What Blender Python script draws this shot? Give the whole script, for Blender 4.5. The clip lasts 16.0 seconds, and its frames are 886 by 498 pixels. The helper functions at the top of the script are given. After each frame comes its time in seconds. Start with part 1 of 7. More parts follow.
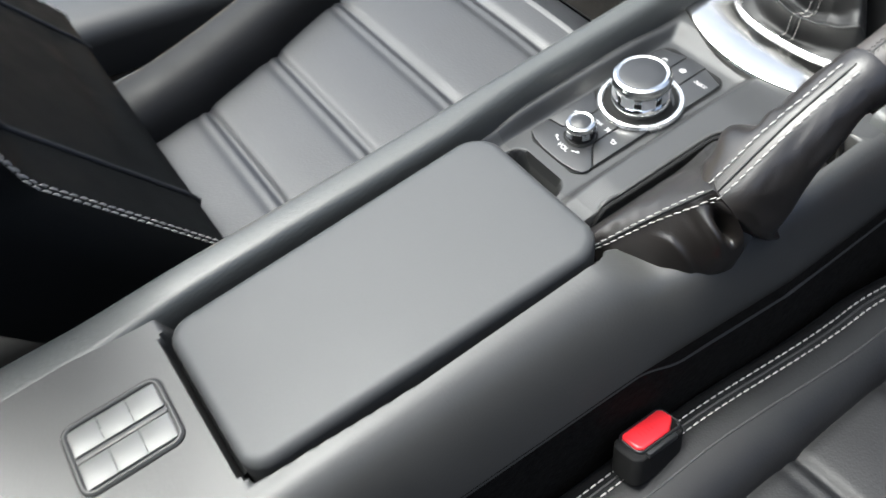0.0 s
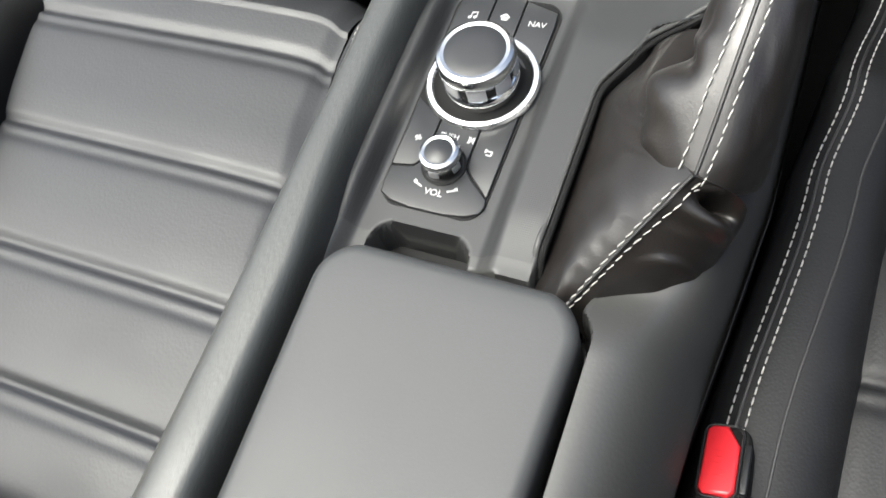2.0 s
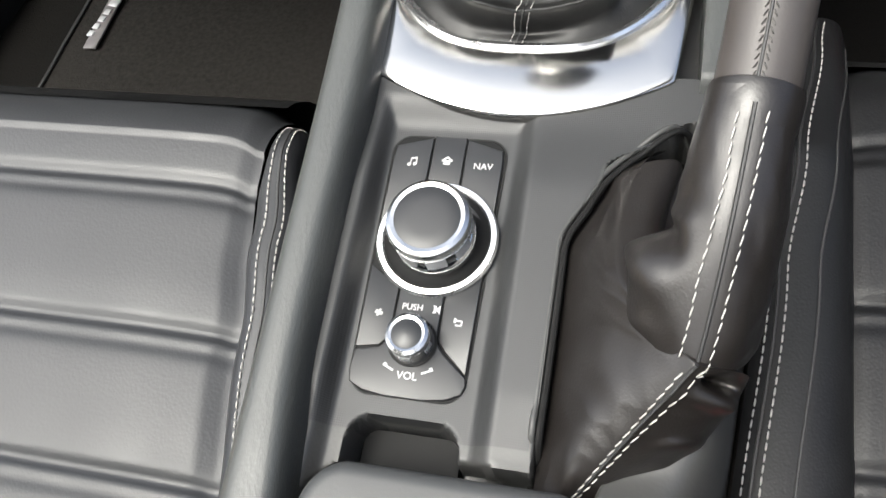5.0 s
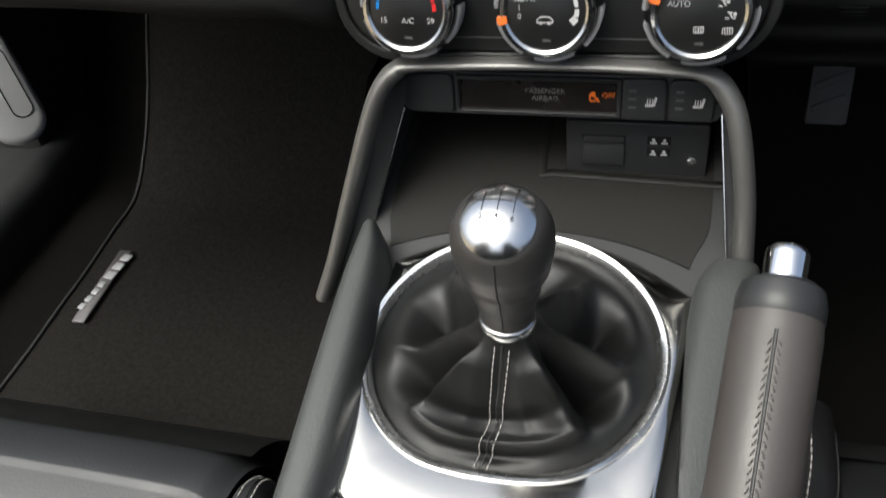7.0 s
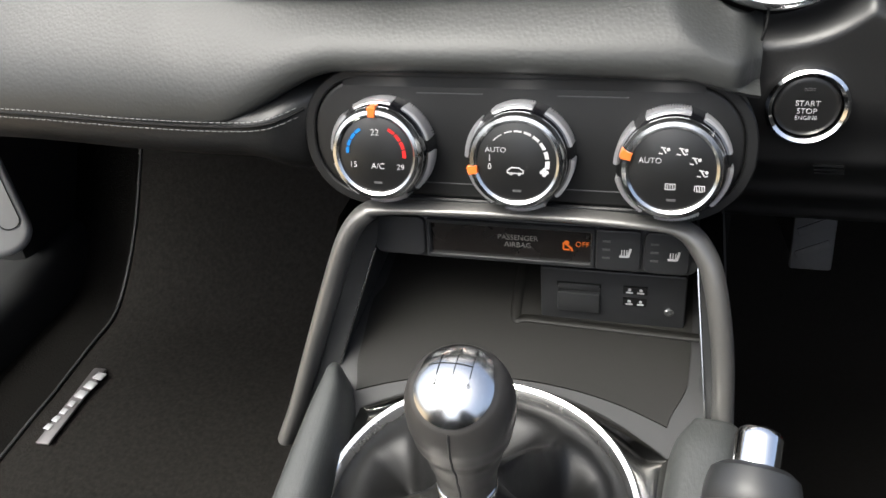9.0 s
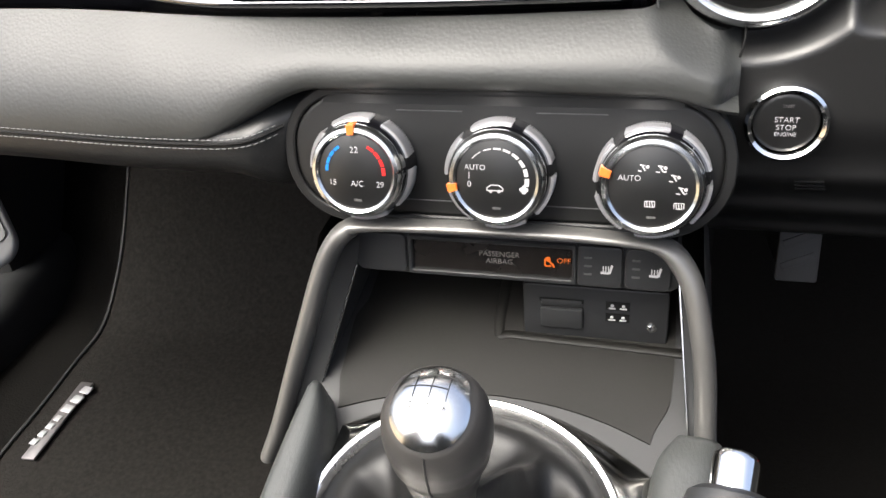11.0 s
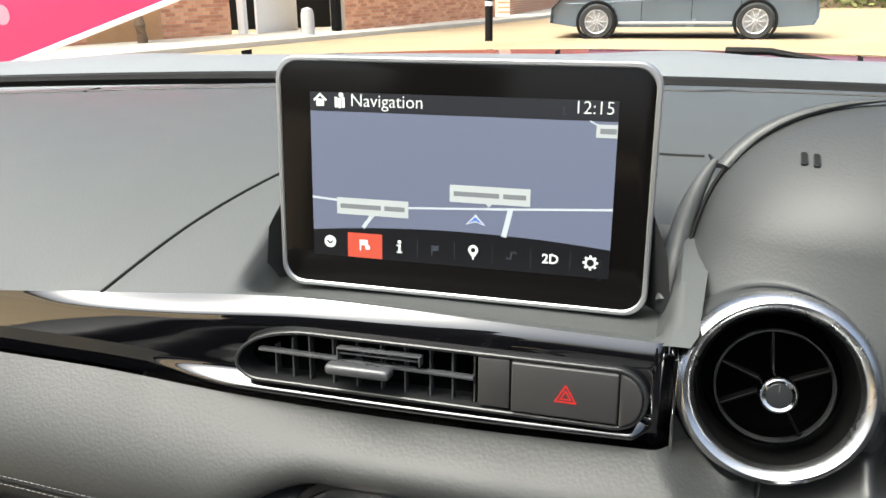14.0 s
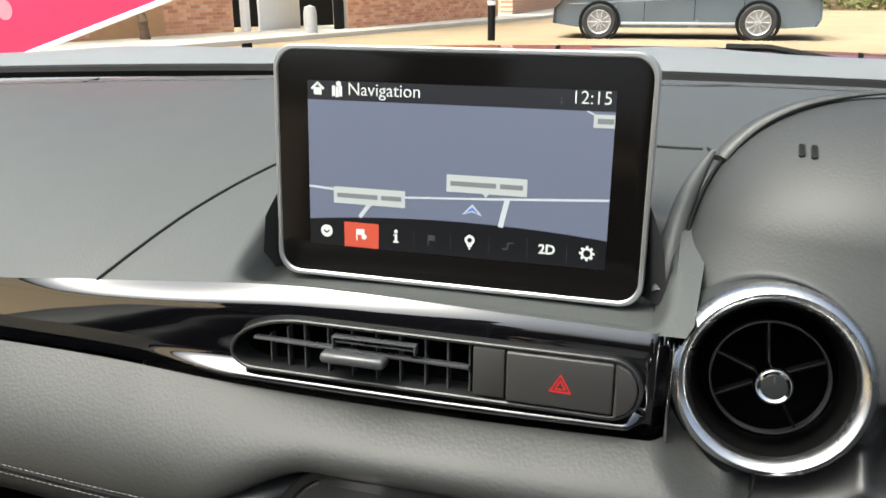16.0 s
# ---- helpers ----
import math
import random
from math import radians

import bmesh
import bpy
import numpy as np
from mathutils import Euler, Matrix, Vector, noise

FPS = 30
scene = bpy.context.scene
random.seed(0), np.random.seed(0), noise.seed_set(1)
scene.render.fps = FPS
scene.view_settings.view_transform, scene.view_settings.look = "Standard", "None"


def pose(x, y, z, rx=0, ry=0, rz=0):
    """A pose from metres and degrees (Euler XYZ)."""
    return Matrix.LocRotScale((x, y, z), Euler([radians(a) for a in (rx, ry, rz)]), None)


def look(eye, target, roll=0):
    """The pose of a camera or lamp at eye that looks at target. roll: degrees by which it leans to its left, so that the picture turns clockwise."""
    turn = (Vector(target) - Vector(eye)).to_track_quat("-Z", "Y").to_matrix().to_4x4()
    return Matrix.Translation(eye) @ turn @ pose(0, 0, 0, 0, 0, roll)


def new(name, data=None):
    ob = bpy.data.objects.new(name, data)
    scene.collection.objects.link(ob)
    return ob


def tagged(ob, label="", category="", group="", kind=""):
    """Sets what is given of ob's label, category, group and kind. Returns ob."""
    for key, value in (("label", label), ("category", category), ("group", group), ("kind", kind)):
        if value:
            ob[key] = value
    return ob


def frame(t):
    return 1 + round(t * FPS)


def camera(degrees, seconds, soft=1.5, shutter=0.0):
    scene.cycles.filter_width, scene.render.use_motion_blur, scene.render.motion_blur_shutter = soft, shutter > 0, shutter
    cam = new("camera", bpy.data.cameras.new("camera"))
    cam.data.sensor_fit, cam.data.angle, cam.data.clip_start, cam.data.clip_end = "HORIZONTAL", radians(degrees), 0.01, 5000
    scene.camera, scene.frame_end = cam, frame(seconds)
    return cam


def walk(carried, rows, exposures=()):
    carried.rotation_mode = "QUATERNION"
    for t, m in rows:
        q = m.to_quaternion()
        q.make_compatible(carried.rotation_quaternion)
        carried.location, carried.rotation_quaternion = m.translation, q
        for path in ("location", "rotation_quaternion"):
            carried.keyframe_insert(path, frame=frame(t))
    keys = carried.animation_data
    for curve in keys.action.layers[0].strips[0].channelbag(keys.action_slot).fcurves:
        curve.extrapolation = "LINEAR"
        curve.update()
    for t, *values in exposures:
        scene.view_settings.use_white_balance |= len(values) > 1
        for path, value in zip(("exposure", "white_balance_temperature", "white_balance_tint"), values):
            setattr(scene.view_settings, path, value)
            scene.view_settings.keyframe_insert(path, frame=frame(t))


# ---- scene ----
cam = camera(56.54, 16.0, soft=1.5, shutter=0.35)
PATH = [
    (0.0, (0.2756, -0.2459, 0.3233), (-0.2789, 0.1599, -0.4033), 1.72),
    (0.5, (0.2152, -0.2180, 0.2901), (-0.2652, 0.2348, -0.4611), -2.18),
    (1.0, (0.1865, -0.1983, 0.2690), (-0.2480, 0.2865, -0.4901), -7.17),
    (1.5, (0.1504, -0.1799, 0.2703), (-0.2216, 0.3230, -0.5099), -10.09),
    (2.0, (0.1216, -0.1519, 0.2760), (-0.2059, 0.3496, -0.5247), -13.45),
    (2.5, (0.1035, -0.1255, 0.2887), (-0.1894, 0.3694, -0.5295), -15.74),
    (3.0, (0.0941, -0.1094, 0.2937), (-0.1777, 0.3972, -0.5245), -16.52),
    (5.5, (0.0753, -0.0566, 0.3170), (-0.1476, 0.4627, -0.5080), -14.18),
    (6.0, (0.0760, -0.0275, 0.3347), (-0.1559, 0.5376, -0.4571), -12.87),
    (6.5, (0.0792, 0.0040, 0.3515), (-0.1636, 0.6342, -0.3860), -11.10),
    (7.0, (0.0821, 0.0269, 0.3557), (-0.1707, 0.7205, -0.3189), -9.17),
    (7.5, (0.0857, 0.0409, 0.3583), (-0.1763, 0.7724, -0.2712), -7.57),
    (8.0, (0.0872, 0.0459, 0.3574), (-0.1746, 0.8022, -0.2421), -6.66),
    (8.5, (0.0906, 0.0509, 0.3583), (-0.1732, 0.8196, -0.2244), -6.59),
    (9.0, (0.0917, 0.0542, 0.3589), (-0.1684, 0.8325, -0.2125), -6.52),
    (11.5, (0.0979, 0.0636, 0.3632), (-0.1539, 0.8522, -0.1978), -6.25),
    (12.0, (0.0970, 0.0710, 0.3750), (-0.1573, 0.8996, -0.1238), -4.83),
    (12.5, (0.0975, 0.0882, 0.4009), (-0.1732, 0.9502, -0.0278), -3.31),
    (13.0, (0.0944, 0.0968, 0.4224), (-0.1847, 0.9861, 0.0601), -2.05),
    (13.5, (0.0916, 0.0974, 0.4288), (-0.1912, 1.0039, 0.1151), -1.20),
    (14.0, (0.0910, 0.0966, 0.4308), (-0.1950, 1.0054, 0.1268), -0.84),
    (14.5, (0.0924, 0.0995, 0.4303), (-0.1960, 1.0097, 0.1330), -0.72),
    (15.0, (0.0922, 0.0990, 0.4311), (-0.1961, 1.0107, 0.1385), -0.45),
    (15.5, (0.0924, 0.0987, 0.4306), (-0.1964, 1.0125, 0.1450), -0.31),
    (16.0, (0.0933, 0.0966, 0.4261), (-0.1936, 1.0047, 0.1212), -0.39),
]
EXPOSURES = [(0.0, 2.36, 5750, -1), (1.0, 2.28, 5850, -1), (2.5, 2.1, 6000, 0), (5.5, 1.9, 6000, 1), (6.5, 1.34, 6000, 0), (7.5, 1.32, 5950, 0), (8.0, 1.55, 6000, 0), (9.0, 1.98, 6000, 2), (11.5, 2.41, 6150, 4), (12.0, 2.31, 6150, 3), (12.5, 2.51, 6050, 2), (13.5, 2.09, 6050, 1), (14.5, 1.76, 6080, -2), (15.5, 1.71, 6080, -2), (16.0, 1.64, 6080, -2)]
walk(cam, [(t, look(eye, target, roll)) for t, eye, target, roll in PATH], EXPOSURES)
# ---- light: bright hazy day, roof down ----
world = bpy.data.worlds.new("sky")
scene.world = world
world.use_nodes = True
wn = world.node_tree.nodes
SUN_TURN = 222           # degrees from north, clockwise: the sun stands behind, on the passenger's side
sky = wn.new("ShaderNodeTexSky")
sky.sky_type, sky.sun_disc = "NISHITA", False
sky.sun_elevation, sky.sun_rotation = radians(61), radians(SUN_TURN)
sky.air_density, sky.dust_density, sky.ozone_density = 0.45, 10.0, 0.4
wn["Background"].inputs[1].default_value = 0.15
world.node_tree.links.new(sky.outputs[0], wn["Background"].inputs[0])
sun = new("sun", bpy.data.lights.new("sun", "SUN"))
sun.data.energy, sun.data.angle, sun.data.color = 0.5, radians(30), (1.0, 0.95, 0.88)
sun.matrix_world = look((0, 0, 0), (math.sin(radians(SUN_TURN)) * -0.485, math.cos(radians(SUN_TURN)) * -0.485, -0.875))

# ---- materials ----
def material(name, base, rough=0.5, metal=0.0, grain=None, bump=0.0, spread=0.0, blotch=None, coat=0.0, spec=0.5, rough_var=0.0, voronoi=False, sheen=0.0, stretch=None):
    """A Principled material. grain: size of the fine relief in metres; blotch: size of the slow variation."""
    m = bpy.data.materials.new(name)
    m.use_nodes = True
    nt = m.node_tree
    p = nt.nodes["Principled BSDF"]
    p.inputs["Base Color"].default_value = (*base, 1)
    p.inputs["Roughness"].default_value = rough
    p.inputs["Metallic"].default_value = metal
    p.inputs["Coat Weight"].default_value = coat
    p.inputs["Coat Roughness"].default_value = 0.04
    p.inputs["Specular IOR Level"].default_value = spec
    p.inputs["Sheen Weight"].default_value = sheen
    co = nt.nodes.new("ShaderNodeTexCoord")
    if blotch:
        n = nt.nodes.new("ShaderNodeTexNoise")
        n.inputs["Scale"].default_value, n.inputs["Detail"].default_value = 1 / blotch, 4
        nt.links.new(co.outputs["Object"], n.inputs["Vector"])
        if spread:
            mix = nt.nodes.new("ShaderNodeMix")
            mix.data_type = "RGBA"
            mix.inputs[6].default_value = (*[c * (1 - spread) for c in base], 1)
            mix.inputs[7].default_value = (*[min(1, c * (1 + spread)) for c in base], 1)
            nt.links.new(n.outputs[0], mix.inputs[0])
            nt.links.new(mix.outputs[2], p.inputs["Base Color"])
        if rough_var:
            r = nt.nodes.new("ShaderNodeMapRange")
            r.inputs["From Min"].default_value, r.inputs["From Max"].default_value = 0.3, 0.7
            r.inputs["To Min"].default_value, r.inputs["To Max"].default_value = max(0.02, rough - rough_var), min(1, rough + rough_var)
            nt.links.new(n.outputs[0], r.inputs["Value"])
            nt.links.new(r.outputs[0], p.inputs["Roughness"])
    if grain and bump:
        if voronoi:
            g = nt.nodes.new("ShaderNodeTexVoronoi")
            g.feature = "SMOOTH_F1"
            g.inputs["Scale"].default_value = 1 / grain
            src = g.outputs["Distance"]
        else:
            g = nt.nodes.new("ShaderNodeTexNoise")
            g.inputs["Scale"].default_value, g.inputs["Detail"].default_value = 1 / grain, 3
            src = g.outputs[0]
        if stretch:
            mp = nt.nodes.new("ShaderNodeMapping")
            mp.inputs["Scale"].default_value = stretch
            nt.links.new(co.outputs["Object"], mp.inputs["Vector"])
            nt.links.new(mp.outputs[0], g.inputs["Vector"])
        else:
            nt.links.new(co.outputs["Object"], g.inputs["Vector"])
        b = nt.nodes.new("ShaderNodeBump")
        b.inputs["Strength"].default_value, b.inputs["Distance"].default_value = bump, grain * 0.25
        nt.links.new(src, b.inputs["Height"])
        nt.links.new(b.outputs[0], p.inputs["Normal"])
    return m


def glow(name, color, strength):
    m = bpy.data.materials.new(name)
    m.use_nodes = True
    p = m.node_tree.nodes["Principled BSDF"]
    p.inputs["Base Color"].default_value = (*[c * 0.3 for c in color], 1)
    p.inputs["Roughness"].default_value = 0.35
    p.inputs["Emission Color"].default_value = (*color, 1)
    p.inputs["Emission Strength"].default_value = strength
    return m


# darker copy of the seat leather: the driver's side shade put into colour
SHADED_SEAT_LEATHER = material("seat leather darkened as in shade", (0.0072, 0.0073, 0.0078), 0.45, grain=0.0014, bump=0.3, blotch=0.03, rough_var=0.08, spread=0.15, voronoi=True, spec=0.2)
VINYL = material("soft grey-black vinyl", (0.0318, 0.0317, 0.0307), 0.44, grain=0.0016, bump=0.13, blotch=0.05, rough_var=0.05, spread=0.08, voronoi=True, spec=0.4)
RAIL = material("creased soft-touch vinyl", (0.0340, 0.0358, 0.0344), 0.42, grain=0.0026, bump=0.32, stretch=(1.7, 0.75, 1.7), blotch=0.04, rough_var=0.06, spread=0.08, spec=0.42)
LID = material("smooth padded vinyl", (0.0330, 0.0340, 0.0345), 0.5, grain=0.0012, bump=0.16, blotch=0.08, rough_var=0.05, spread=0.06, spec=0.33)
LEATHER = material("black leather", (0.0066, 0.0066, 0.0066), 0.5, grain=0.0014, bump=0.3, blotch=0.03, rough_var=0.08, spread=0.15, voronoi=True, spec=0.15)
SEAT = material("grey-black seat leather", (0.0165, 0.0172, 0.0188), 0.47, grain=0.0018, bump=0.22, blotch=0.06, rough_var=0.06, spread=0.1, voronoi=True, spec=0.38)
BACK_LEATHER = material("matt black seat leather", (0.0034, 0.0037, 0.0038), 0.68, grain=0.0014, bump=0.3, blotch=0.03, rough_var=0.08, spread=0.15, voronoi=True, spec=0.05)
BOOT = material("soft brown-black leather", (0.0079, 0.0067, 0.0060), 0.41, grain=0.0011, bump=0.4, blotch=0.02, rough_var=0.08, spread=0.15, spec=0.52)
BOOT_BLACK = material("black gaiter leather", (0.0042, 0.0042, 0.0041), 0.52, grain=0.0011, bump=0.4, blotch=0.02, rough_var=0.08, spread=0.15, spec=0.36)
GRIP = material("worn grip leather", (0.0320, 0.0280, 0.0255), 0.5, grain=0.0011, bump=0.2, blotch=0.02, rough_var=0.06, spread=0.1)
PLASTIC = material("matt black plastic", (0.0150, 0.0155, 0.0160), 0.46, grain=0.0007, bump=0.2, blotch=0.05, rough_var=0.05, spread=0.08, spec=0.35)
TROUGH = material("patterned grey-black plastic", (0.0169, 0.0173, 0.0176), 0.5, grain=0.0016, bump=0.5, blotch=0.05, rough_var=0.04, spread=0.06, voronoi=True, spec=0.4)
BUTTON = material("satin black button plastic", (0.0120, 0.0124, 0.0132), 0.4, grain=0.0006, bump=0.1, blotch=0.03, rough_var=0.04, spec=0.40)
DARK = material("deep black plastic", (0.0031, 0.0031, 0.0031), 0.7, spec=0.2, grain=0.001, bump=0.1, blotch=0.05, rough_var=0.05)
VENT = material("satin black vent plastic", (0.0150, 0.0155, 0.0160), 0.36, grain=0.0006, bump=0.1, blotch=0.03, rough_var=0.04, spec=0.40)
# near-black without gloss: shade inside hollows, put into the colour
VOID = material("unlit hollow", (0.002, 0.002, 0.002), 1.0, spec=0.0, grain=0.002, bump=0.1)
PIANO = material("piano black lacquer", (0.0032, 0.0032, 0.0040), 0.02, blotch=0.1, rough_var=0.01, spec=0.7, coat=1.0)
PIANO.node_tree.nodes["Principled BSDF"].inputs["Coat IOR"].default_value = 1.75
SATIN = material("satin silver metal", (0.5314, 0.5363, 0.5314), 0.2, 1.0, grain=0.0005, bump=0.03, blotch=0.03, rough_var=0.04)
PLATE = material("polished silver plate", (0.4948, 0.4870, 0.4634), 0.15, 1.0, grain=0.0005, bump=0.02, blotch=0.03, rough_var=0.03)
CAP = material("polished silver cap", (0.60, 0.60, 0.59), 0.2, 1.0, blotch=0.02, rough_var=0.03)
RING_SILVER = material("satin silver ring", (0.8359, 0.8359, 0.8262), 0.26, 1.0, blotch=0.02, rough_var=0.03)
CHROME = material("bright chrome", (0.7200, 0.7200, 0.7110), 0.09, 1.0, blotch=0.02, rough_var=0.03)
MATTE_SILVER = material("matt silver paint", (0.4620, 0.4690, 0.4760), 0.38, 0.6, grain=0.0005, bump=0.05, blotch=0.02, rough_var=0.04)
CARPET = material("black carpet", (0.0105, 0.0098, 0.0090), 0.95, grain=0.0025, bump=1.0, blotch=0.005, spread=0.75, spec=0.03)
FLOOR_CARPET = material("dull black floor carpet", (0.0042, 0.0040, 0.0037), 0.95, grain=0.0025, bump=1.0, blotch=0.005, spread=0.6, spec=0.02)
ARCH = material("satin grey arch vinyl", (0.1053, 0.1032, 0.0983), 0.36, 0.5, grain=0.0016, bump=0.12, blotch=0.04, rough_var=0.05, spread=0.08, spec=0.6)
RUBBER = material("cubby rubber mat", (0.0039, 0.0037, 0.0029), 0.6, grain=0.0015, bump=0.15, blotch=0.07, rough_var=0.06, spread=0.12, spec=0.22)
THREAD = material("off-white thread", (0.2856, 0.2754, 0.2584), 0.7, grain=0.0004, bump=0.4, blotch=0.01, spread=0.1)
GREY_THREAD = material("grey thread", (0.1260, 0.1260, 0.1260), 0.7, grain=0.0004, bump=0.4, blotch=0.01, spread=0.1)
LACE = material("dark brown lacing", (0.0220, 0.0190, 0.0170), 0.6, grain=0.0004, bump=0.4, blotch=0.01, spread=0.1)
BLACK_THREAD = material("black thread", (0.012, 0.012, 0.012), 0.6, grain=0.0004, bump=0.4, blotch=0.01, spread=0.1)
RED_PLASTIC = material("red plastic", (0.4216, 0.0136, 0.0204), 0.35, grain=0.001, bump=0.05, blotch=0.02, rough_var=0.05)
PRINT = material("white print", (0.3162, 0.3162, 0.3162), 0.5, blotch=0.01, spread=0.05)
GREY_PRINT = material("grey print", (0.0450, 0.0450, 0.0450), 0.5, blotch=0.01, spread=0.05)
ORANGE = material("orange marker", (0.4950, 0.1056, 0.0132), 0.4, blotch=0.01, spread=0.05)
# red and blue prints get a faint added glow to look brighter
RED_LINE = glow("glowing red print", (0.9, 0.03, 0.03), 0.075)
BLUE_LINE = glow("glowing blue print", (0.03, 0.30, 0.85), 0.075)
AMBER = glow("amber indicator", (1.0, 0.20, 0.02), 0.10)
PANEL = material("grained black panel plastic", (0.0054, 0.0055, 0.0056), 0.44, grain=0.0007, bump=0.25, blotch=0.05, rough_var=0.05, spread=0.1, spec=0.35)



def fine_ribs(m, pitch):
    """Adds a fine woven relief, two crossing waves, to a material."""
    nt = m.node_tree
    p, co = nt.nodes["Principled BSDF"], nt.nodes.new("ShaderNodeTexCoord")
    add = nt.nodes.new("ShaderNodeMath")
    for k, d in enumerate(("X", "Y")):
        w = nt.nodes.new("ShaderNodeTexWave")
        w.bands_direction = d
        w.inputs["Scale"].default_value = 0.314 / pitch
        nt.links.new(co.outputs["Object"], w.inputs["Vector"])
        nt.links.new(w.outputs["Fac"], add.inputs[k])
    b = nt.nodes.new("ShaderNodeBump")
    b.inputs["Strength"].default_value, b.inputs["Distance"].default_value = 0.08, 0.0003
    nt.links.new(add.outputs[0], b.inputs["Height"])
    nt.links.new(b.outputs[0], p.inputs["Normal"])


fine_ribs(TROUGH, 0.0010)
# ---- mesh tools ----
CONSOLE = pose(0, 0, -0.0286, 10.2)


def link(name, bm, mat, parent=None, label="", sharp=38):
    me = bpy.data.meshes.new(name)
    bmesh.ops.recalc_face_normals(bm, faces=bm.faces)
    bm.to_mesh(me)
    bm.free()
    for f in me.polygons:
        f.use_smooth = True
    me.set_sharp_from_angle(angle=radians(sharp))
    me.materials.append(mat)
    ob = new(name, me)
    ob.parent = parent
    if label:
        ob["label"] = label
    return ob


def part(name, bm, mat, parent, label="", sharp=38):
    """Links a bmesh as one mesh object under a thing or a part."""
    return link(name, bm, mat, parent, label, sharp)


def thing(name, label, category, at=None, group="", kind=""):
    ob = new(name)
    ob.empty_display_size = 0.02
    if at is not None:
        ob.matrix_world = at
    return tagged(ob, label, category, group, kind)


def merge(*bms):
    out = bmesh.new()
    for b in bms:
        me = bpy.data.meshes.new("tmp")
        b.to_mesh(me)
        b.free()
        out.from_mesh(me)
        bpy.data.meshes.remove(me)
    return out


def moved(bm, m):
    bmesh.ops.transform(bm, matrix=m, verts=bm.verts)
    return bm


def surface(fn, nu, nv, close_u=False, close_v=False):
    """A sheet through fn(a, b), with a and b from 0 to 1."""
    bm = bmesh.new()
    cu, cv = (nu if close_u else nu + 1), (nv if close_v else nv + 1)
    vs = [[bm.verts.new(fn(i / nu, j / nv)) for j in range(cv)] for i in range(cu)]
    for i in range(nu):
        for j in range(nv):
            bm.faces.new((vs[i][j], vs[(i + 1) % cu][j], vs[(i + 1) % cu][(j + 1) % cv], vs[i][(j + 1) % cv]))
    return bm


def shell(fn, nu, nv, depth):
    """A sheet with a back: depth is a vector by which the back lies behind the front."""
    bm = surface(fn, nu, nv)
    d = Vector(depth)
    ret = bmesh.ops.extrude_face_region(bm, geom=bm.faces[:])
    bmesh.ops.translate(bm, vec=d, verts=[v for v in ret["geom"] if isinstance(v, bmesh.types.BMVert)])
    return bm


def loft(rings, caps=True):
    bm = bmesh.new()
    vs = [[bm.verts.new(p) for p in r] for r in rings]
    n = len(vs[0])
    for a, b in zip(vs, vs[1:]):
        for j in range(n):
            bm.faces.new((a[j], a[(j + 1) % n], b[(j + 1) % n], b[j]))
    if caps:
        bm.faces.new(vs[0][::-1])
        bm.faces.new(vs[-1])
    return bm


def lathe(profile, n=48, at=None, caps=False):
    """Turns (radius, height) pairs round z."""
    rings = [[(r * math.cos(2 * math.pi * k / n), r * math.sin(2 * math.pi * k / n), h) for k in range(n)] for r, h in profile]
    bm = loft(rings, caps)
    return moved(bm, at) if at is not None else bm


def tube(points, radius, n=12, caps=True, up=(0, 0, 1), squash=1.0):
    """A tube along points; radius may be a function of 0 to 1."""
    pts = [Vector(p) for p in points]
    rings, m = [], len(pts)
    for i, p in enumerate(pts):
        t = (pts[min(i + 1, m - 1)] - pts[max(i - 1, 0)]).normalized()
        side = t.cross(Vector(up)).normalized()
        nrm = side.cross(t).normalized()
        r = radius(i / (m - 1)) if callable(radius) else radius
        rings.append([p + side * (r * math.cos(2 * math.pi * k / n)) + nrm * (r * squash * math.sin(2 * math.pi * k / n)) for k in range(n)])
    return loft(rings, caps)


def rrect(cx, cy, w, h, r, n=6):
    r = min(r, w / 2 - 1e-5, h / 2 - 1e-5)
    out = []
    for k, (sx, sy) in enumerate(((1, 1), (-1, 1), (-1, -1), (1, -1))):
        for j in range(n + 1):
            a = math.pi / 2 * (k + j / n)
            out.append((cx + sx * (w / 2 - r) + r * math.cos(a), cy + sy * (h / 2 - r) + r * math.sin(a)))
    return out


def inset(outline, d):
    """The outline drawn in by d, for convex shapes."""
    n, out = len(outline), []
    for i, p in enumerate(outline):
        a, b = Vector(outline[i - 1]), Vector(outline[(i + 1) % n])
        t = (b - a).normalized()
        out.append((p[0] - t.y * d, p[1] + t.x * d))
    return out


def slab(outline, z0, z1, bevel=0.0, crown=0.0, at=None, steps=4):
    """A plate with rounded upper edges; crown: how far its middle rises."""
    rings = [[(x, y, z0) for x, y in outline]]
    for k in range(steps + 1 if bevel else 1):
        a = math.pi / 2 * k / steps
        o = inset(outline, bevel * (1 - math.cos(a))) if bevel else outline
        rings.append([(x, y, z1 - bevel + bevel * math.sin(a) if bevel else z1) for x, y in o])
    if crown:
        cx = sum(p[0] for p in outline) / len(outline)
        cy = sum(p[1] for p in outline) / len(outline)
        top = rings[-1]
        for s in (0.9, 0.75, 0.5, 0.25, 0.06):
            rings.append([(cx + (x - cx) * s, cy + (y - cy) * s, z + crown * (1 - s ** 2.5)) for x, y, z in top])
    bm = loft(rings)
    return moved(bm, at) if at is not None else bm


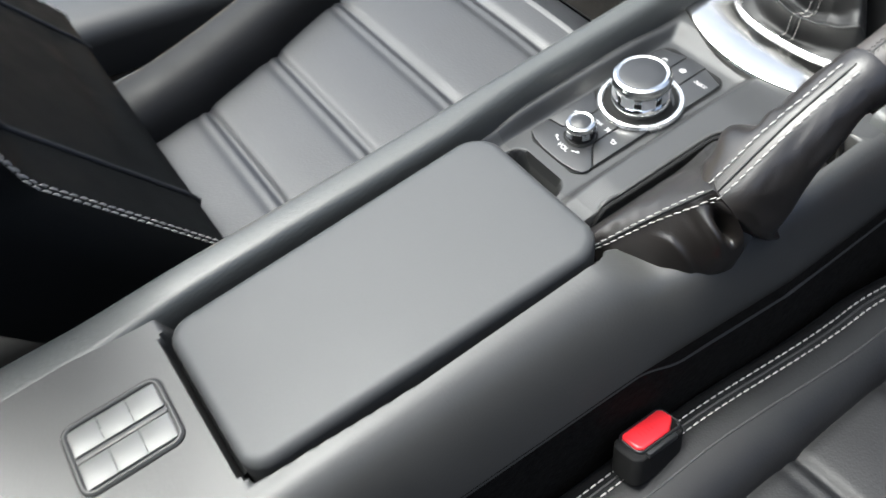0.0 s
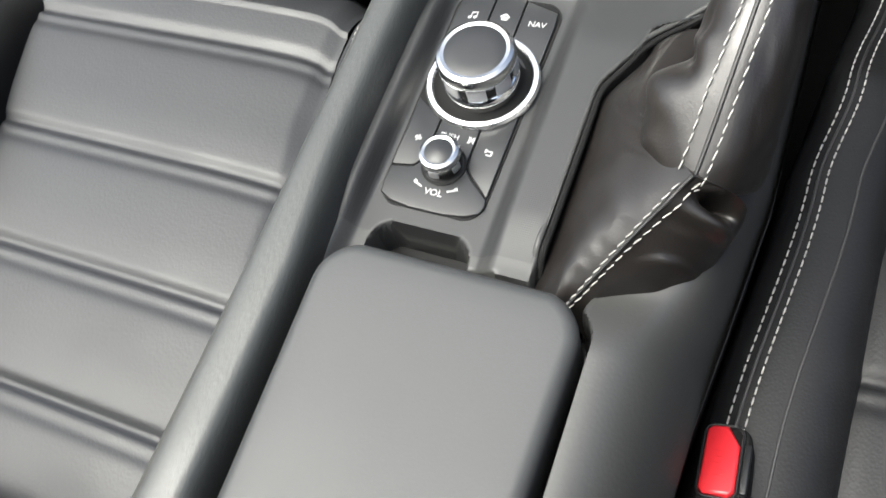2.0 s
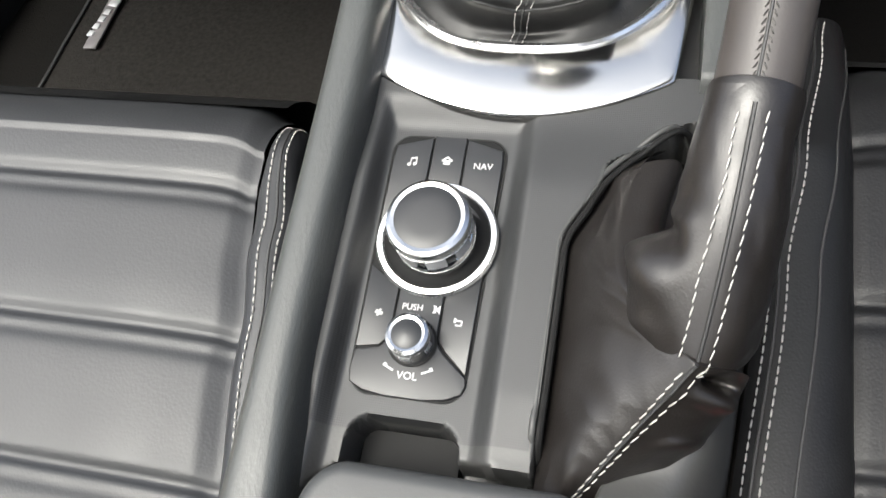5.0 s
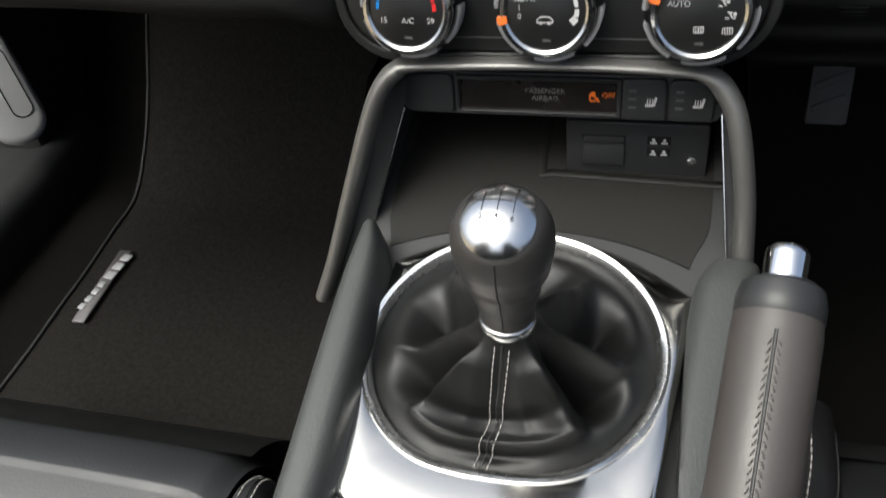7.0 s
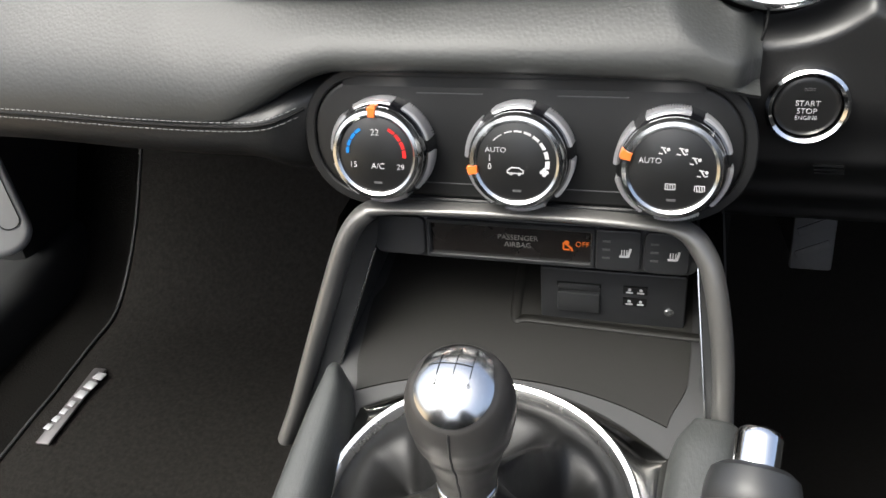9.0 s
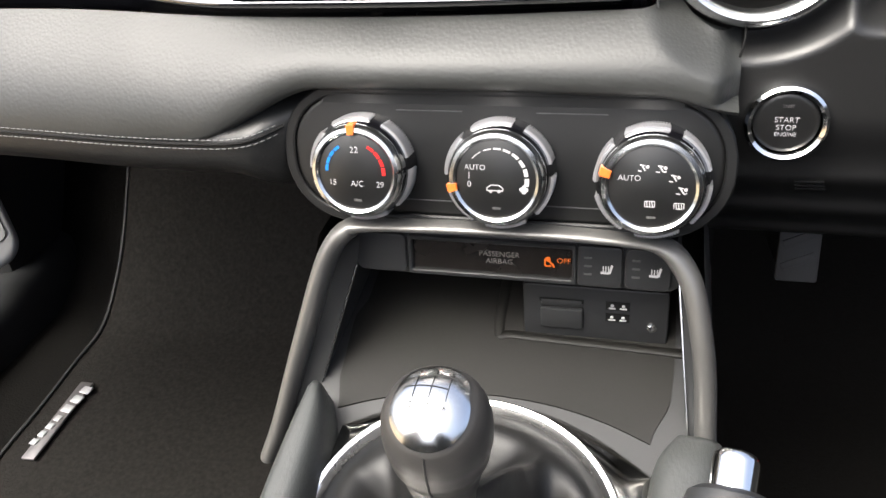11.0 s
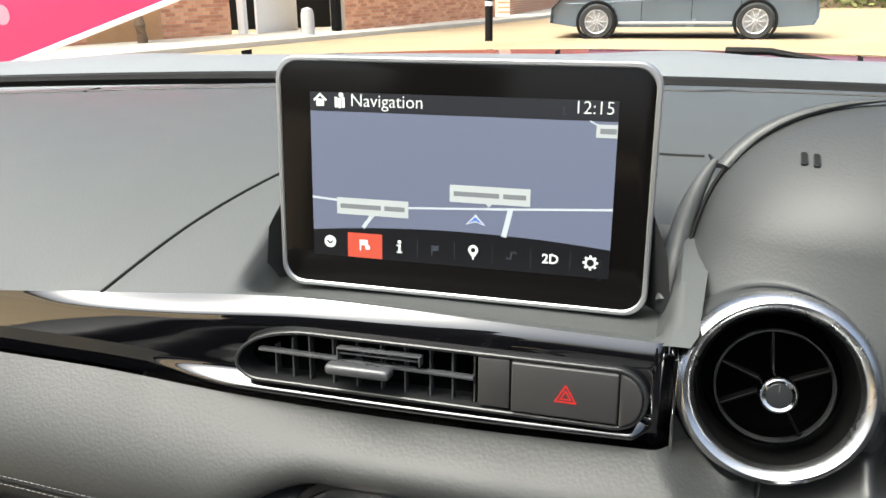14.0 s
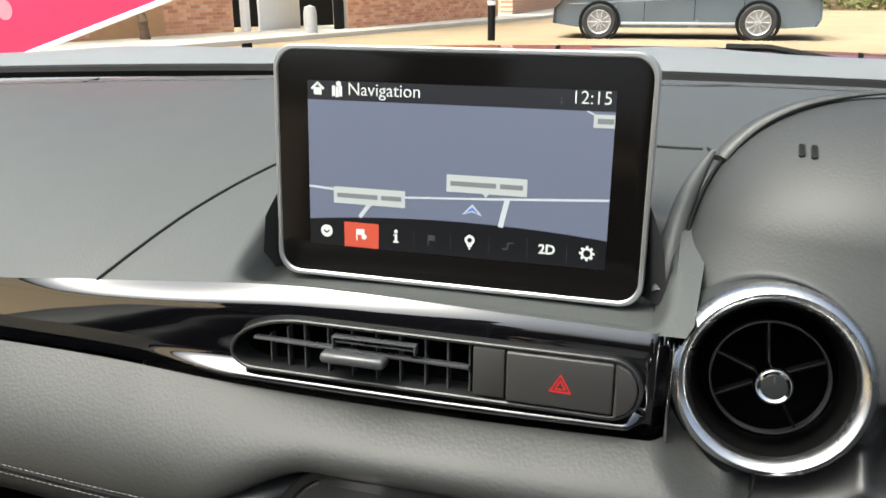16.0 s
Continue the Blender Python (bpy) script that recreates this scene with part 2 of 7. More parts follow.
def frame_slab(outer, inner, z0, z1, bevel=0.0008, at=None):
    """A ring-shaped plate between two outlines with as many points each."""
    def grow(o, d):
        return inset(o, d)
    rings = [[(x, y, z0) for x, y in outer], [(x, y, z1 - bevel) for x, y in outer], [(x, y, z1) for x, y in grow(outer, bevel)],
             [(x, y, z1) for x, y in grow(inner, -bevel)], [(x, y, z1 - bevel) for x, y in inner], [(x, y, z0) for x, y in inner]]
    bm = loft(rings, caps=False)
    return moved(bm, at) if at is not None else bm


def box(cx, cy, cz, sx, sy, sz, r=0.0, seg=2, at=None):
    bm = bmesh.new()
    bmesh.ops.create_cube(bm, size=1, matrix=Matrix.LocRotScale((cx, cy, cz), None, (sx, sy, sz)))
    if r:
        bmesh.ops.bevel(bm, geom=bm.edges[:], offset=r, segments=seg, affect="EDGES", profile=0.5)
    return moved(bm, at) if at is not None else bm


def smooth(a, b, x):
    t = min(1.0, max(0.0, (x - a) / (b - a)))
    return t * t * (3 - 2 * t)


def lerp(a, b, t):
    return a + (b - a) * t


def curve_through(points, n):
    """n + 1 points on a smooth line through the few given ones (Catmull-Rom)."""
    p = [Vector(q) for q in points]
    p = [2 * p[0] - p[1]] + p + [2 * p[-1] - p[-2]]
    out, m = [], len(p) - 3
    for k in range(n + 1):
        s = k / n * m
        i = min(int(s), m - 1)
        t = s - i
        a, b, c, d = p[i:i + 4]
        out.append(0.5 * ((2 * b) + (c - a) * t + (2 * a - 5 * b + 4 * c - d) * t * t + (3 * b - a - 3 * c + d) * t ** 3))
    return out


def interp(x, table):
    """Smooth reading of a short table of (x, y)."""
    if x <= table[0][0]:
        return table[0][1]
    for (a, p), (b, q) in zip(table, table[1:]):
        if x <= b:
            return lerp(p, q, smooth(a, b, x))
    return table[-1][1]


def spline(x, table):
    """A smooth line through a short table of (x, y), with no steps at its knots."""
    if x <= table[0][0]:
        return table[0][1]
    if x >= table[-1][0]:
        return table[-1][1]
    n = len(table)
    slope = [(table[min(i + 1, n - 1)][1] - table[max(i - 1, 0)][1]) / (table[min(i + 1, n - 1)][0] - table[max(i - 1, 0)][0]) for i in range(n)]
    for i in range(n - 1):
        (a, p), (b, q) = table[i], table[i + 1]
        if x <= b:
            d, t = b - a, (x - a) / (b - a)
            return (2 * t ** 3 - 3 * t * t + 1) * p + (t ** 3 - 2 * t * t + t) * d * slope[i] + (3 * t * t - 2 * t ** 3) * q + (t ** 3 - t * t) * d * slope[i + 1]


def stitches(points, step=0.0045, length=0.0032, r=0.0005, lift=0.0004, up=(0, 0, 1), skew=0.0):
    """A row of separate thread stitches along a line, joined into one mesh."""
    pts = [Vector(p) for p in points]
    seg = [(b - a).length for a, b in zip(pts, pts[1:])]
    total, bm = sum(seg), bmesh.new()

    def at(d):
        for (a, b), s in zip(zip(pts, pts[1:]), seg):
            if d <= s:
                return a + (b - a) * (d / s), (b - a).normalized()
            d -= s
        return pts[-1], (pts[-1] - pts[-2]).normalized()
    n = int(total / step)
    for k in range(n):
        p, t = at((k + 0.5) * step)
        side = t.cross(Vector(up)).normalized()
        nrm = side.cross(t).normalized()
        d = (t + side * skew).normalized()
        c, w = p + nrm * lift, d.cross(nrm).normalized()
        ends = []
        for s, q, h in ((-0.5, 0.35, -0.6), (-0.3, 1, 0.25), (0.3, 1, 0.25), (0.5, 0.35, -0.6)):
            ends.append([bm.verts.new(c + d * (length * s) + w * (r * q * math.cos(a)) + nrm * (r * q * math.sin(a) + h * r)) for a in (0.0, 1.26, 2.51, 3.77, 5.03)])
        for a, b in zip(ends, ends[1:]):
            for j in range(5):
                bm.faces.new((a[j], a[(j + 1) % 5], b[(j + 1) % 5], b[j]))
        bm.faces.new(ends[0][::-1])
        bm.faces.new(ends[-1])
    return bm


def lettering(name, text, size, at, mat, parent, depth=0.0001, bold=0.0, align="CENTER", label=""):
    """Flat letters in the built-in font; at: a pose whose x runs along the line and whose z faces the reader."""
    cu = bpy.data.curves.new(name, "FONT")
    cu.body, cu.size, cu.extrude, cu.offset, cu.align_x, cu.align_y = text, size, depth, bold - 0.010 * size, align, "CENTER"
    cu.resolution_u = 3
    tmp = bpy.data.objects.new(name, cu)
    scene.collection.objects.link(tmp)
    me = bpy.data.meshes.new_from_object(tmp.evaluated_get(bpy.context.evaluated_depsgraph_get()))
    bpy.data.objects.remove(tmp)
    me.name = name
    me.materials.clear()
    me.materials.append(mat)
    me.transform(at)
    ob = new(name, me)
    ob.parent = parent
    if label:
        ob["label"] = label
    return ob


def arc_bar(cx, cy, r, a0, a1, w, z0, z1, n=10, at=None):
    """A curved bar on a face, between two angles in degrees."""
    rings = []
    for k in range(n + 1):
        a = radians(lerp(a0, a1, k / n))
        c, s = math.cos(a), math.sin(a)
        rings.append([(cx + (r - w / 2) * c, cy + (r - w / 2) * s, z0), (cx + (r + w / 2) * c, cy + (r + w / 2) * s, z0),
                      (cx + (r + w / 2) * c, cy + (r + w / 2) * s, z1), (cx + (r - w / 2) * c, cy + (r - w / 2) * s, z1)])
    bm = loft(rings)
    return moved(bm, at) if at is not None else bm


def facing(x, y, z, lean=0.0, turn=0.0):
    """A pose for a face that looks back at the seats: local x to the right, y up, z towards the seats; lean: degrees it looks up; turn: to the right."""
    return pose(x, y, z) @ pose(0, 0, 0, 0, 0, turn) @ pose(0, 0, 0, 90 - lean)

# ---- centre console (its own frame: u right, v forward, w off the sloping deck) ----
RING_U, RING_V, RING_R = 0.0130, 0.299, 0.0755
RING_WIDE = 1.035        # the ring is a little wider than long


def ring_drop(v):
    """The ring leans down towards the dashboard."""
    return -0.035 * (v - 0.2240)


def lid_taper(v):
    """The lid is a little narrower at its hinge."""
    return lerp(0.92, 1.0, smooth(0, 0.45, (v + 0.204) / 0.228))


def lid_distance(u, v):
    """How far a place lies outside the lid's well (negative: inside)."""
    u = 0.016 + (u - 0.016) / lid_taper(v)
    du, dv = max(-0.0500 - u, u - 0.0772), max(-0.2095 - v, v - 0.0275 + min(0.008, 2.2 * (u - 0.016) ** 2))
    return math.hypot(max(du + 0.016, 0), max(dv + 0.016, 0)) + min(max(du + 0.016, dv + 0.016), 0) - 0.016


SLOT_LEFT = ((0.0, 0.0435), (0.125, 0.0445), (0.165, 0.060), (0.188, 0.090), (0.20, 0.11))


def deck_edge(v):
    """Where the deck's shoulder ends on the driver's side."""
    return min(0.133, max(0.112, 0.1225 + 0.04 * v + 0.05 * max(0.0, v)))


def deck_height(u, v):
    w = 0.0065 + 0.0145 * smooth(0.036, 0.0, v) * max(smooth(0.066, 0.0725, u), smooth(-0.200, -0.207, v))
    floor = 1 - max(smooth(0.0155, 0.0275, u), smooth(0.184, 0.202, v), 1 - smooth(-0.0515, -0.0440, u))
    w += 0.0035 * smooth(0.03, 0.06, v) * (1 - smooth(0.150, 0.190, v)) * (1 - smooth(0.070, 0.10, u))
    if v > -0.05:
        w -= (0.0075 + 0.0035 * smooth(0.03, 0.06, v) * (1 - smooth(0.150, 0.190, v))) * floor * smooth(-0.01, 0.0, v)
    if v < 0.03:
        w = lerp(w, -0.022, 1 - smooth(-0.0014, 0.0008, lid_distance(u, v)))
    # coin pocket in front of the lid
    du, dv = abs(u + 0.0125) - 0.0245, v - 0.0425
    out = math.hypot(max(du + 0.012, 0), max(dv + 0.012, 0)) - 0.012
    w -= 0.032 * (1 - smooth(-0.0022, 0.0010, out)) * smooth(0.004, 0.010, v)
    # slot of the handbrake
    left = interp(v, SLOT_LEFT)
    right = interp(v, ((0.0, 0.068), (0.02, 0.070), (0.05, 0.083), (0.09, 0.097), (0.15, 0.105)))
    inside = min(u - left, right - u, 0.193 - v, v - 0.018)
    w -= 0.04 * smooth(0.0, 0.0030, inside)
    # the shoulder that rolls down to the driver's side
    start = lerp(0.0770, 0.1050, smooth(0.0, 0.06, v))
    if u > start:
        w -= 0.062 * min(1.0, (u - start) / (deck_edge(v) - start)) ** 2.6
    # the deck drops away under the gear plate
    w -= 0.03 * smooth(0.216, 0.226, v) * smooth(-0.075, -0.065, u) * (1 - smooth(0.100, 0.106, u))
    return w


V_STOPS = [-0.46 + 0.006 * k for k in range(39)] + [-0.226 + 0.0022 * k for k in range(103)] + [0.0006 + 0.0016 * k for k in range(150)] + [0.242 + 0.006 * k for k in range(20)]


def deck_point(a, b):
    v = V_STOPS[min(len(V_STOPS) - 1, int(round(b * (len(V_STOPS) - 1))))]
    u = lerp(-0.066, 0.084, a / 0.84) if a < 0.84 else lerp(0.084, deck_edge(v), (a - 0.84) / 0.16)
    return (u, v, deck_height(u, v))


RAIL_LEFT = ((-0.46, -0.0905), (-0.30, -0.0870), (-0.16, -0.0808), (0.06, -0.0802), (0.20, -0.0825), (0.29, -0.0850), (0.335, -0.0845), (0.372, -0.0795))
RAIL_RIGHT = ((-0.46, -0.0480), (-0.20, -0.0478), (-0.10, -0.0486), (0.000, -0.0495), (0.035, -0.0520), (0.065, -0.0540), (0.12, -0.0550), (0.21, -0.0552), (0.30, -0.0605), (0.345, -0.0660), (0.372, -0.0770))


def build_console():
    con = thing("centre_console", "black soft-touch centre console between the two seats", "console", CONSOLE)
    part("deck", surface(deck_point, 250, len(V_STOPS) - 1), VINYL, con, "grey-black vinyl top with a shaped trough", 60)

    # padded rail on the passenger's side
    def rail(a, b):
        v = lerp(-0.46, 0.372, a)
        t = math.pi * b
        left, right = spline(v, RAIL_LEFT), spline(v, RAIL_RIGHT)
        top = lerp(0.0215, 0.0270, smooth(-0.26, -0.17, v))
        c, s = math.cos(t), math.sin(t)
        x = (left + right) / 2 + (right - left) / 2 * math.copysign(abs(c) ** lerp(0.62, 0.40 if c > 0 else 0.62, 1 - smooth(0.0, 0.06, v)), c)
        w = -0.012 + (top + 0.012) * abs(s) ** 0.55
        return (x, v, lerp(w, -0.014, smooth(0.985, 1.0, a)))
    part("side_rail", surface(rail, 160, 24), RAIL, con, "padded vinyl rail with fine creases", 70)
    part("rail_flank", surface(lambda a, b: (spline(lerp(-0.46, 0.36, a), RAIL_LEFT) + 0.0010 - 0.006 * b, lerp(-0.46, 0.36, a), -0.010 - 0.26 * b), 30, 8), PLASTIC, con)

    # short rail on the driver's side, beside the gear lever
    def rail_r(a, b):
        v = lerp(0.196, 0.370, a)
        f = smooth(0.196, 0.215, v) * (1 - 0.25 * smooth(0.340, 0.370, v) ** 2)
        t = math.pi * b
        inner = 0.0855 + 0.112 * (v - 0.216)
        x = inner + 0.0165 - 0.0160 * math.copysign(abs(math.cos(t)) ** 0.75, math.cos(t))
        x = max(x, 0.0985 + 0.62 * max(0.0, v - 0.342))
        k = smooth(0.97, 1.0, a)
        return (lerp(x, 0.118, k), v, lerp(-0.010 + 0.0240 * f * abs(math.sin(t)) ** 0.5, -0.03, k))
    part("side_rail", surface(rail_r, 60, 20), RAIL, con, "short padded rail beside the handbrake", 70)
    part("driver_flank", surface(lambda a, b: (deck_edge(lerp(-0.46, 0.40, a)) - 0.0005, lerp(-0.46, 0.40, a), -0.038 - 0.24 * b), 30, 8), CARPET, con, "dark carpeted tunnel side")
    # floor of the lid's well, its shade put in as near-black colour
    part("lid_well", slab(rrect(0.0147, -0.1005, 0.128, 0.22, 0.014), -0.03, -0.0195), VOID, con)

    # near-black sheet stands for the shade down in the handbrake slot
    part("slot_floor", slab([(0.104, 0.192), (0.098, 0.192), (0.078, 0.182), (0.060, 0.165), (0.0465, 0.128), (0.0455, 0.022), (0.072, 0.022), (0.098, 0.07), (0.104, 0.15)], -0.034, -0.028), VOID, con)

    # rounded lip along the slot, and the trough's patterned lining
    lip = [(0.0435, 0.020)] + [(interp(v, SLOT_LEFT), v) for v in [0.03 + 0.005 * k for k in range(33)]] + [(0.094, 0.1915), (0.1005, 0.1905), (0.104, 0.186)]
    pts = curve_through([(u - 0.0012, v + 0.0006, deck_height(u - 0.0035, v + 0.003) - 0.0012) for u, v in lip[::3]], 90)
    part("slot_lip", tube(pts, 0.0015, 10), VINYL, con, "rounded lip of the handbrake slot")
    # black tube laid beside the lip to draw the gap's shadow
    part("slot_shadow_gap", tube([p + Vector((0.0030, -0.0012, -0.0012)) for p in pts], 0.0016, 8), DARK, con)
    def lining(a, b):
        v = lerp(0.036, 0.216, b)
        u = lerp(-0.0560, interp(v, SLOT_LEFT) - 0.0016, a)
        return (u, v, deck_height(u, v) + 0.0004)
    part("trough_lining", surface(lining, 90, 120), TROUGH, con, "finely patterned plastic lining", 70)

    part("pocket_liner", slab(rrect(-0.0125, 0.0255, 0.0450, 0.0300, 0.006), -0.0320, -0.0225), DARK, con, "dark rubber liner of the coin pocket")

    # padded lid
    lid = thing("armrest_lid", "padded charcoal vinyl armrest lid, closed, on the console", "armrest", CONSOLE)
    outline = []
    for x, y in rrect(0.0160, -0.0900, 0.1165, 0.228, 0.0165, 8):
        outline.append((0.016 + (x - 0.016) * lid_taper(y) * (1.03 if x < 0.016 else 1.0), y - 2.2 * (x - 0.016) ** 2 * (1 if y > -0.09 else 0.4)))
    part("pad", slab(outline, -0.012, 0.0258, 0.0065, 0.0008, steps=8), LID, lid, "", 70)

    part("tray", slab(inset(outline, 0.0025), -0.018, -0.0118), PLASTIC, lid, "black plastic underside")
    part("hinge", tube([(-0.024, -0.2055, 0.0030), (0.056, -0.2055, 0.0030)], 0.0032, 10), DARK, lid, "hidden hinge bar")

    # cluster of blank switches behind the lid
    sw = thing("button_cluster", "small cluster of six blank light grey switches behind the armrest", "switch panel", CONSOLE @ pose(0.0058, -0.2480, 0.0214, 0, 0, -1.5))
    part("frame", frame_slab(rrect(0, 0, 0.0450, 0.0555, 0.007), rrect(0, 0, 0.0400, 0.0505, 0.005), -0.001, 0.0014), VINYL, sw, "thin raised frame")
    part("frame_groove", frame_slab(rrect(0, 0, 0.0466, 0.0571, 0.0078), rrect(0, 0, 0.0449, 0.0554, 0.007), -0.001, 0.0004, 0.0001), DARK, sw)
    part("base", slab(rrect(0, 0, 0.0400, 0.0505, 0.005), -0.003, -0.0010), DARK, sw)
    part("divider", box(0.0005, 0, 0.0000, 0.0034, 0.0500, 0.002, 0.0006), VINYL, sw)
    key = material("pale grey switch plastic", (0.075, 0.075, 0.072), 0.42, grain=0.0008, bump=0.1, blotch=0.02, rough_var=0.05)
    for sx in (-1, 1):
        for k in (-1, 0, 1):
            one = part("switch", box(sx * 0.0105 + 0.0004, k * 0.0163, 0.0000, 0.0160, 0.0162, 0.0026, 0.0004), key, sw)
            if k < 1:
                part("rib", box(sx * 0.0105 - 0.0034, k * 0.0163 + 0.0081, 0.0014, 0.0086, 0.0006, 0.0006, 0.0002), PLASTIC, one)
    return con


build_console()


def icon(name, pieces, at, parent, mat=None, size=1.0):
    """A small printed sign out of flat pieces: bars (x, y, w, h, turn) and discs (x, y, r)."""
    bms = []
    for p in pieces:
        if len(p) == 3:
            bms.append(lathe([(p[2], 0), (p[2], 0.00012)], 12, pose(p[0], p[1], 0), True))
        else:
            bms.append(box(0, 0, 0.00006, p[2], p[3], 0.00012, at=pose(p[0], p[1], 0, 0, 0, p[4] if len(p) > 4 else 0)))
    return part(name, moved(merge(*bms), at @ Matrix.Diagonal((size, size, 1, 1))), mat or PRINT, parent)


def build_commander():
    """Control panel with a large turning knob and a volume knob."""
    cp = thing("control_panel", "black media control panel with chrome knobs in the console trough", "control panel", CONSOLE @ pose(0, 0, -0.0012))
    cx = -0.0150
    v0, v1 = 0.0535, 0.1790

    def outline(grow):
        pts = []
        for x, y in rrect(cx, (v0 + v1) / 2, 0.0530 + 2 * grow, v1 - v0 + 2 * grow, 0.008 + grow, 8):
            bow = 0.0022 * (1 - ((x - cx) / 0.027) ** 2)
            y2 = y + (bow if y > 0.12 else -bow)
            pts.append((x + 0.0012 * (y - 0.11) / 0.06 * (1 if x > cx else -1), y2))
        return pts
    part("surround", slab(outline(0.0009), -0.001, 0.0012), DARK, cp)
    part("base_plate", slab(outline(0.0), 0.0, 0.0015, 0.0006), DARK, cp)
    # separate keys, with dark joints between them
    def key(name, pts):
        return part(name, slab(pts, 0.0012, 0.0027, 0.0007), BUTTON, cp)
    key("key", [(cx - 0.0085, 0.1795), (cx - 0.0262, 0.1745), (cx - 0.0270, 0.168), (cx - 0.0266, 0.134), (cx - 0.0085, 0.146)][::1])
    key("key", [(cx + 0.0080, 0.1805), (cx - 0.0078, 0.1805), (cx - 0.0078, 0.148), (cx + 0.0080, 0.148)])
    key("key", [(cx + 0.0270, 0.168), (cx + 0.0262, 0.1745), (cx + 0.0087, 0.1795), (cx + 0.0087, 0.146), (cx + 0.0266, 0.134)])
    key("key", [(cx - 0.0110, 0.1010), (cx - 0.0262, 0.1110), (cx - 0.0258, 0.0720), (cx - 0.0150, 0.0735), (cx - 0.0110, 0.0785)])
    key("key", [(cx + 0.0262, 0.1110), (cx + 0.0110, 0.1010), (cx + 0.0110, 0.0785), (cx + 0.0150, 0.0735), (cx + 0.0258, 0.0650)])
    key("key", [(cx + 0.0103, 0.1030), (cx - 0.0103, 0.1030), (cx - 0.0103, 0.0783), (cx - 0.0146, 0.0729), (cx - 0.0256, 0.0705), (cx - 0.0264, 0.0625), (cx - 0.0250, 0.0560), (cx - 0.0190, 0.0530), (cx - 0.0090, 0.0515), (cx + 0.0090, 0.0515), (cx + 0.0190, 0.0530), (cx + 0.0250, 0.0560), (cx + 0.0264, 0.0600), (cx + 0.0256, 0.0638), (cx + 0.0146, 0.0727), (cx + 0.0103, 0.0780)])

    big = thing_part(cp, "commander_knob", "chrome-sided rotary knob with a black top in a silver ring")
    kx, ky = -0.0128, 0.1265
    here = pose(kx, ky, 0)
    part("ring_plate", lathe([(0.0284, 0.001), (0.0288, 0.0035), (0.0278, 0.0050), (0.0256, 0.0052), (0.0246, 0.0040), (0.0244, 0.001)], 64, here), RING_SILVER, big, "silver ring round the knob")
    part("well", lathe([(0.0246, 0.0036), (0.0205, 0.0022), (0.0170, 0.0024), (0.0, 0.0024)], 48, here), DARK, big)
    part("skirt", lathe([(0.0185, 0.0015), (0.0195, 0.006), (0.0185, 0.0095), (0.0172, 0.0105)], 64, here), CHROME, big)
    part("collar", lathe([(0.0172, 0.0100), (0.0178, 0.0125), (0.0183, 0.0195)], 64, here), PIANO, big)
    # knurled bands
    for k in range(8):
        a0 = k * 45 + 4
        bms = [box(0.0184, 0, 0.0152, 0.0010, 0.0005, 0.0075, at=here @ pose(0, 0, 0, 0, 0, a0 + 3.1 * j)) for j in range(9)]
        bms.append(arc_bar(0, 0, 0.0178, a0 - 2, a0 + 27, 0.0012, 0.0114, 0.0190, 8, here))
        tagged(part("grip_band", merge(*bms), MATTE_SILVER, big), "knurled silver band", kind="stuff")
    part("rim", lathe([(0.0182, 0.0195), (0.0192, 0.0205), (0.0194, 0.0235), (0.0185, 0.0262), (0.0168, 0.0272), (0.0150, 0.0268)], 64, here), SATIN, big, "bright satin rim")
    part("top", lathe([(0.0152, 0.0264), (0.0146, 0.0267), (0.008, 0.0270), (0.0, 0.0271)], 48, here), BUTTON, big, "matt black top")

    vol = thing_part(cp, "volume_knob", "small chrome volume knob with a black top")
    here = pose(-0.0150, 0.0765, 0)
    part("base", lathe([(0.0112, 0.002), (0.0112, 0.0032), (0.0100, 0.0036)], 40, here), DARK, vol)
    part("skirt", lathe([(0.0088, 0.003), (0.0094, 0.005), (0.0093, 0.0105), (0.0098, 0.0113)], 40, here), PIANO, vol)
    for k in range(5):
        part("knurl", merge(*[box(0.0096, 0, 0.0090, 0.0009, 0.0005, 0.0040, at=here @ pose(0, 0, 0, 0, 0, 72 * k - 104 + 6 * j)) for j in range(5)]), MATTE_SILVER, vol)
    part("rim", lathe([(0.0097, 0.0112), (0.0101, 0.0130), (0.0094, 0.0152), (0.0080, 0.0160), (0.0068, 0.0156)], 40, here), SATIN, vol)
    part("top", lathe([(0.0069, 0.0154), (0.0064, 0.0158), (0.0, 0.0161)], 32, here), BUTTON, vol, "matt black top")

    z = 0.0028
    lettering("print", "NAV", 0.0046, pose(cx + 0.0178, 0.1655, z), PRINT, cp, bold=0.00008)
    lettering("print", "PUSH", 0.0041, pose(cx - 0.0030, 0.0925, 0.0028), PRINT, cp, bold=0.00006)
    lettering("print", "VOL", 0.0048, pose(cx + 0.0002, 0.0612, 0.0028), PRINT, cp, bold=0.00008)
    for s in (-1, 1):
        icon("arrow_print", [(0, 0, 0.0048, 0.0009), (s * 0.0021, 0.0004, 0.0016, 0.0017)], pose(cx + s * 0.0086, 0.0640, 0.0028, 0, 0, s * 24), cp)
    icon("mute_print", [(0, 0, 0.006, 0.0007, 48), (0, 0, 0.006, 0.0007, -48), (-0.001, 0, 0.0014, 0.0040), (0.0016, 0, 0.0007, 0.0034)], pose(cx + 0.0082, 0.0925, 0.0028), cp, size=0.82)
    icon("home_print", [(0, -0.0008, 0.0040, 0.0030), (-0.0015, 0.0014, 0.0042, 0.0011, 40), (0.0015, 0.0014, 0.0042, 0.0011, -40)], pose(cx, 0.1672, z), cp, size=0.82)
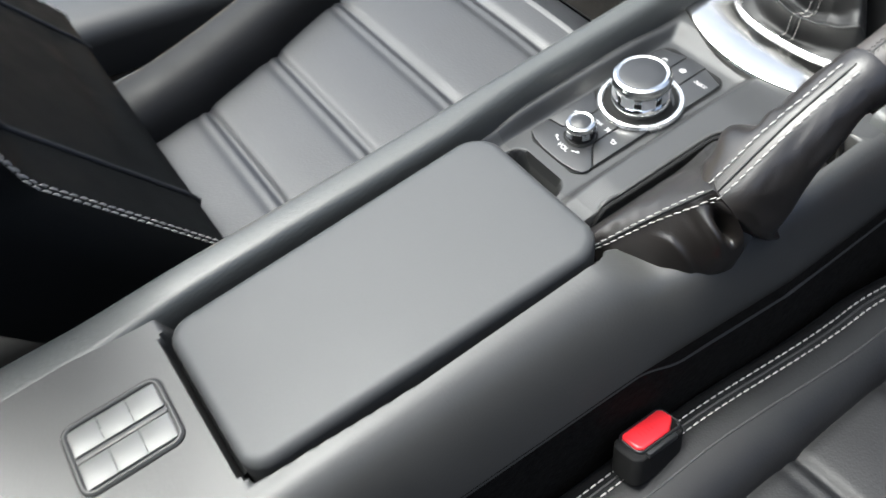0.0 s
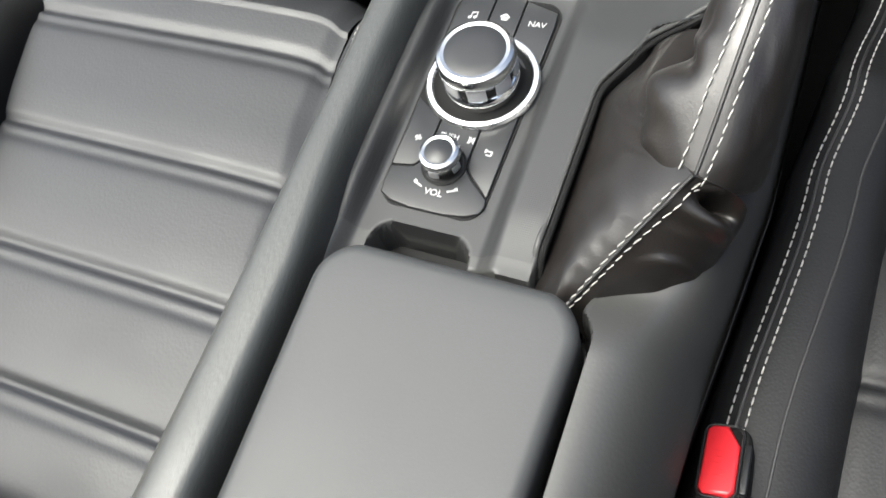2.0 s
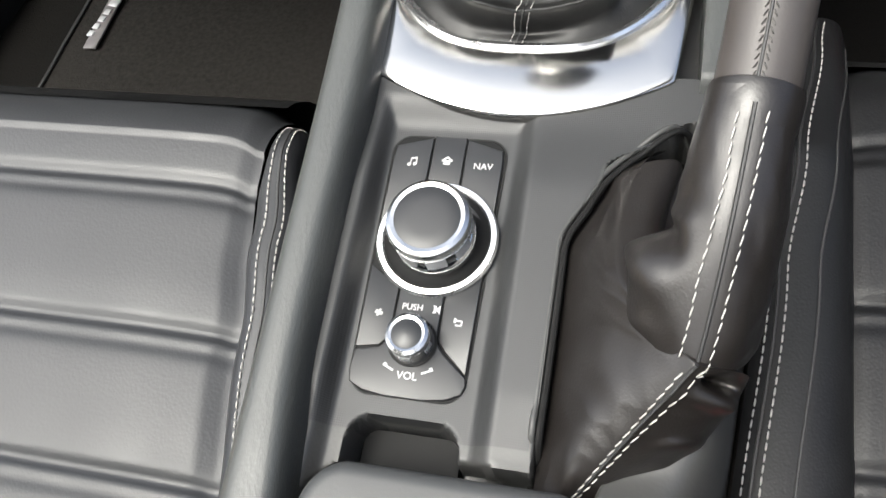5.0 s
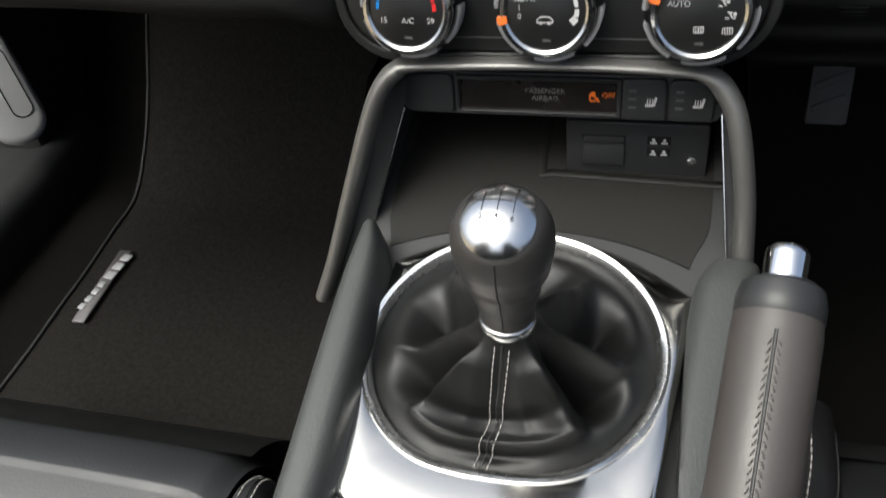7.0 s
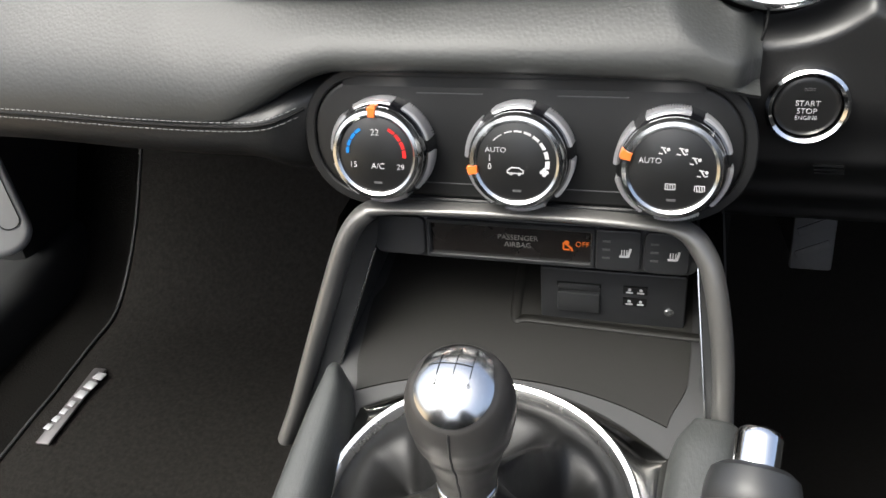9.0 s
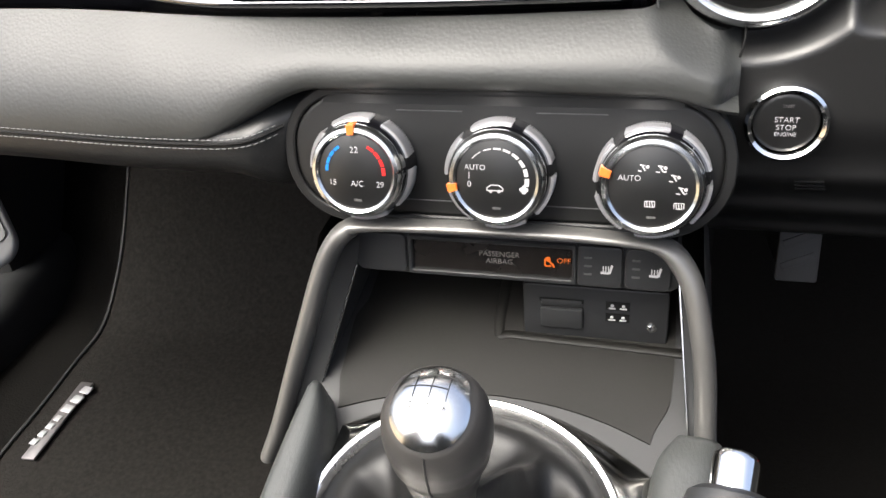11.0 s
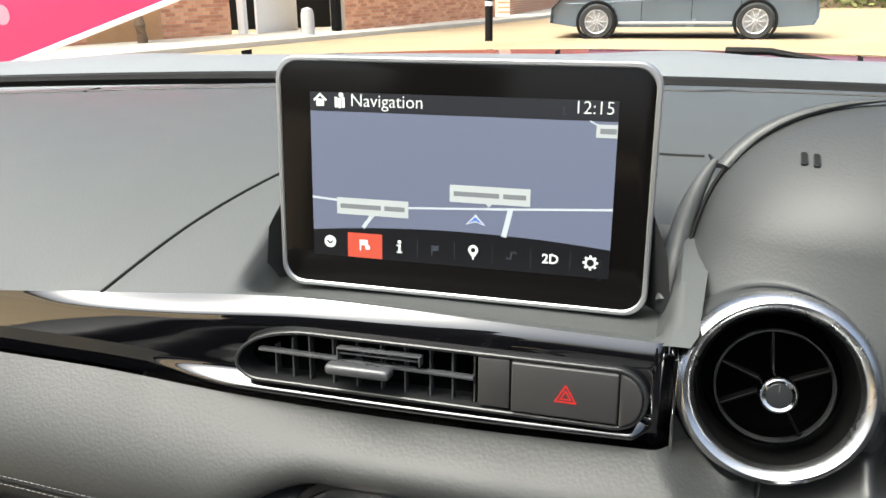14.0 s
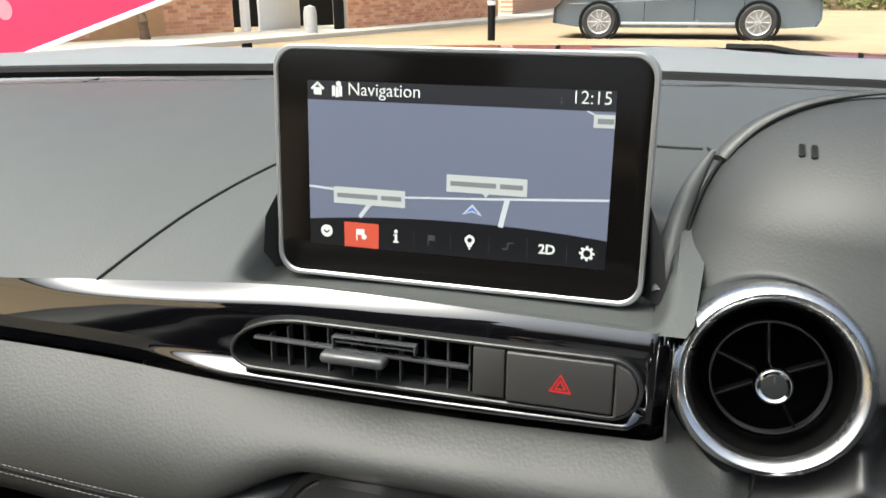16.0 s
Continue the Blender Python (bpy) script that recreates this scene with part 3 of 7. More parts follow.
    icon("note_print", [(-0.0016, -0.0016, 0.0011), (0.0018, -0.0010, 0.0011), (-0.0007, 0.0004, 0.0006, 0.0042), (0.0027, 0.0010, 0.0006, 0.0042), (0.0010, 0.0028, 0.0040, 0.0010, 10)], pose(cx - 0.0172, 0.1655, z), cp, size=0.82)
    icon("star_print", [(0, 0, 0.0044, 0.0011, 0), (0, 0, 0.0044, 0.0011, 72), (0, 0, 0.0044, 0.0011, 144), (0, 0, 0.0012)], pose(cx - 0.0180, 0.0885, z), cp, size=0.82)
    icon("back_print", [(0, 0.0012, 0.0040, 0.0008), (0.0021, 0, 0.0008, 0.0030), (0.0004, -0.0014, 0.0034, 0.0008), (-0.0018, 0.0012, 0.0012, 0.0026)], pose(cx + 0.0186, 0.0875, z), cp, size=0.82)


def thing_part(parent, name, label=""):
    """A part that has pieces of its own."""
    ob = new(name)
    ob.parent = parent
    if label:
        ob["label"] = label
    return ob


build_commander()

# ---- gear lever ----
COLLAR = Vector((0.0200, 0.2815, 0.0640))


def ring_reach(t, r):
    """The ring is flattened on the side of the seats."""
    a, b = r * math.hypot(RING_WIDE * math.cos(t), math.sin(t)), (r - 0.0035) / max(0.01, -math.sin(t))
    return (a ** -16 + b ** -16) ** (-1 / 16)


def bezel_radius(t):
    """How far the silver plate reaches from the ring's centre."""
    c, s = math.cos(t), math.sin(t)
    lo, hi = 0.04, 0.16
    for _ in range(30):
        r = (lo + hi) / 2
        u, v = RING_U + r * c, RING_V + r * s
        ok = (v > 0.1905 + 4.1 * (u - RING_U) ** 2 and v < 0.3800 - 4.6 * (u - RING_U) ** 2
              and u > -0.0595 - 0.040 * (v - 0.216) and u < 0.088 + 0.112 * (v - 0.216))
        lo, hi = (r, hi) if ok else (lo, r)
    return lo


FOLDS = ((-2.30, 1.0), (-1.58, 0.66), (-0.87, 1.0), (-0.45, 0.05), (-0.05, 0.85), (0.45, 0.2), (0.95, 0.8), (1.6, 0.25), (2.3, 0.85), (2.75, 0.15), (3.25, 0.75), (3.62, 0.0), (3.98, 1.0))


def fold(t):
    """Ridges and valleys of the slack leather round the lever."""
    t = (t + 2.30) % (2 * math.pi) - 2.30
    for (p, u), (q, w) in zip(FOLDS, FOLDS[1:]):
        if t <= q:
            k = (t - p) / (q - p)
            return lerp(u, w, 0.85 * k + 0.15 * k * k * (3 - 2 * k))
    return 1.0


def boot_point(a, b):
    """The gaiter: from the ring up to the collar, with slack folds that run down from the collar."""
    t = 2 * math.pi * a
    r = ring_reach(t, 0.0715)
    v = RING_V + r * math.sin(t)
    base = Vector((RING_U + r * math.cos(t), v, 0.0035 + ring_drop(v)))
    top = COLLAR + Vector((0.0122 * math.cos(t), 0.0122 * math.sin(t), -0.001))
    k = b ** 0.85
    p = base.lerp(top, k)
    sag = math.sin(math.pi * b)
    h = lerp(base.z, top.z, 0.30 * b + 0.70 * b ** 2.4)
    f = (fold(t + 0.10 * (b - 0.4) * math.sin(3 * t)) - 0.52) * 0.0370 * sag ** 0.8 * smooth(0.06, 0.34, b) * (1 - 0.6 * smooth(0.8, 1.0, b))
    d = (t + 1.57 + math.pi) % (2 * math.pi) - math.pi
    front = max(0.0, 1 - abs(d) / 0.9)
    lip = 0.30 + 0.035 * d
    f += front ** 0.6 * (0.0080 * math.exp(-((b - lip) / 0.060) ** 2) - 0.0035 * math.exp(-((b - lip + 0.15) / 0.06) ** 2) - 0.0050 * math.exp(-((b - 0.50 - 0.06 * d) / 0.07) ** 2))
    f += noise.noise(Vector((2.5 * math.cos(t), 2.5 * math.sin(t), 3 * b))) * 0.0030 * sag + (1 - 4 * abs(noise.noise(Vector((3.1 * math.cos(t) + 7, 3.1 * math.sin(t), 2.2 * b)))) ** 0.8) * 0.0006 * sag
    # a raised collar inside the ring, and the trough behind it
    mid = 0.15 + 0.05 * noise.noise(Vector((1.1 * math.cos(t), 1.1 * math.sin(t) + 9, 0.0)))
    slack = 1 - fold(t)
    h += (0.0065 * math.exp(-((b - mid) / 0.14) ** 2) - 0.0100 * slack * math.exp(-((b - mid - 0.27) / 0.12) ** 2)) * (1 - front)
    out = Vector((math.cos(t), math.sin(t), 0))
    q = Vector((p.x, p.y, h)) + out * f * 0.5 + Vector((0, 0, f))
    ease = smooth(0.0, 0.06, b)
    return q * ease + base * (1 - ease)


def build_gear_lever():
    g = thing("gear_lever", "six-speed gear lever with leather gaiter in a satin silver plate", "gear lever", CONSOLE)
    def plate(a, b):
        t = 2 * math.pi * a
        ro, ri = bezel_radius(t), ring_reach(t, RING_R - 0.001)
        near = 0.5 - 0.5 * math.sin(t)
        edge = lerp(0.0070 + ring_drop(RING_V + ro * math.sin(t)), 0.0088, smooth(0.60, 0.88, near))
        edge -= 0.0042 * smooth(0.45, 0.20, near)
        if b < 0.12:
            r, w = ro, lerp(edge - 0.014, edge - 0.0010, b / 0.12)
        elif b < 0.2:
            r, w = ro - 0.0012 * (b - 0.12) / 0.08, edge - 0.0010 + 0.0010 * (b - 0.12) / 0.08
        else:
            k = (b - 0.2) / 0.8
            r, w = lerp(ro - 0.0012, ri, k), lerp(edge, 0.0078 + ring_drop(RING_V + ri * math.sin(t)), k) + 0.0012 * math.sin(math.pi * k)
        return (RING_U + r * math.cos(t), RING_V + r * math.sin(t), w)
    part("plate", surface(plate, 220, 22, close_u=True), PLATE, g, "satin silver plate", 50)
    ring = ((0.0706, -0.004), (0.0709, 0.0070), (0.0727, 0.0098), (0.0750, 0.0106), (0.0764, 0.0092), (0.0768, 0.004))
    def ring_point(a, b):
        r, w = ring[int(round(b * 5))]
        t = 2 * math.pi * a
        r = ring_reach(t, r)
        v = RING_V + r * math.sin(t)
        return (RING_U + r * math.cos(t), v, w + ring_drop(v))
    part("ring", surface(ring_point, 128, 5, close_u=True), RING_SILVER, g, "bright thin ring round the gaiter")
    boot = part("gaiter", surface(boot_point, 200, 80, close_u=True), BOOT_BLACK, g, "black leather gaiter with folds", 80)
    # seam that faces the driver's armrest, with two rows of thread
    a0 = 0.745
    def seam(off, lift):
        pts = []
        for k in range(60):
            b = 0.03 + 0.95 * k / 59
            shift = off / max(0.014, lerp(0.072, 0.0125, b)) / (2 * math.pi)
            jog = -0.0055 * (1 - smooth(0.20, 0.30, b))
            p = Vector(boot_point(a0 + shift + jog, b))
            pts.append(p + Vector((0, -0.5, 0.85)) * lift)
        return pts
    up = (0, -0.5, 0.85)
    part("seam", tube(seam(0.0, 0.0001), 0.0006, 6, up=up), BLACK_THREAD, boot)
    part("stitching", merge(stitches(seam(-0.0034, 0.0004), 0.0036, 0.0030, 0.0003, up=up), stitches(seam(0.0034, 0.0004), 0.0036, 0.0030, 0.0003, up=up)), THREAD, boot, "two rows of off-white stitching")

    axis = Matrix.Translation(COLLAR) @ pose(0, 0, 0, -9.0, 1.5, 0)
    part("collar", lathe([(0.0118, -0.003), (0.0125, -0.0024), (0.0128, -0.0016), (0.0128, 0.0018), (0.0125, 0.0026), (0.0119, 0.0030)], 48, axis), SATIN, g, "thin silver collar")

    def radius(h):
        return interp(h, ((0.0, 0.0120), (0.009, 0.0126), (0.024, 0.0155), (0.036, 0.0196), (0.044, 0.0211), (0.047, 0.0213)))
    top, mid = 0.0705, 0.047
    def shape(h):
        if h < mid:
            return radius(h)
        k = min(1.0, (h - mid) / (top - mid))
        return 0.0213 * math.sqrt(max(0.0, 1 - k ** 2.6))
    def edge(t):
        return 0.0660 - 0.0095 * max(0.0, -math.sin(t)) ** 1.5       # cap reaches lower towards the seats
    def body(a, b):
        t = 2 * math.pi * a
        h = lerp(0.004, edge(t), b)
        r = shape(h) - (0.0006 if b > 0.985 else 0)
        return axis @ Vector((r * math.cos(t), r * math.sin(t), h))
    def cap(a, b):
        t = 2 * math.pi * a
        k = 1 - (1 - b) ** 1.6
        h = lerp(edge(t) + 0.0003, top, k)
        r = shape(h) if b < 1 else 0
        return axis @ Vector((r * math.cos(t), r * math.sin(t), h))
    knob = part("knob", surface(body, 72, 40, close_u=True), GRIP_DARK, g, "leather knob with a seam", 80)
    part("seam", tube([axis @ Vector(((shape(h) + 0.0001) * 0.03, -(shape(h) + 0.0001), h)) for h in [0.005 + 0.0495 * k / 30 for k in range(31)]], 0.0005, 6, up=(1, 0, 0)), BLACK_THREAD, knob)
    c = part("cap", surface(cap, 72, 26, close_u=True), CAP, knob, "polished silver cap with the shift pattern")
    # shift pattern on the crown
    def on(x, y):
        r = math.hypot(x, y)
        lo, hi = mid, top
        for _ in range(25):
            h = (lo + hi) / 2
            lo, hi = (h, hi) if shape(h) > r else (lo, h)
        return axis @ Vector((x, y, lo + 0.00015))
    ox, oy = 0.0, -0.001
    lines = [((-0.0062 + 0.0062 * k, 0.0052), (-0.0062 + 0.0062 * k, -0.0052)) for k in range(3)] + [((-0.0105, 0), (0.0062, 0))]
    pattern = [tube([on(ox + lerp(p[0], q[0], k / 8), oy + lerp(p[1], q[1], k / 8)) for k in range(9)], 0.00018, 5) for p, q in lines]
    part("shift_pattern", merge(*pattern), DARK, g, "engraved shift pattern")
    for k, s in enumerate("135246R"):
        x, y = (-0.0062 + 0.0062 * (k % 3), 0.0078 if k < 3 else -0.0078) if k < 6 else (-0.0118, 0.0030)
        p = on(ox + x, oy + y)
        lettering("print", s, 0.0034, Matrix.Translation(p) @ pose(0, 0, 0, -4 - 1400 * y * 2.6 / 1.0 * 0.6, 900 * x * 1.6, 0), DARK, g)


GRIP_DARK = material("knob leather", (0.0220, 0.0209, 0.0198), 0.5, grain=0.0010, bump=0.15, blotch=0.02, rough_var=0.06, spread=0.1, spec=0.35)
build_gear_lever()

# ---- handbrake ----
HB_COLLAR, HB_TIP = Vector((0.1120, 0.155, 0.0835)), Vector((0.1247, 0.2705, 0.1235))
SEAM_LINE = curve_through([(0.0605, 0.020, 0.004), (0.081, 0.044, 0.031), (0.1005, 0.066, 0.0545)], 60)
FOLD_LINE = curve_through([(0.1005, 0.066, 0.0545), (0.0810, 0.086, 0.0470), (0.0705, 0.103, 0.0390), (0.0690, 0.122, 0.0300), (0.0710, 0.143, 0.0210), (0.0760, 0.168, 0.0110)], 60)
UPPER_LINE = curve_through([(0.0990, 0.060, 0.0440), (0.1020, 0.074, 0.0560), (0.1065, 0.108, 0.0800), HB_COLLAR + Vector((-0.001, -0.004, 0.0160))], 60)


def pick(line, t):
    i = min(len(line) - 2, int(t * (len(line) - 1)))
    return line[i].lerp(line[i + 1], t * (len(line) - 1) - i)


def crease(p):
    """Sharp-bottomed wrinkles."""
    return 1 - 4 * abs(noise.noise(p)) ** 0.8


def gaiter_low(a, b):
    """The wide lower sheet. a: along the slot, b: from the slot's left edge over the ridge to the other side."""
    if a < 0.5:
        r = pick(SEAM_LINE, a / 0.5)
        q = a / 0.5
        y = lerp(0.014, 0.075, q)
        right = Vector((interp(y, ((0.014, 0.0745), (0.0245, 0.0930), (0.038, 0.1060), (0.051, 0.1105), (0.060, 0.1120), (0.075, 0.1130))), y, -0.014 - 0.004 * q))
    else:
        r = pick(FOLD_LINE, (a - 0.5) / 0.5)
        right = Vector((0.1130, 0.075, -0.013)).lerp(r + Vector((0.036, 0.008, -0.022)), smooth(0.5, 0.66, a))
    v = lerp(0.010, 0.182, a)
    left = Vector((interp(v, SLOT_LEFT) + 0.0016, v, -0.0015))
    slack = noise.noise(Vector((7 * a, 5 * b, 1.3))) + 0.5 * crease(Vector((11 * a + 3 * b, 4 * b, 4.1)))
    if b < 0.6:
        k = b / 0.6
        p = left.lerp(r, k)
        p.z += 0.0095 * math.sin(math.pi * k) * (0.35 + 0.65 * math.sin(math.pi * min(1, a * 1.3))) + 0.0009 * slack * math.sin(math.pi * k)
        return p
    k = (b - 0.6) / 0.4
    p = r.lerp(right, k)
    if a < 0.5:
        p.z += 0.009 * math.sin(math.pi * k) * smooth(0.02, 0.25, a)
        p += Vector((lerp(0.004, 0.0145, smooth(0.18, 0.47, a)), 0.0, 0.001)) * math.sin(math.pi * k) * smooth(0.05, 0.35, a)
        # mouth of a fold near the top of the ridge, and a trough low down
        p += Vector((-0.011, 0.006, -0.016)) * math.exp(-((a - 0.462) / 0.022) ** 2) * math.exp(-((k - 0.30) / 0.13) ** 2)
        p += Vector((0.003, -0.003, 0.004)) * math.exp(-((a - 0.405) / 0.024) ** 2) * math.exp(-((k - 0.36) / 0.22) ** 2)
        p += Vector((0.002, 0.000, 0.004)) * math.exp(-((a - 0.20 - 0.1 * k) / 0.030) ** 2) * smooth(0.15, 0.5, k) * (1 - smooth(0.6, 0.9, k))
        p.z -= 0.008 * math.exp(-((a - 0.12) / 0.06) ** 2) * math.exp(-((k - 0.55) / 0.2) ** 2)
        p.z += 0.0010 * slack * math.sin(math.pi * k) * (1 - smooth(0.4, 0.8, k))
    else:
        p += Vector((0.0045, 0.002, 0.003)) * math.sin(math.pi * min(1, 2 * k)) * smooth(0.5, 0.56, a) + Vector((0.0145, 0, 0.010)) * math.sin(math.pi * k) * (1 - smooth(0.5, 0.56, a))
    return p


def gaiter_up(a, b):
    """The sleeve that runs up to the lever's cuff."""
    p = pick(UPPER_LINE, b)
    t = (pick(UPPER_LINE, min(1, b + 0.04)) - pick(UPPER_LINE, max(0, b - 0.04))).normalized()
    side = t.cross(Vector((0, 0, 1))).normalized()
    down = side.cross(t) * -1
    wl = interp(b, ((0, 0.026), (0.28, 0.0330), (0.50, 0.0310), (0.65, 0.0245), (0.82, 0.0180), (1, 0.0158)))
    wr = interp(b, ((0, 0.013), (0.15, 0.0190), (0.35, 0.0215), (0.7, 0.0190), (0.92, 0.0162), (1, 0.0155)))
    dp = interp(b, ((0, 0.045), (0.35, 0.036), (0.7, 0.022), (0.92, 0.0165), (1, 0.0155)))
    th = 2 * math.pi * a
    c, s = math.cos(th), math.sin(th)
    tuck = 1 - 0.5 * max(0.0, -s) if c > 0 else 1.0
    q = p + side * ((wr if c > 0 else wl) * tuck * math.copysign(abs(c) ** 0.9, c)) + down * (dp * (1 - s))
    away = (side * c - down * s).normalized()
    f = -0.0065 * math.exp(-((b - 0.52 + 0.10 * c) / 0.045) ** 2) * smooth(0.3, 0.9, -c)
    f += 0.0040 * math.exp(-((b - 0.40 + 0.10 * c) / 0.06) ** 2) * smooth(0.3, 0.9, -c)
    f += -0.0035 * math.exp(-((b - 0.70) / 0.05) ** 2) * smooth(0.2, 0.9, -c)
    f += 0.0016 * noise.noise(Vector((2.0 * c, 2.0 * s, 4 * b + 3))) * math.sin(math.pi * b) * smooth(0.08, 0.4, abs(c))
    f += 0.0003 * crease(Vector((2.6 * c, 2.6 * s, 7 * b))) * math.sin(math.pi * b) * smooth(0.25, 0.6, abs(c))
    q += Vector((-0.016, 0.006, -0.012)) * (1 - smooth(0, 0.18, b)) * smooth(-0.2, 0.6, c)
    return q + away * f


def build_handbrake():
    h = thing("handbrake", "handbrake lever with leather gaiter, grey-brown laced grip and silver button", "handbrake", CONSOLE)
    boot = part("gaiter", surface(gaiter_low, 130, 90), BOOT, h, "creased black leather gaiter", 80)
    sleeve = part("gaiter_sleeve", surface(gaiter_up, 80, 70, close_u=True), BOOT, h, "upper sleeve of the leather gaiter", 80)
    up = (0, -0.45, 0.9)
    lift = Vector((-0.1, -0.40, 0.9)) * 0.0006
    def low_row(b):
        return [gaiter_low(0.01 + 0.49 * k / 50, b) + lift for k in range(51)]
    def up_row(x):
        out = []
        for k in range(56):
            b = 0.10 + 0.86 * k / 55
            w = interp(b, ((0, 0.024), (0.35, 0.025), (0.7, 0.0200), (0.92, 0.0164), (1, 0.0155)))
            c = math.copysign(min(0.9, abs(x / w)) ** (1 / 0.9), x)
            out.append(gaiter_up(math.acos(c) / (2 * math.pi), b) + lift)
        return out
    for nm, ob, lines in (("low", boot, (low_row(0.578), low_row(0.60), low_row(0.626))), ("up", sleeve, (up_row(-0.0048), up_row(0.0), up_row(0.0048)))):
        part("seam", tube(lines[1], 0.0008, 6, up=up), BLACK_THREAD, ob)
        part("stitching", merge(stitches(lines[0], 0.0052, 0.0042, 0.00033, up=up, skew=0.12), stitches(lines[2], 0.0052, 0.0042, 0.00033, up=up, skew=0.12)), THREAD, ob, "two rows of off-white stitching")
    d = (HB_TIP - HB_COLLAR).normalized()
    at = Matrix.Translation(HB_COLLAR) @ d.to_track_quat("Z", "Y").to_matrix().to_4x4()
    L = (HB_TIP - HB_COLLAR).length
    part("cuff", lathe([(0.0158, -0.010), (0.0166, -0.004), (0.0168, 0.002), (0.0160, 0.0045), (0.0150, 0.005)], 48, at), BOOT, h, "folded leather cuff")
    part("grip", lathe([(0.0150, -0.01), (0.0148, 0.02), (0.0150, 0.06), (0.0151, L - 0.018), (0.0146, L - 0.0130)], 48, at), GRIP, h, "grey-brown leather grip")
    # seam with slanted stitches along the top of the grip
    TOP = 1 if (at.to_3x3() @ Vector((0, 1, 0))).z > 0 else -1
    def along(x, lift):
        return [at @ Vector((x, TOP * math.sqrt(0.0151 ** 2 - x * x) + TOP * lift, 0.004 + (L - 0.024) * k / 40)) for k in range(41)]
    up = at.to_3x3() @ Vector((0, TOP, 0))
    part("seam", tube(along(0.0012, 0.0), 0.0006, 6, up=up), BLACK_THREAD, h)
    tagged(part("lacing", merge(stitches(along(0.0028, 0.0), 0.0030, 0.0027, 0.0003, up=up, skew=0.55), stitches(along(-0.0004, 0.0), 0.0030, 0.0027, 0.0003, up=up, skew=-0.55)), LACE, h), "dark slanted stitches", kind="stuff")
    part("end_cap", lathe([(0.0143, L - 0.0135), (0.0150, L - 0.0125), (0.0150, L - 0.007), (0.0138, L - 0.002), (0.0112, L), (0.0, L)], 48, at), PLASTIC, h, "black end cap")
    part("button", lathe([(0.0074, L - 0.002), (0.0076, L + 0.010), (0.0070, L + 0.0122), (0.0058, L + 0.0132), (0.0, L + 0.0135)], 40, at), CHROME, h, "bright silver button")


build_handbrake()

# ---- dashboard ----
def pad_low(x):
    """Height of the pad's lower edge: it lifts over the heater dials."""
    return interp(x, ((-0.60, 0.176), (-0.30, 0.178), (-0.145, 0.178), (-0.068, 0.2050), (0.0, 0.2055), (0.09, 0.204), (0.128, 0.196)))


def seam_low(x):
    """Height of the stitched edge, which runs on level below the heater dials' pod."""
    return spline(x, ((-0.78, 0.172), (-0.50, 0.1765), (-0.28, 0.1792), (-0.175, 0.1755), (-0.122, 0.1757), (-0.100, 0.1790), (-0.080, 0.1830)))


def strip_low(x):
    return spline(x, ((-0.78, 0.246), (-0.45, 0.2415), (-0.278, 0.2383), (-0.202, 0.2370), (-0.133, 0.2332), (-0.069, 0.2320), (0.0, 0.2324), (0.09, 0.2352)))


def strip_top(x):
    return spline(x, ((-0.78, 0.270), (-0.45, 0.2665), (-0.279, 0.2702), (-0.209, 0.2760), (-0.149, 0.2814), (-0.095, 0.2846), (-0.041, 0.2842), (0.0145, 0.2826), (0.09, 0.2806)))


def strip_y(x):
    return 0.4260 + 0.10 * max(0.0, -x - 0.25) ** 2


def vent_moat(x, z):
    """The panels fall away round the lower half of the round air vent."""
    return 0.015 * (1 - smooth(0.044, 0.057, math.hypot(x - 0.1305, z - 0.2645))) * (1 - smooth(0.232, 0.250, z))


def pad_point(a, b):
    x = lerp(-0.78, 0.1265, a)
    lo, full = pad_low(x), strip_low(x) - 0.0005
    hi = full
    if x > 0.0875:                                  # cut round under the round air vent
        hi = min(full, 0.2650 - math.sqrt(0.0435 ** 2 - (x - 0.1305) ** 2))
    centre = smooth(-0.135, -0.07, x)
    y_lo, y_hi = lerp(0.3930, 0.4030, centre), strip_y(x) + 0.002
    if b < 0.22:                                    # rolled lower lip
        t = b / 0.22
        return (x, y_lo + 0.016 * (1 - math.sin(t * math.pi / 2)) , lo - 0.004 + 0.006 * (1 - math.cos(t * math.pi / 2)))
    t = (b - 0.22) / 0.78
    z = lerp(lo + 0.002, hi, t)
    t = (z - lo - 0.002) / (full - lo - 0.002)
    y = lerp(y_lo, y_hi, max(0.0, t) ** 1.5) - 0.004 * math.sin(math.pi * t)
    return (x, y + 0.06 * max(0.0, -x - 0.35) ** 2 + 0.016 * smooth(0.112, 0.1265, x) ** 2 + vent_moat(x, z), z)


STRIP_SECTION = ((0.0, 0.0090), (0.05, 0.0060), (0.10, 0.0014), (0.14, -0.0010), (0.165, -0.0016), (0.19, -0.0006), (0.25, 0.0040), (0.29, 0.0052), (0.34, 0.0050), (0.60, 0.0022), (0.80, 0.0004), (0.87, 0.0010), (0.915, 0.0036), (0.955, 0.0072), (1.0, 0.0122))
STRIP_PLAIN = ((0.0, 0.0090), (0.05, 0.0078), (0.20, 0.0060), (0.50, 0.0026), (0.78, 0.0006), (0.86, 0.0010), (0.91, 0.0036), (0.955, 0.0074), (1.0, 0.0122))


def roll_depth(x):
    """The rounded upper edge is deeper on the passenger's side."""
    return spline(x, ((-0.78, 0.06), (-0.30, 0.08), (-0.245, 0.16), (-0.195, 0.62), (-0.15, 0.78), (-0.08, 0.54), (-0.02, 0.36), (0.03, 0.26), (0.10, 0.24)))


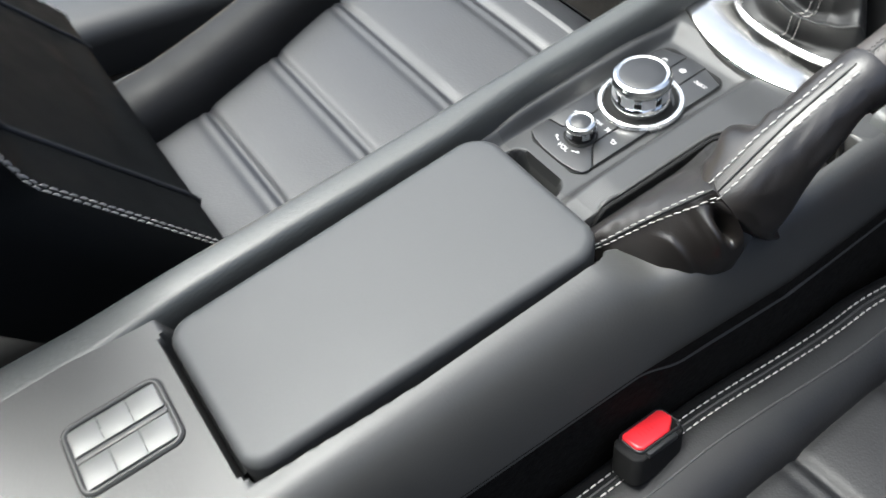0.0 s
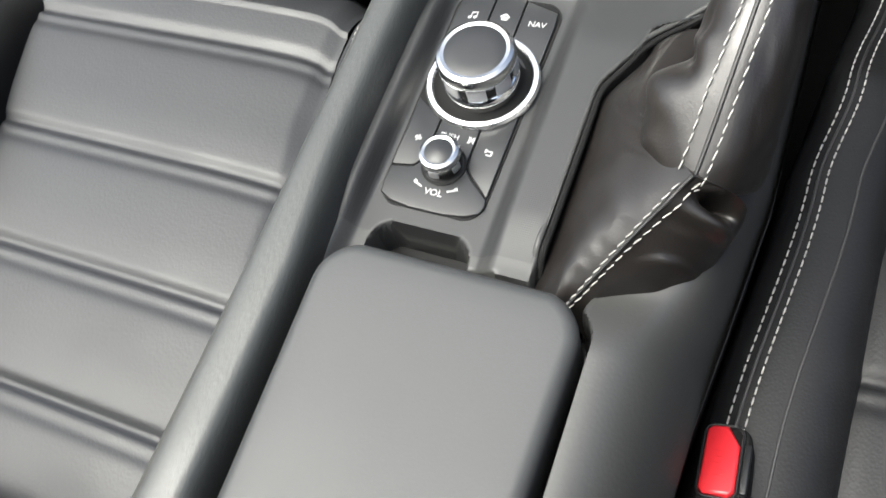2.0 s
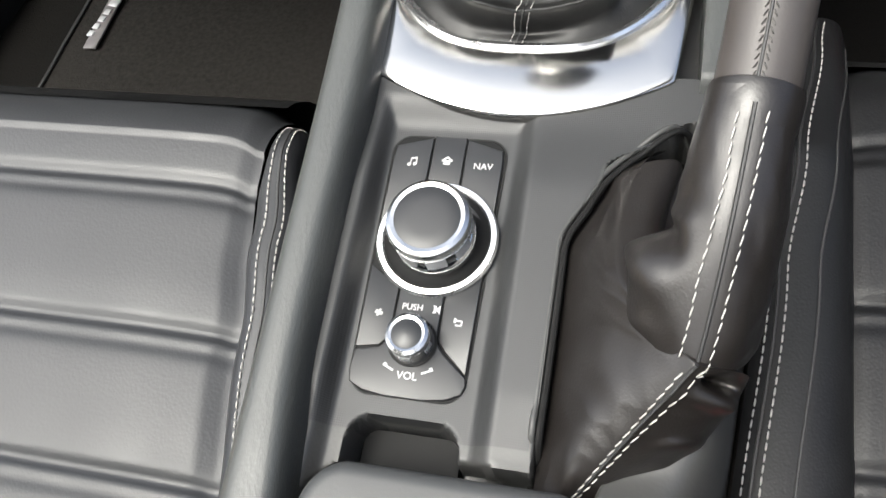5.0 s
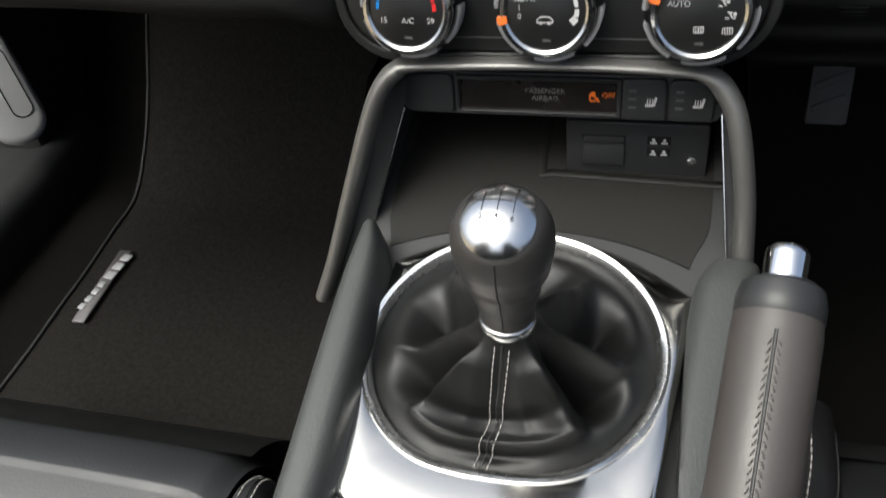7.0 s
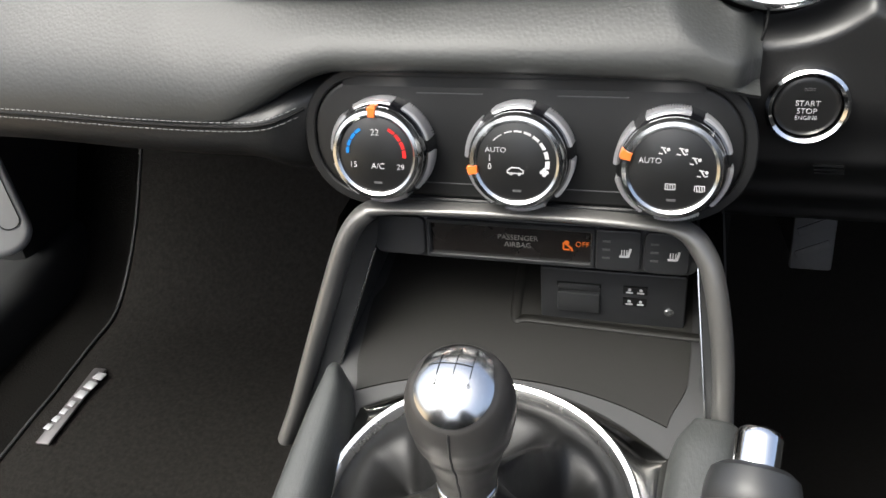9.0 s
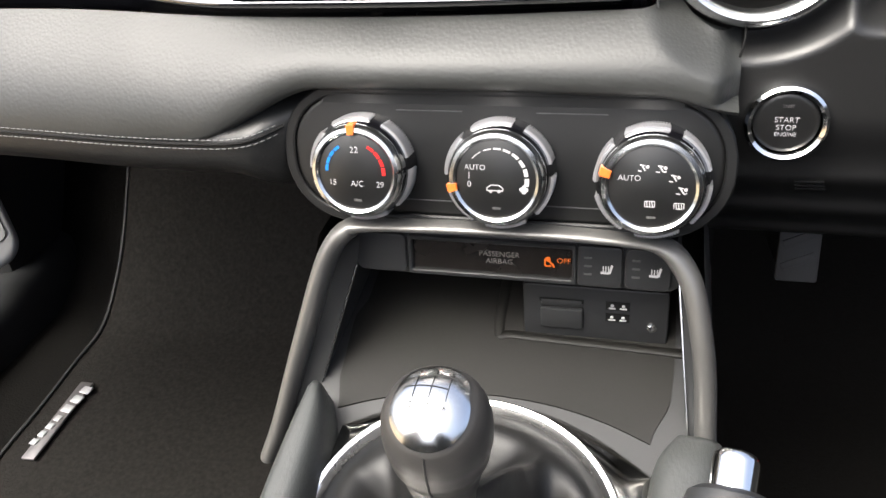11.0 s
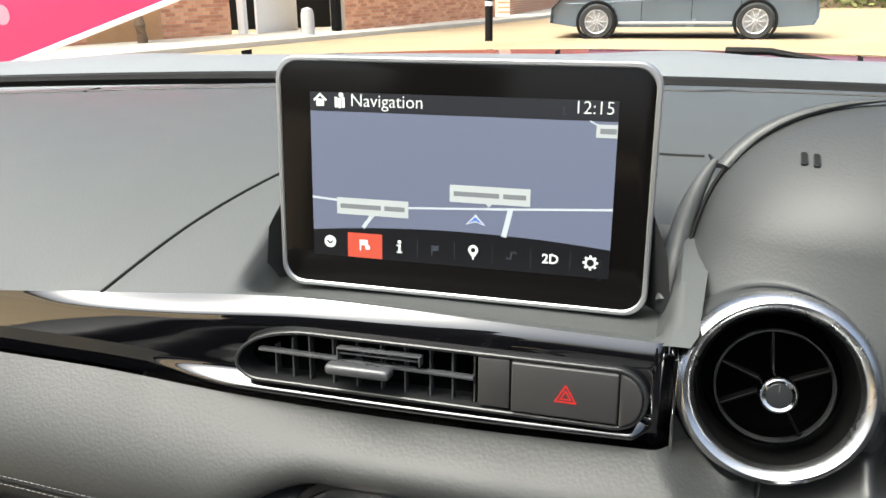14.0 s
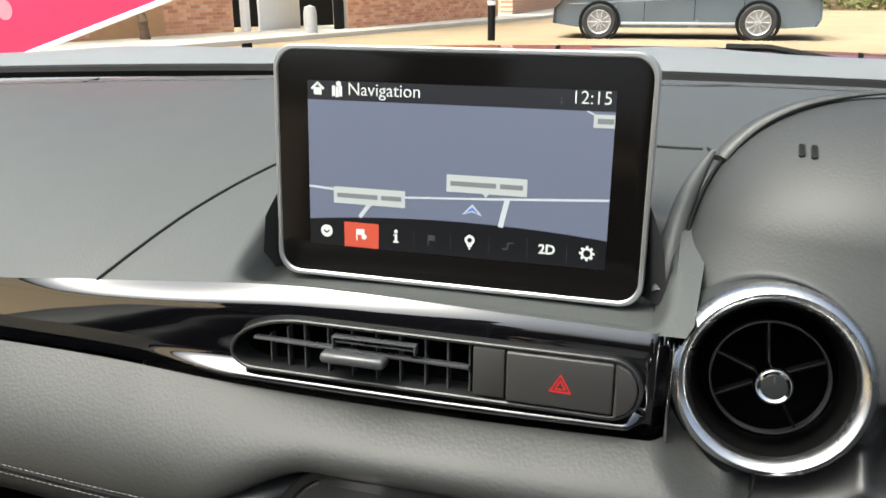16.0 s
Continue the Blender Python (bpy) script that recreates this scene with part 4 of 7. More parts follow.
def strip_point(a, b):
    """The lacquered trim: a lip under the air vent, a hollow face and a rounded upper edge."""
    x = lerp(-0.78, 0.0885, a)
    lo, hi = strip_low(x), strip_top(x)
    k = roll_depth(x)
    z = lerp(lo - 0.0022, hi + 0.0062 * (1 - k), b)
    d = lerp(spline(b, STRIP_PLAIN), spline(b, STRIP_SECTION), smooth(-0.185, -0.120, x) * (1 - smooth(0.072, 0.082, x)))
    y = strip_y(x) + (d if b < 0.8 else 0.0005 + (d - 0.0005) * k - 0.0060 * (b - 0.8) * (1 - smooth(0.10, 0.45, k)))
    y += 0.008 * smooth(0.080, 0.0885, x) ** 2
    return (x, y, z)


def top_edge(x):
    """Where the upper dash starts behind the trim, and where it ends under the windscreen."""
    k = roll_depth(x)
    return strip_y(x) + 0.0005 + 0.0115 * k - 0.0012 * (1 - smooth(0.10, 0.45, k)), strip_top(x) + 0.0062 * (1 - k) - 0.0005


def far_edge(x):
    return 0.760 - 0.28 * (x - 0.02) ** 2, 0.3560 - 0.03 * (x - 0.02) ** 2


def upper_point(a, b):
    x = lerp(-0.80, 0.50, a)
    y0, z0 = top_edge(min(x, 0.10))
    y1, z1 = far_edge(x)
    y = lerp(y0 + 0.075 * smooth(0.0965, 0.1025, x), y1, b)
    b = (y - y0) / (y1 - y0)
    bay = smooth(-0.1305, -0.1200, x) * (1 - smooth(0.0790, 0.0880, x))
    z = z0 + (z1 - z0) * (1 - (1 - b) ** 2.1)
    low = z0 - 0.0008 - 0.0095 * smooth(0.006, 0.024, y - y0) + 0.05 * max(0.0, y - y0 - 0.040)
    z = lerp(z, min(z, low), bay * (1 - smooth(0.492, 0.506, y)))
    return (x, y, z)


def build_dash():
    d = thing("dashboard", "grey-black soft-touch dashboard with stitched lower pad", "dashboard")
    part("lower_pad", surface(pad_point, 420, 40), VINYL_DASH, d, "grained soft pad", 60)
    # double seam along the passenger's side
    def seam(dz, lift=0.0008):
        out = []
        for k in range(160):
            x = lerp(-0.72, -0.092, k / 159)
            out.append((x, 0.3932 - lift + 0.06 * max(0.0, -x - 0.35) ** 2 + 0.020 * smooth(-0.112, -0.082, x) ** 1.5, seam_low(x) + dz))
        return out
    up = (0, -1, 0)
    part("seam", tube(seam(0.0024, 0.0002), 0.0010, 8, up=up), DARK, d)
    part("stitching", merge(stitches(seam(0.0050, 0.0004), 0.0036, 0.0028, 0.00026, up=up), stitches(seam(0.0, 0.0004), 0.0036, 0.0028, 0.00026, up=up)), GREY_THREAD, d, "two rows of grey stitching")
    # skirt under the seam and the dark underside
    def skirt(a, b):
        x = lerp(-0.78, -0.082, a)
        bow = 0.06 * max(0.0, -x - 0.35) ** 2 + 0.020 * smooth(-0.112, -0.082, x) ** 1.5
        z0, z1 = seam_low(x) - 0.0015, max(pad_low(x) + 0.002, seam_low(x) + 0.0060)
        if b < 0.35:                                # padded band with the seam, sloping back under the pod's recess
            k = b / 0.35
            back = 0.024 * smooth(0.0065, 0.026, z1 - z0)
            return (x, 0.3932 + bow + back * (1 - smooth(0.0, 0.75, k)) + 0.0004 * (1 - k), lerp(z1, z0, k))
        t = (b - 0.35) / 0.65 * math.pi / 2
        drop = interp(x, ((-0.5, 0.022), (-0.13, 0.026), (-0.084, 0.045)))
        return (x, 0.3932 + bow + 0.035 * (1 - math.cos(t)) + 0.25 * max(0.0, (b - 0.35) / 0.65 - 0.7), z0 - drop * math.sin(t))
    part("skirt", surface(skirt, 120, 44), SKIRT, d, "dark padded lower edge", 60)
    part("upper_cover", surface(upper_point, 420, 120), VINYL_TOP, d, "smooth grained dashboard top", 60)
    # joint of the middle panel
    j = curve_through([(-0.205, 0.0, 0), (-0.180, 0.055, 0), (-0.150, 0.105, 0), (-0.118, 0.148, 0), (-0.06, 0.160, 0), (0.02, 0.158, 0), (0.070, 0.1527, 0), (0.0950, 0.1525, 0)], 80)
    line = []
    for p in j:
        y0, _ = top_edge(p.x)
        y1, _ = far_edge(p.x)
        b = p.y / (y1 - y0)
        q = Vector(upper_point((p.x + 0.80) / 1.30, b))
        line.append(q)
    part("joint", tube(line, 0.0011, 6), DARK, d, "dark panel joint")
    # edge of the demister ledge
    ledge = [Vector(upper_point(k / 120, 0.905)) + Vector((0, 0, 0.0003)) for k in range(121)]
    part("ledge_edge", tube(ledge, 0.0011, 6), SKIRT, d, "fine edge of the demister ledge")
    part("joint", tube([Vector(upper_point(0.302, b)) + Vector((0, 0, 0.0004)) for b in (0.89, 0.92, 0.96)], 0.0009, 6), DARK, d)
    # lip under the windscreen
    def lip(a, b):
        x = lerp(-0.80, 0.50, a)
        y, z = far_edge(x)
        return (x, y + 0.42 * b, z - 0.030 * min(1, 8 * b))
    part("rear_lip", surface(lip, 60, 6), DARK, d)
    # backing below the pad, round the heater controls
    def backing(a, b):
        x = lerp(-0.070, 0.104, a)
        z = lerp(0.212, 0.136, b)
        return (x, 0.4105, z)
    part("centre_backing", shell(backing, 4, 4, (0, 0.02, 0)), PLASTIC, d)
    return d


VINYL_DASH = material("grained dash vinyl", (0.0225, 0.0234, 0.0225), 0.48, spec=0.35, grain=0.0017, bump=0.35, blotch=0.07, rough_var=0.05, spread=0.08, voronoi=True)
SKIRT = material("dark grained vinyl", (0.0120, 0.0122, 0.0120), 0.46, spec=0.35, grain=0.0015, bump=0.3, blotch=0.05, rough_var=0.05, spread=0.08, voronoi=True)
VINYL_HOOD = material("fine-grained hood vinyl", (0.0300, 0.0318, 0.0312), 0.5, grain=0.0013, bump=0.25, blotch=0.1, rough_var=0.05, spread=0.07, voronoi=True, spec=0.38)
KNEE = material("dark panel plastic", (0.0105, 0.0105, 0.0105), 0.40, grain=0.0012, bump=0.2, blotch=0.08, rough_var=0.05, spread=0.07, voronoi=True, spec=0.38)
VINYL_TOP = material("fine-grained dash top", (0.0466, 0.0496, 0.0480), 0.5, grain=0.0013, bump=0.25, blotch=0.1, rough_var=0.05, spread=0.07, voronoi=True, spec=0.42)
build_dash()


# housing outline: swept to a low point on the passenger's side, round to the driver
def vent_outline(grow):
    pts = []
    for k in range(14):                                       # right end
        a = radians(-90 + 180 * k / 13)
        pts.append((0.0648 + (0.0131 + grow) * math.cos(a), (0.0131 + grow) * math.sin(a)))
    for k in range(14):                                       # upper corner, long and swept
        a = radians(90 * k / 13)
        pts.append((-0.080 - (0.0400 + grow) * math.sin(a), -0.0060 + (0.0191 + grow) * math.cos(a)))
    for k in range(1, 9):                                     # lower corner, tight
        a = radians(90 * k / 8)
        pts.append((-0.1080 - (0.0120 + grow) * math.cos(a), -0.0060 - (0.0071 + grow) * math.sin(a)))
    return pts


def build_trim():
    t = thing("trim_strip", "piano-black lacquered trim strip across the dashboard", "trim")
    bm = surface(strip_point, 720, 72)
    hole = vent_outline(-0.0002)
    def inside(x, z):
        hit = False
        for (x0, z0), (x1, z1) in zip(hole, hole[1:] + hole[:1]):
            if (z0 > z) != (z1 > z) and x < x0 + (z - z0) / (z1 - z0) * (x1 - x0):
                hit = not hit
        return hit
    bmesh.ops.delete(bm, geom=[v for v in bm.verts if -0.125 < v.co.x < 0.082 and inside(v.co.x, v.co.z - 0.2594)], context="VERTS")
    part("strip", bm, PIANO, t, "", 60)
    part("end_rim", box(0.0895, 0.440, 0.256, 0.0016, 0.020, 0.045, 0.0007), CHROME, t, "thin bright end rim")
    return t


build_trim()


def build_centre_vent():
    v = thing("air_vent", "flat centre air vent with slats and red hazard switch", "air vent")
    at = facing(0, 0.4245, 0.2594, 3)
    part("frame", frame_slab(vent_outline(0.0014), vent_outline(-0.0005), -0.014, 0.0018, 0.0005, at=at), VENT, v, "thin dark frame")
    # near-black back, coloured as the shade deep in the vent
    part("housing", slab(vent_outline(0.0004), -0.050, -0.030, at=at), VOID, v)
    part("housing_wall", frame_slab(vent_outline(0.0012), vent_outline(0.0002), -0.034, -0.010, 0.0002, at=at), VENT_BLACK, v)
    for x in (-0.1010, -0.0915, -0.0825, -0.0700, -0.0575, -0.0450, -0.0330, -0.0205, -0.0095, 0.0010):
        tall = 0.0240 if x > -0.085 else 0.0240 - 0.55 * (-0.085 - x)
        part("slat", box(x, -0.0006 - (0.0240 - tall) * 0.35, -0.0060, 0.0009, tall, 0.0050, 0.0003, at=at), SLAT, v)
    part("bar", box(-0.0535, 0.0006, -0.0015, 0.1100, 0.0018, 0.0040, 0.0006, at=at @ pose(0, 0, 0, 0, 0, -0.9)), SLAT, v)
    part("tab", box(-0.0530, -0.0002, 0.0046, 0.0325, 0.0052, 0.0090, 0.0020, 3, at=at), SLAT, v, "sliding tab")
    part("tab_bracket", merge(box(-0.0440, 0.0089, 0.0010, 0.0420, 0.0008, 0.0050, 0.0003, at=at), box(-0.0645, 0.0060, 0.0010, 0.0008, 0.0064, 0.0050, 0.0003, at=at), box(-0.0235, 0.0068, 0.0010, 0.0008, 0.0048, 0.0050, 0.0003, at=at), box(-0.0440, 0.0064, 0.0004, 0.0410, 0.0006, 0.0040, 0.0002, at=at)), SLAT, v, "thin bracket round the tab")
    part("cover", box(0.0112, 0.0006, -0.0008, 0.0148, 0.0236, 0.005, 0.001, at=at), HAZARD, v)
    hz = part("hazard_switch", box(0.0431, 0.0004, 0.0000, 0.0472, 0.0236, 0.006, 0.0010, 3, at=at), HAZARD, v, "black hazard switch with a red triangle")
    cap = []
    for k in range(14):
        a = radians(-90 + 180 * k / 13)
        cap.append((0.0672 + 0.0098 * math.cos(a), 0.0120 * math.sin(a)))
    part("end_cover", slab(cap, -0.004, 0.0028, 0.001, at=at), HAZARD, v)
    for r, w in ((0.0052, 0.0007), (0.0026, 0.0006)):
        tri = [(r * math.cos(radians(90 + 120 * k)), r * math.sin(radians(90 + 120 * k))) for k in range(3)]
        bms = []
        for p, q in zip(tri, tri[1:] + tri[:1]):
            bms.append(box(0, 0, 0, math.dist(p, q) + w, w, 0.00016, at=at @ pose(0.0440 + (p[0] + q[0]) / 2, (p[1] + q[1]) / 2 - 0.0010, 0.0031) @ pose(0, 0, 0, 0, 0, math.degrees(math.atan2(q[1] - p[1], q[0] - p[0])))))
        part("triangle", merge(*bms), RED_LINE, hz, "red triangle outline")


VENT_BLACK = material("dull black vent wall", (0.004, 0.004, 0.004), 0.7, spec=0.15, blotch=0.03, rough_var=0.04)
HAZARD = material("warm grey switch plastic", (0.026, 0.0252, 0.0246), 0.44, grain=0.0006, bump=0.1, blotch=0.03, rough_var=0.04, spec=0.45)
SLAT = material("satin dark grey vent plastic", (0.045, 0.046, 0.048), 0.30, grain=0.0006, bump=0.1, blotch=0.03, rough_var=0.04)
build_centre_vent()


# ---- hood over the driver's instruments ----
def hood_face(z):
    return interp(z, ((0.04, 0.56), (0.085, 0.490), (0.120, 0.458), (0.150, 0.4380), (0.185, 0.4280), (0.225, 0.4280), (0.262, 0.4390), (0.32, 0.452), (0.40, 0.47)))


def hood_y(x, z):
    """Face and dome of the hood."""
    k = min(1.0, abs(0.205 - min(x, 0.205)) / 0.1165)
    q = max(0.0, (z - 0.262) / 0.112)
    rho = min(1.0, (k ** 3 + q ** 3) ** (1 / 3)) if z > 0.262 else min(1.0, k)
    deep = lerp(0.030, 0.078, smooth(0.262, 0.365, z)) * smooth(0.232, 0.262, z)
    # shaded hollow under the air vent and the instruments
    hollow = vent_moat(x, z)
    hollow += 0.030 * smooth(0.168, 0.184, x) * smooth(0.222, 0.232, z) * (1 - smooth(0.250, 0.262, z))
    return hood_face(z) + hollow + deep * (1 - math.sqrt(max(0.0, 1 - rho ** 3.0)))


def hood_point(a, b):
    """a: left to right, b: bottom to the crest."""
    x = lerp(0.0895, 0.46, a ** 1.3)
    k = min(1.0, abs(0.205 - min(x, 0.205)) / 0.1165)
    crest = 0.262 + 0.112 * (1 - k ** 3) ** (1 / 3)
    z = lerp(0.045, crest, 1 - (1 - b) ** 1.35)
    return (x, hood_y(x, z), z)


def build_hood():
    h = thing("instrument_hood", "rounded grey-black instrument hood beside the screen", "dashboard hood")
    bm = surface(hood_point, 200, 200)
    # round opening for the air vent
    gone = []
    for v in bm.verts:
        dx, dz = v.co.x - 0.1305, v.co.z - 0.2645
        r = math.hypot(dx, dz)
        if r < 0.034:
            gone.append(v)
        elif r < 0.0414:
            v.co.x, v.co.z = 0.1305 + dx * 0.0414 / r, 0.2645 + dz * 0.0414 / r
    bmesh.ops.delete(bm, geom=gone, context="VERTS")
    low = bm.copy()
    def in_panel(f):
        c = f.calc_center_median()
        return c.z < (0.226 if c.x < 0.128 else 0.240) and c.x > interp(c.z, ((0.16, 0.085), (0.180, 0.100), (0.193, 0.115), (0.203, 0.1225), (0.218, 0.127), (0.226, 0.1275)))
    bmesh.ops.delete(bm, geom=[f for f in bm.faces if in_panel(f)], context="FACES")
    bmesh.ops.delete(low, geom=[f for f in low.faces if not in_panel(f)], context="FACES")
    part("cover", bm, VINYL_HOOD, h, "", 80)
    part("switch_panel", low, KNEE, h, "dark grained panel round the start button", 80)
    def rim(z, grow, back=0.0):
        """A place on the hood's outline, moved outwards by grow."""
        q = (z - 0.262) / 0.112
        k = (1 - max(0.0, q) ** 3) ** (1 / 3)
        x = 0.205 - 0.1165 * k
        n = Vector((-(k ** 2) / 0.1165, 0, max(0.0, q) ** 2 / 0.112)).normalized()
        return Vector((x, hood_y(x + 0.0004, z) + back, z)) + n * grow
    heights = [0.2850 + 0.0575 * k / 40 for k in range(41)]
    part("gap", tube([rim(z, 0.0008, -0.0010) for z in heights], 0.0011, 8), DARK, h, "dark joint beside the middle panel")
    part("edge_roll", tube([rim(z, 0.0062, 0.0030) for z in heights], lambda s: 0.0056 * (1 - 0.7 * s ** 4), 14), VINYL_TOP, h, "soft rolled edge of the middle panel")
    part("gap", tube(curve_through([(0.0950, 0.5905, 0.3362), (0.0985, 0.5800, 0.3368), (0.1005, 0.5500, 0.3385), rim(0.3425, 0.0010)], 20), 0.0010, 8), DARK, h, "dark joint")
    # creased band where the hood meets the dashboard top
    crest = [rim(0.3425 + 0.0310 * math.sin(math.pi / 2 * k / 40), 0.0022, -0.0010) for k in range(41)]
    part("band", tube(crest, lambda s: 0.0010 + 0.0042 * math.sin(math.pi * min(1.0, 0.28 + 0.72 * s)) ** 0.9, 14, squash=0.55), RAIL, h, "creased vinyl band")
    part("gap", tube([p + Vector((0.0012, -0.0016, -0.0022)) for p in crest], 0.0006, 6), DARK, h)
    for k in (0, 1):
        x, z = 0.1375 + 0.0050 * k, 0.3535
        slope = (hood_y(x, z + 0.004) - hood_y(x, z - 0.004)) / 0.008
        at = facing(x, hood_y(x, z), z, math.degrees(math.atan(slope)))
        part("slot", slab(rrect(0, 0, 0.0022, 0.0075, 0.0008), -0.002, 0.0012, at=at), DARK, h, "small dark sensor slot")
        part("slot_rim", frame_slab(rrect(0, 0, 0.0030, 0.0084, 0.0011), rrect(0, 0, 0.0023, 0.0076, 0.0008), 0, 0.0013, 0.0003, at=at), PLASTIC, h)
    # seam between the pad and the driver's panel
    part("joint", tube(curve_through([(0.1275, 0.4335, 0.230), (0.1270, 0.4275, 0.218), (0.1225, 0.4255, 0.203), (0.1150, 0.4230, 0.193)], 20), 0.0006, 6, up=(0, -1, 0)), DARK, h)

    for k in range(3):
        x, z = 0.1655 + 0.0012 * k, 0.1440 - 0.0040 * k
        part("louvre", box(x, hood_y(x, z) - 0.0002, z, 0.014, 0.002, 0.0012, 0.0003), DARK, h)


build_hood()


VENT_DARK = material("deep satin black", (0.0024, 0.0024, 0.0024), 0.4, spec=0.12, blotch=0.03, rough_var=0.04)
VENT_RING = material("polished smoky silver", (0.5520, 0.5575, 0.5630), 0.26, 1.0, grain=0.0005, bump=0.02, blotch=0.03, rough_var=0.03)


def build_round_vent():
    v = thing("round_air_vent", "round air vent with satin silver ring and chrome knob", "air vent", facing(0.1305, 0.4410, 0.2650, 12, 2))
    part("outer_ring", lathe([(0.0405, -0.014), (0.0418, -0.006), (0.0420, -0.001), (0.0414, 0.0030), (0.0400, 0.0058), (0.0380, 0.0070), (0.0362, 0.0062), (0.0346, 0.0040), (0.0334, 0.0008)], 96), VENT_RING, v, "polished silver ring")
    part("inner_ring", lathe([(0.0335, 0.0010), (0.0324, -0.0010), (0.0312, -0.005), (0.0296, -0.016)], 72), VENT_DARK, v, "dark inner ring")
    def collar(profile, a0, a1):
        def at(a, b):
            r, z = profile[int(round(b * 3))]
            t = radians(lerp(a0, a1, a))
            return (r * math.cos(t), r * math.sin(t), z)
        return surface(at, 64, 3)
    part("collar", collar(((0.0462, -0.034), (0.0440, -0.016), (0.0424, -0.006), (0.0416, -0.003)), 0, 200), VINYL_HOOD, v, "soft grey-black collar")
    # lower half is black: the ring's shadow put into the collar's colour
    part("collar", collar(((0.0500, -0.026), (0.0480, -0.0150), (0.0440, -0.0100), (0.0416, -0.004)), 200, 360), DARK, v, "collar under the ring, coloured black as its shadow")
    # bowl coloured near-black for the shade inside the vent
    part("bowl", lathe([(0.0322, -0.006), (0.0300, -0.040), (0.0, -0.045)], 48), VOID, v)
    part("middle_ring", lathe([(0.0246, -0.008), (0.0249, -0.0030), (0.0244, -0.0024), (0.0240, -0.0030), (0.0240, -0.008)], 64), VENT, v)
    for a in (95, 158, 205, 22, 300):
        part("spoke", box(0.0150, 0, -0.0075, 0.0185, 0.0011, 0.007, 0.0003, at=pose(0, 0, 0, 0, 0, a)), VENT_DARK, v)
    part("knob", lathe([(0.0070, -0.006), (0.0076, -0.002), (0.0078, 0.006), (0.0080, 0.0090), (0.0076, 0.0116), (0.0066, 0.0128), (0.0054, 0.0124)], 48), CHROME, v, "chrome knob")
    part("knob_face", lathe([(0.0055, 0.0120), (0.0050, 0.0125), (0.0, 0.0127)], 40), BUTTON, v, "grey knob face")
    part("mark", box(0.0, 0.0030, 0.0128, 0.0005, 0.0028, 0.0002), GREY_PRINT, v)


build_round_vent()


# ---- heater controls ----
def dial(x, z, label, mark):
    d = thing("heater_dial", label, "heater dial", facing(x, 0.4050, z - 0.0040, 14) @ Matrix.Diagonal((0.89, 0.89, 1.05, 1)), "three heater dials")
    part("socket", lathe([(0.0345, -0.006), (0.0340, -0.0015), (0.0325, -0.0005), (0.0302, -0.002), (0.0300, -0.006)], 72), PLASTIC, d)
    part("barrel", lathe([(0.0294, -0.006), (0.0290, 0.0080), (0.0280, 0.0128), (0.0262, 0.0160)], 72), PIANO, d, "black barrel")
    for k in range(6):
        a0 = 98 - 60 * k
        bms = [arc_bar(0, 0, 0.0284, a0 - 23, a0 + 23, 0.0014, 0.0030, 0.0128, 12)]
        bms += [box(0.0293, 0, 0.0040 + 0.0020 * i, 0.0009, 0.0008, 0.0012, at=pose(0, 0, 0, 0, 0, a0 - 21 + 2.8 * j)) for j in range(16) for i in range(5)]
        tagged(part("grip_band", merge(*bms), KNURL, d), "knurled silver band", kind="stuff")
    part("rim", lathe([(0.0264, 0.0145), (0.0262, 0.0175), (0.0248, 0.0198), (0.0228, 0.0202), (0.0214, 0.0192), (0.0212, 0.0178)], 96), SATIN, d, "satin silver rim")
    part("face", lathe([(0.0214, 0.0184), (0.0205, 0.0188), (0.0, 0.0189)], 64), FACE, d, "black printed face")
    part("marker", merge(arc_bar(0, 0, 0.0238, mark - 5.0, mark + 5.0, 0.0050, 0.0180, 0.0206, 4), box(0.0262, 0, 0.0165, 0.0018, 0.0042, 0.0060, 0.0006, at=pose(0, 0, 0, 0, 0, mark))), ORANGE, d, "orange marker")
    part("lamp", box(0.0005, -0.0158, 0.01895, 0.0045, 0.0012, 0.0003), GREY_PRINT, d, "unlit indicator bar")
    return d


KNURL = material("knurled dull silver", (0.5400, 0.5400, 0.5490), 0.32, 0.9, blotch=0.02, rough_var=0.04)
FACE = material("dial face", (0.0060, 0.0060, 0.0060), 0.35, grain=0.0008, bump=0.05, blotch=0.02, rough_var=0.05)
Z = 0.0190


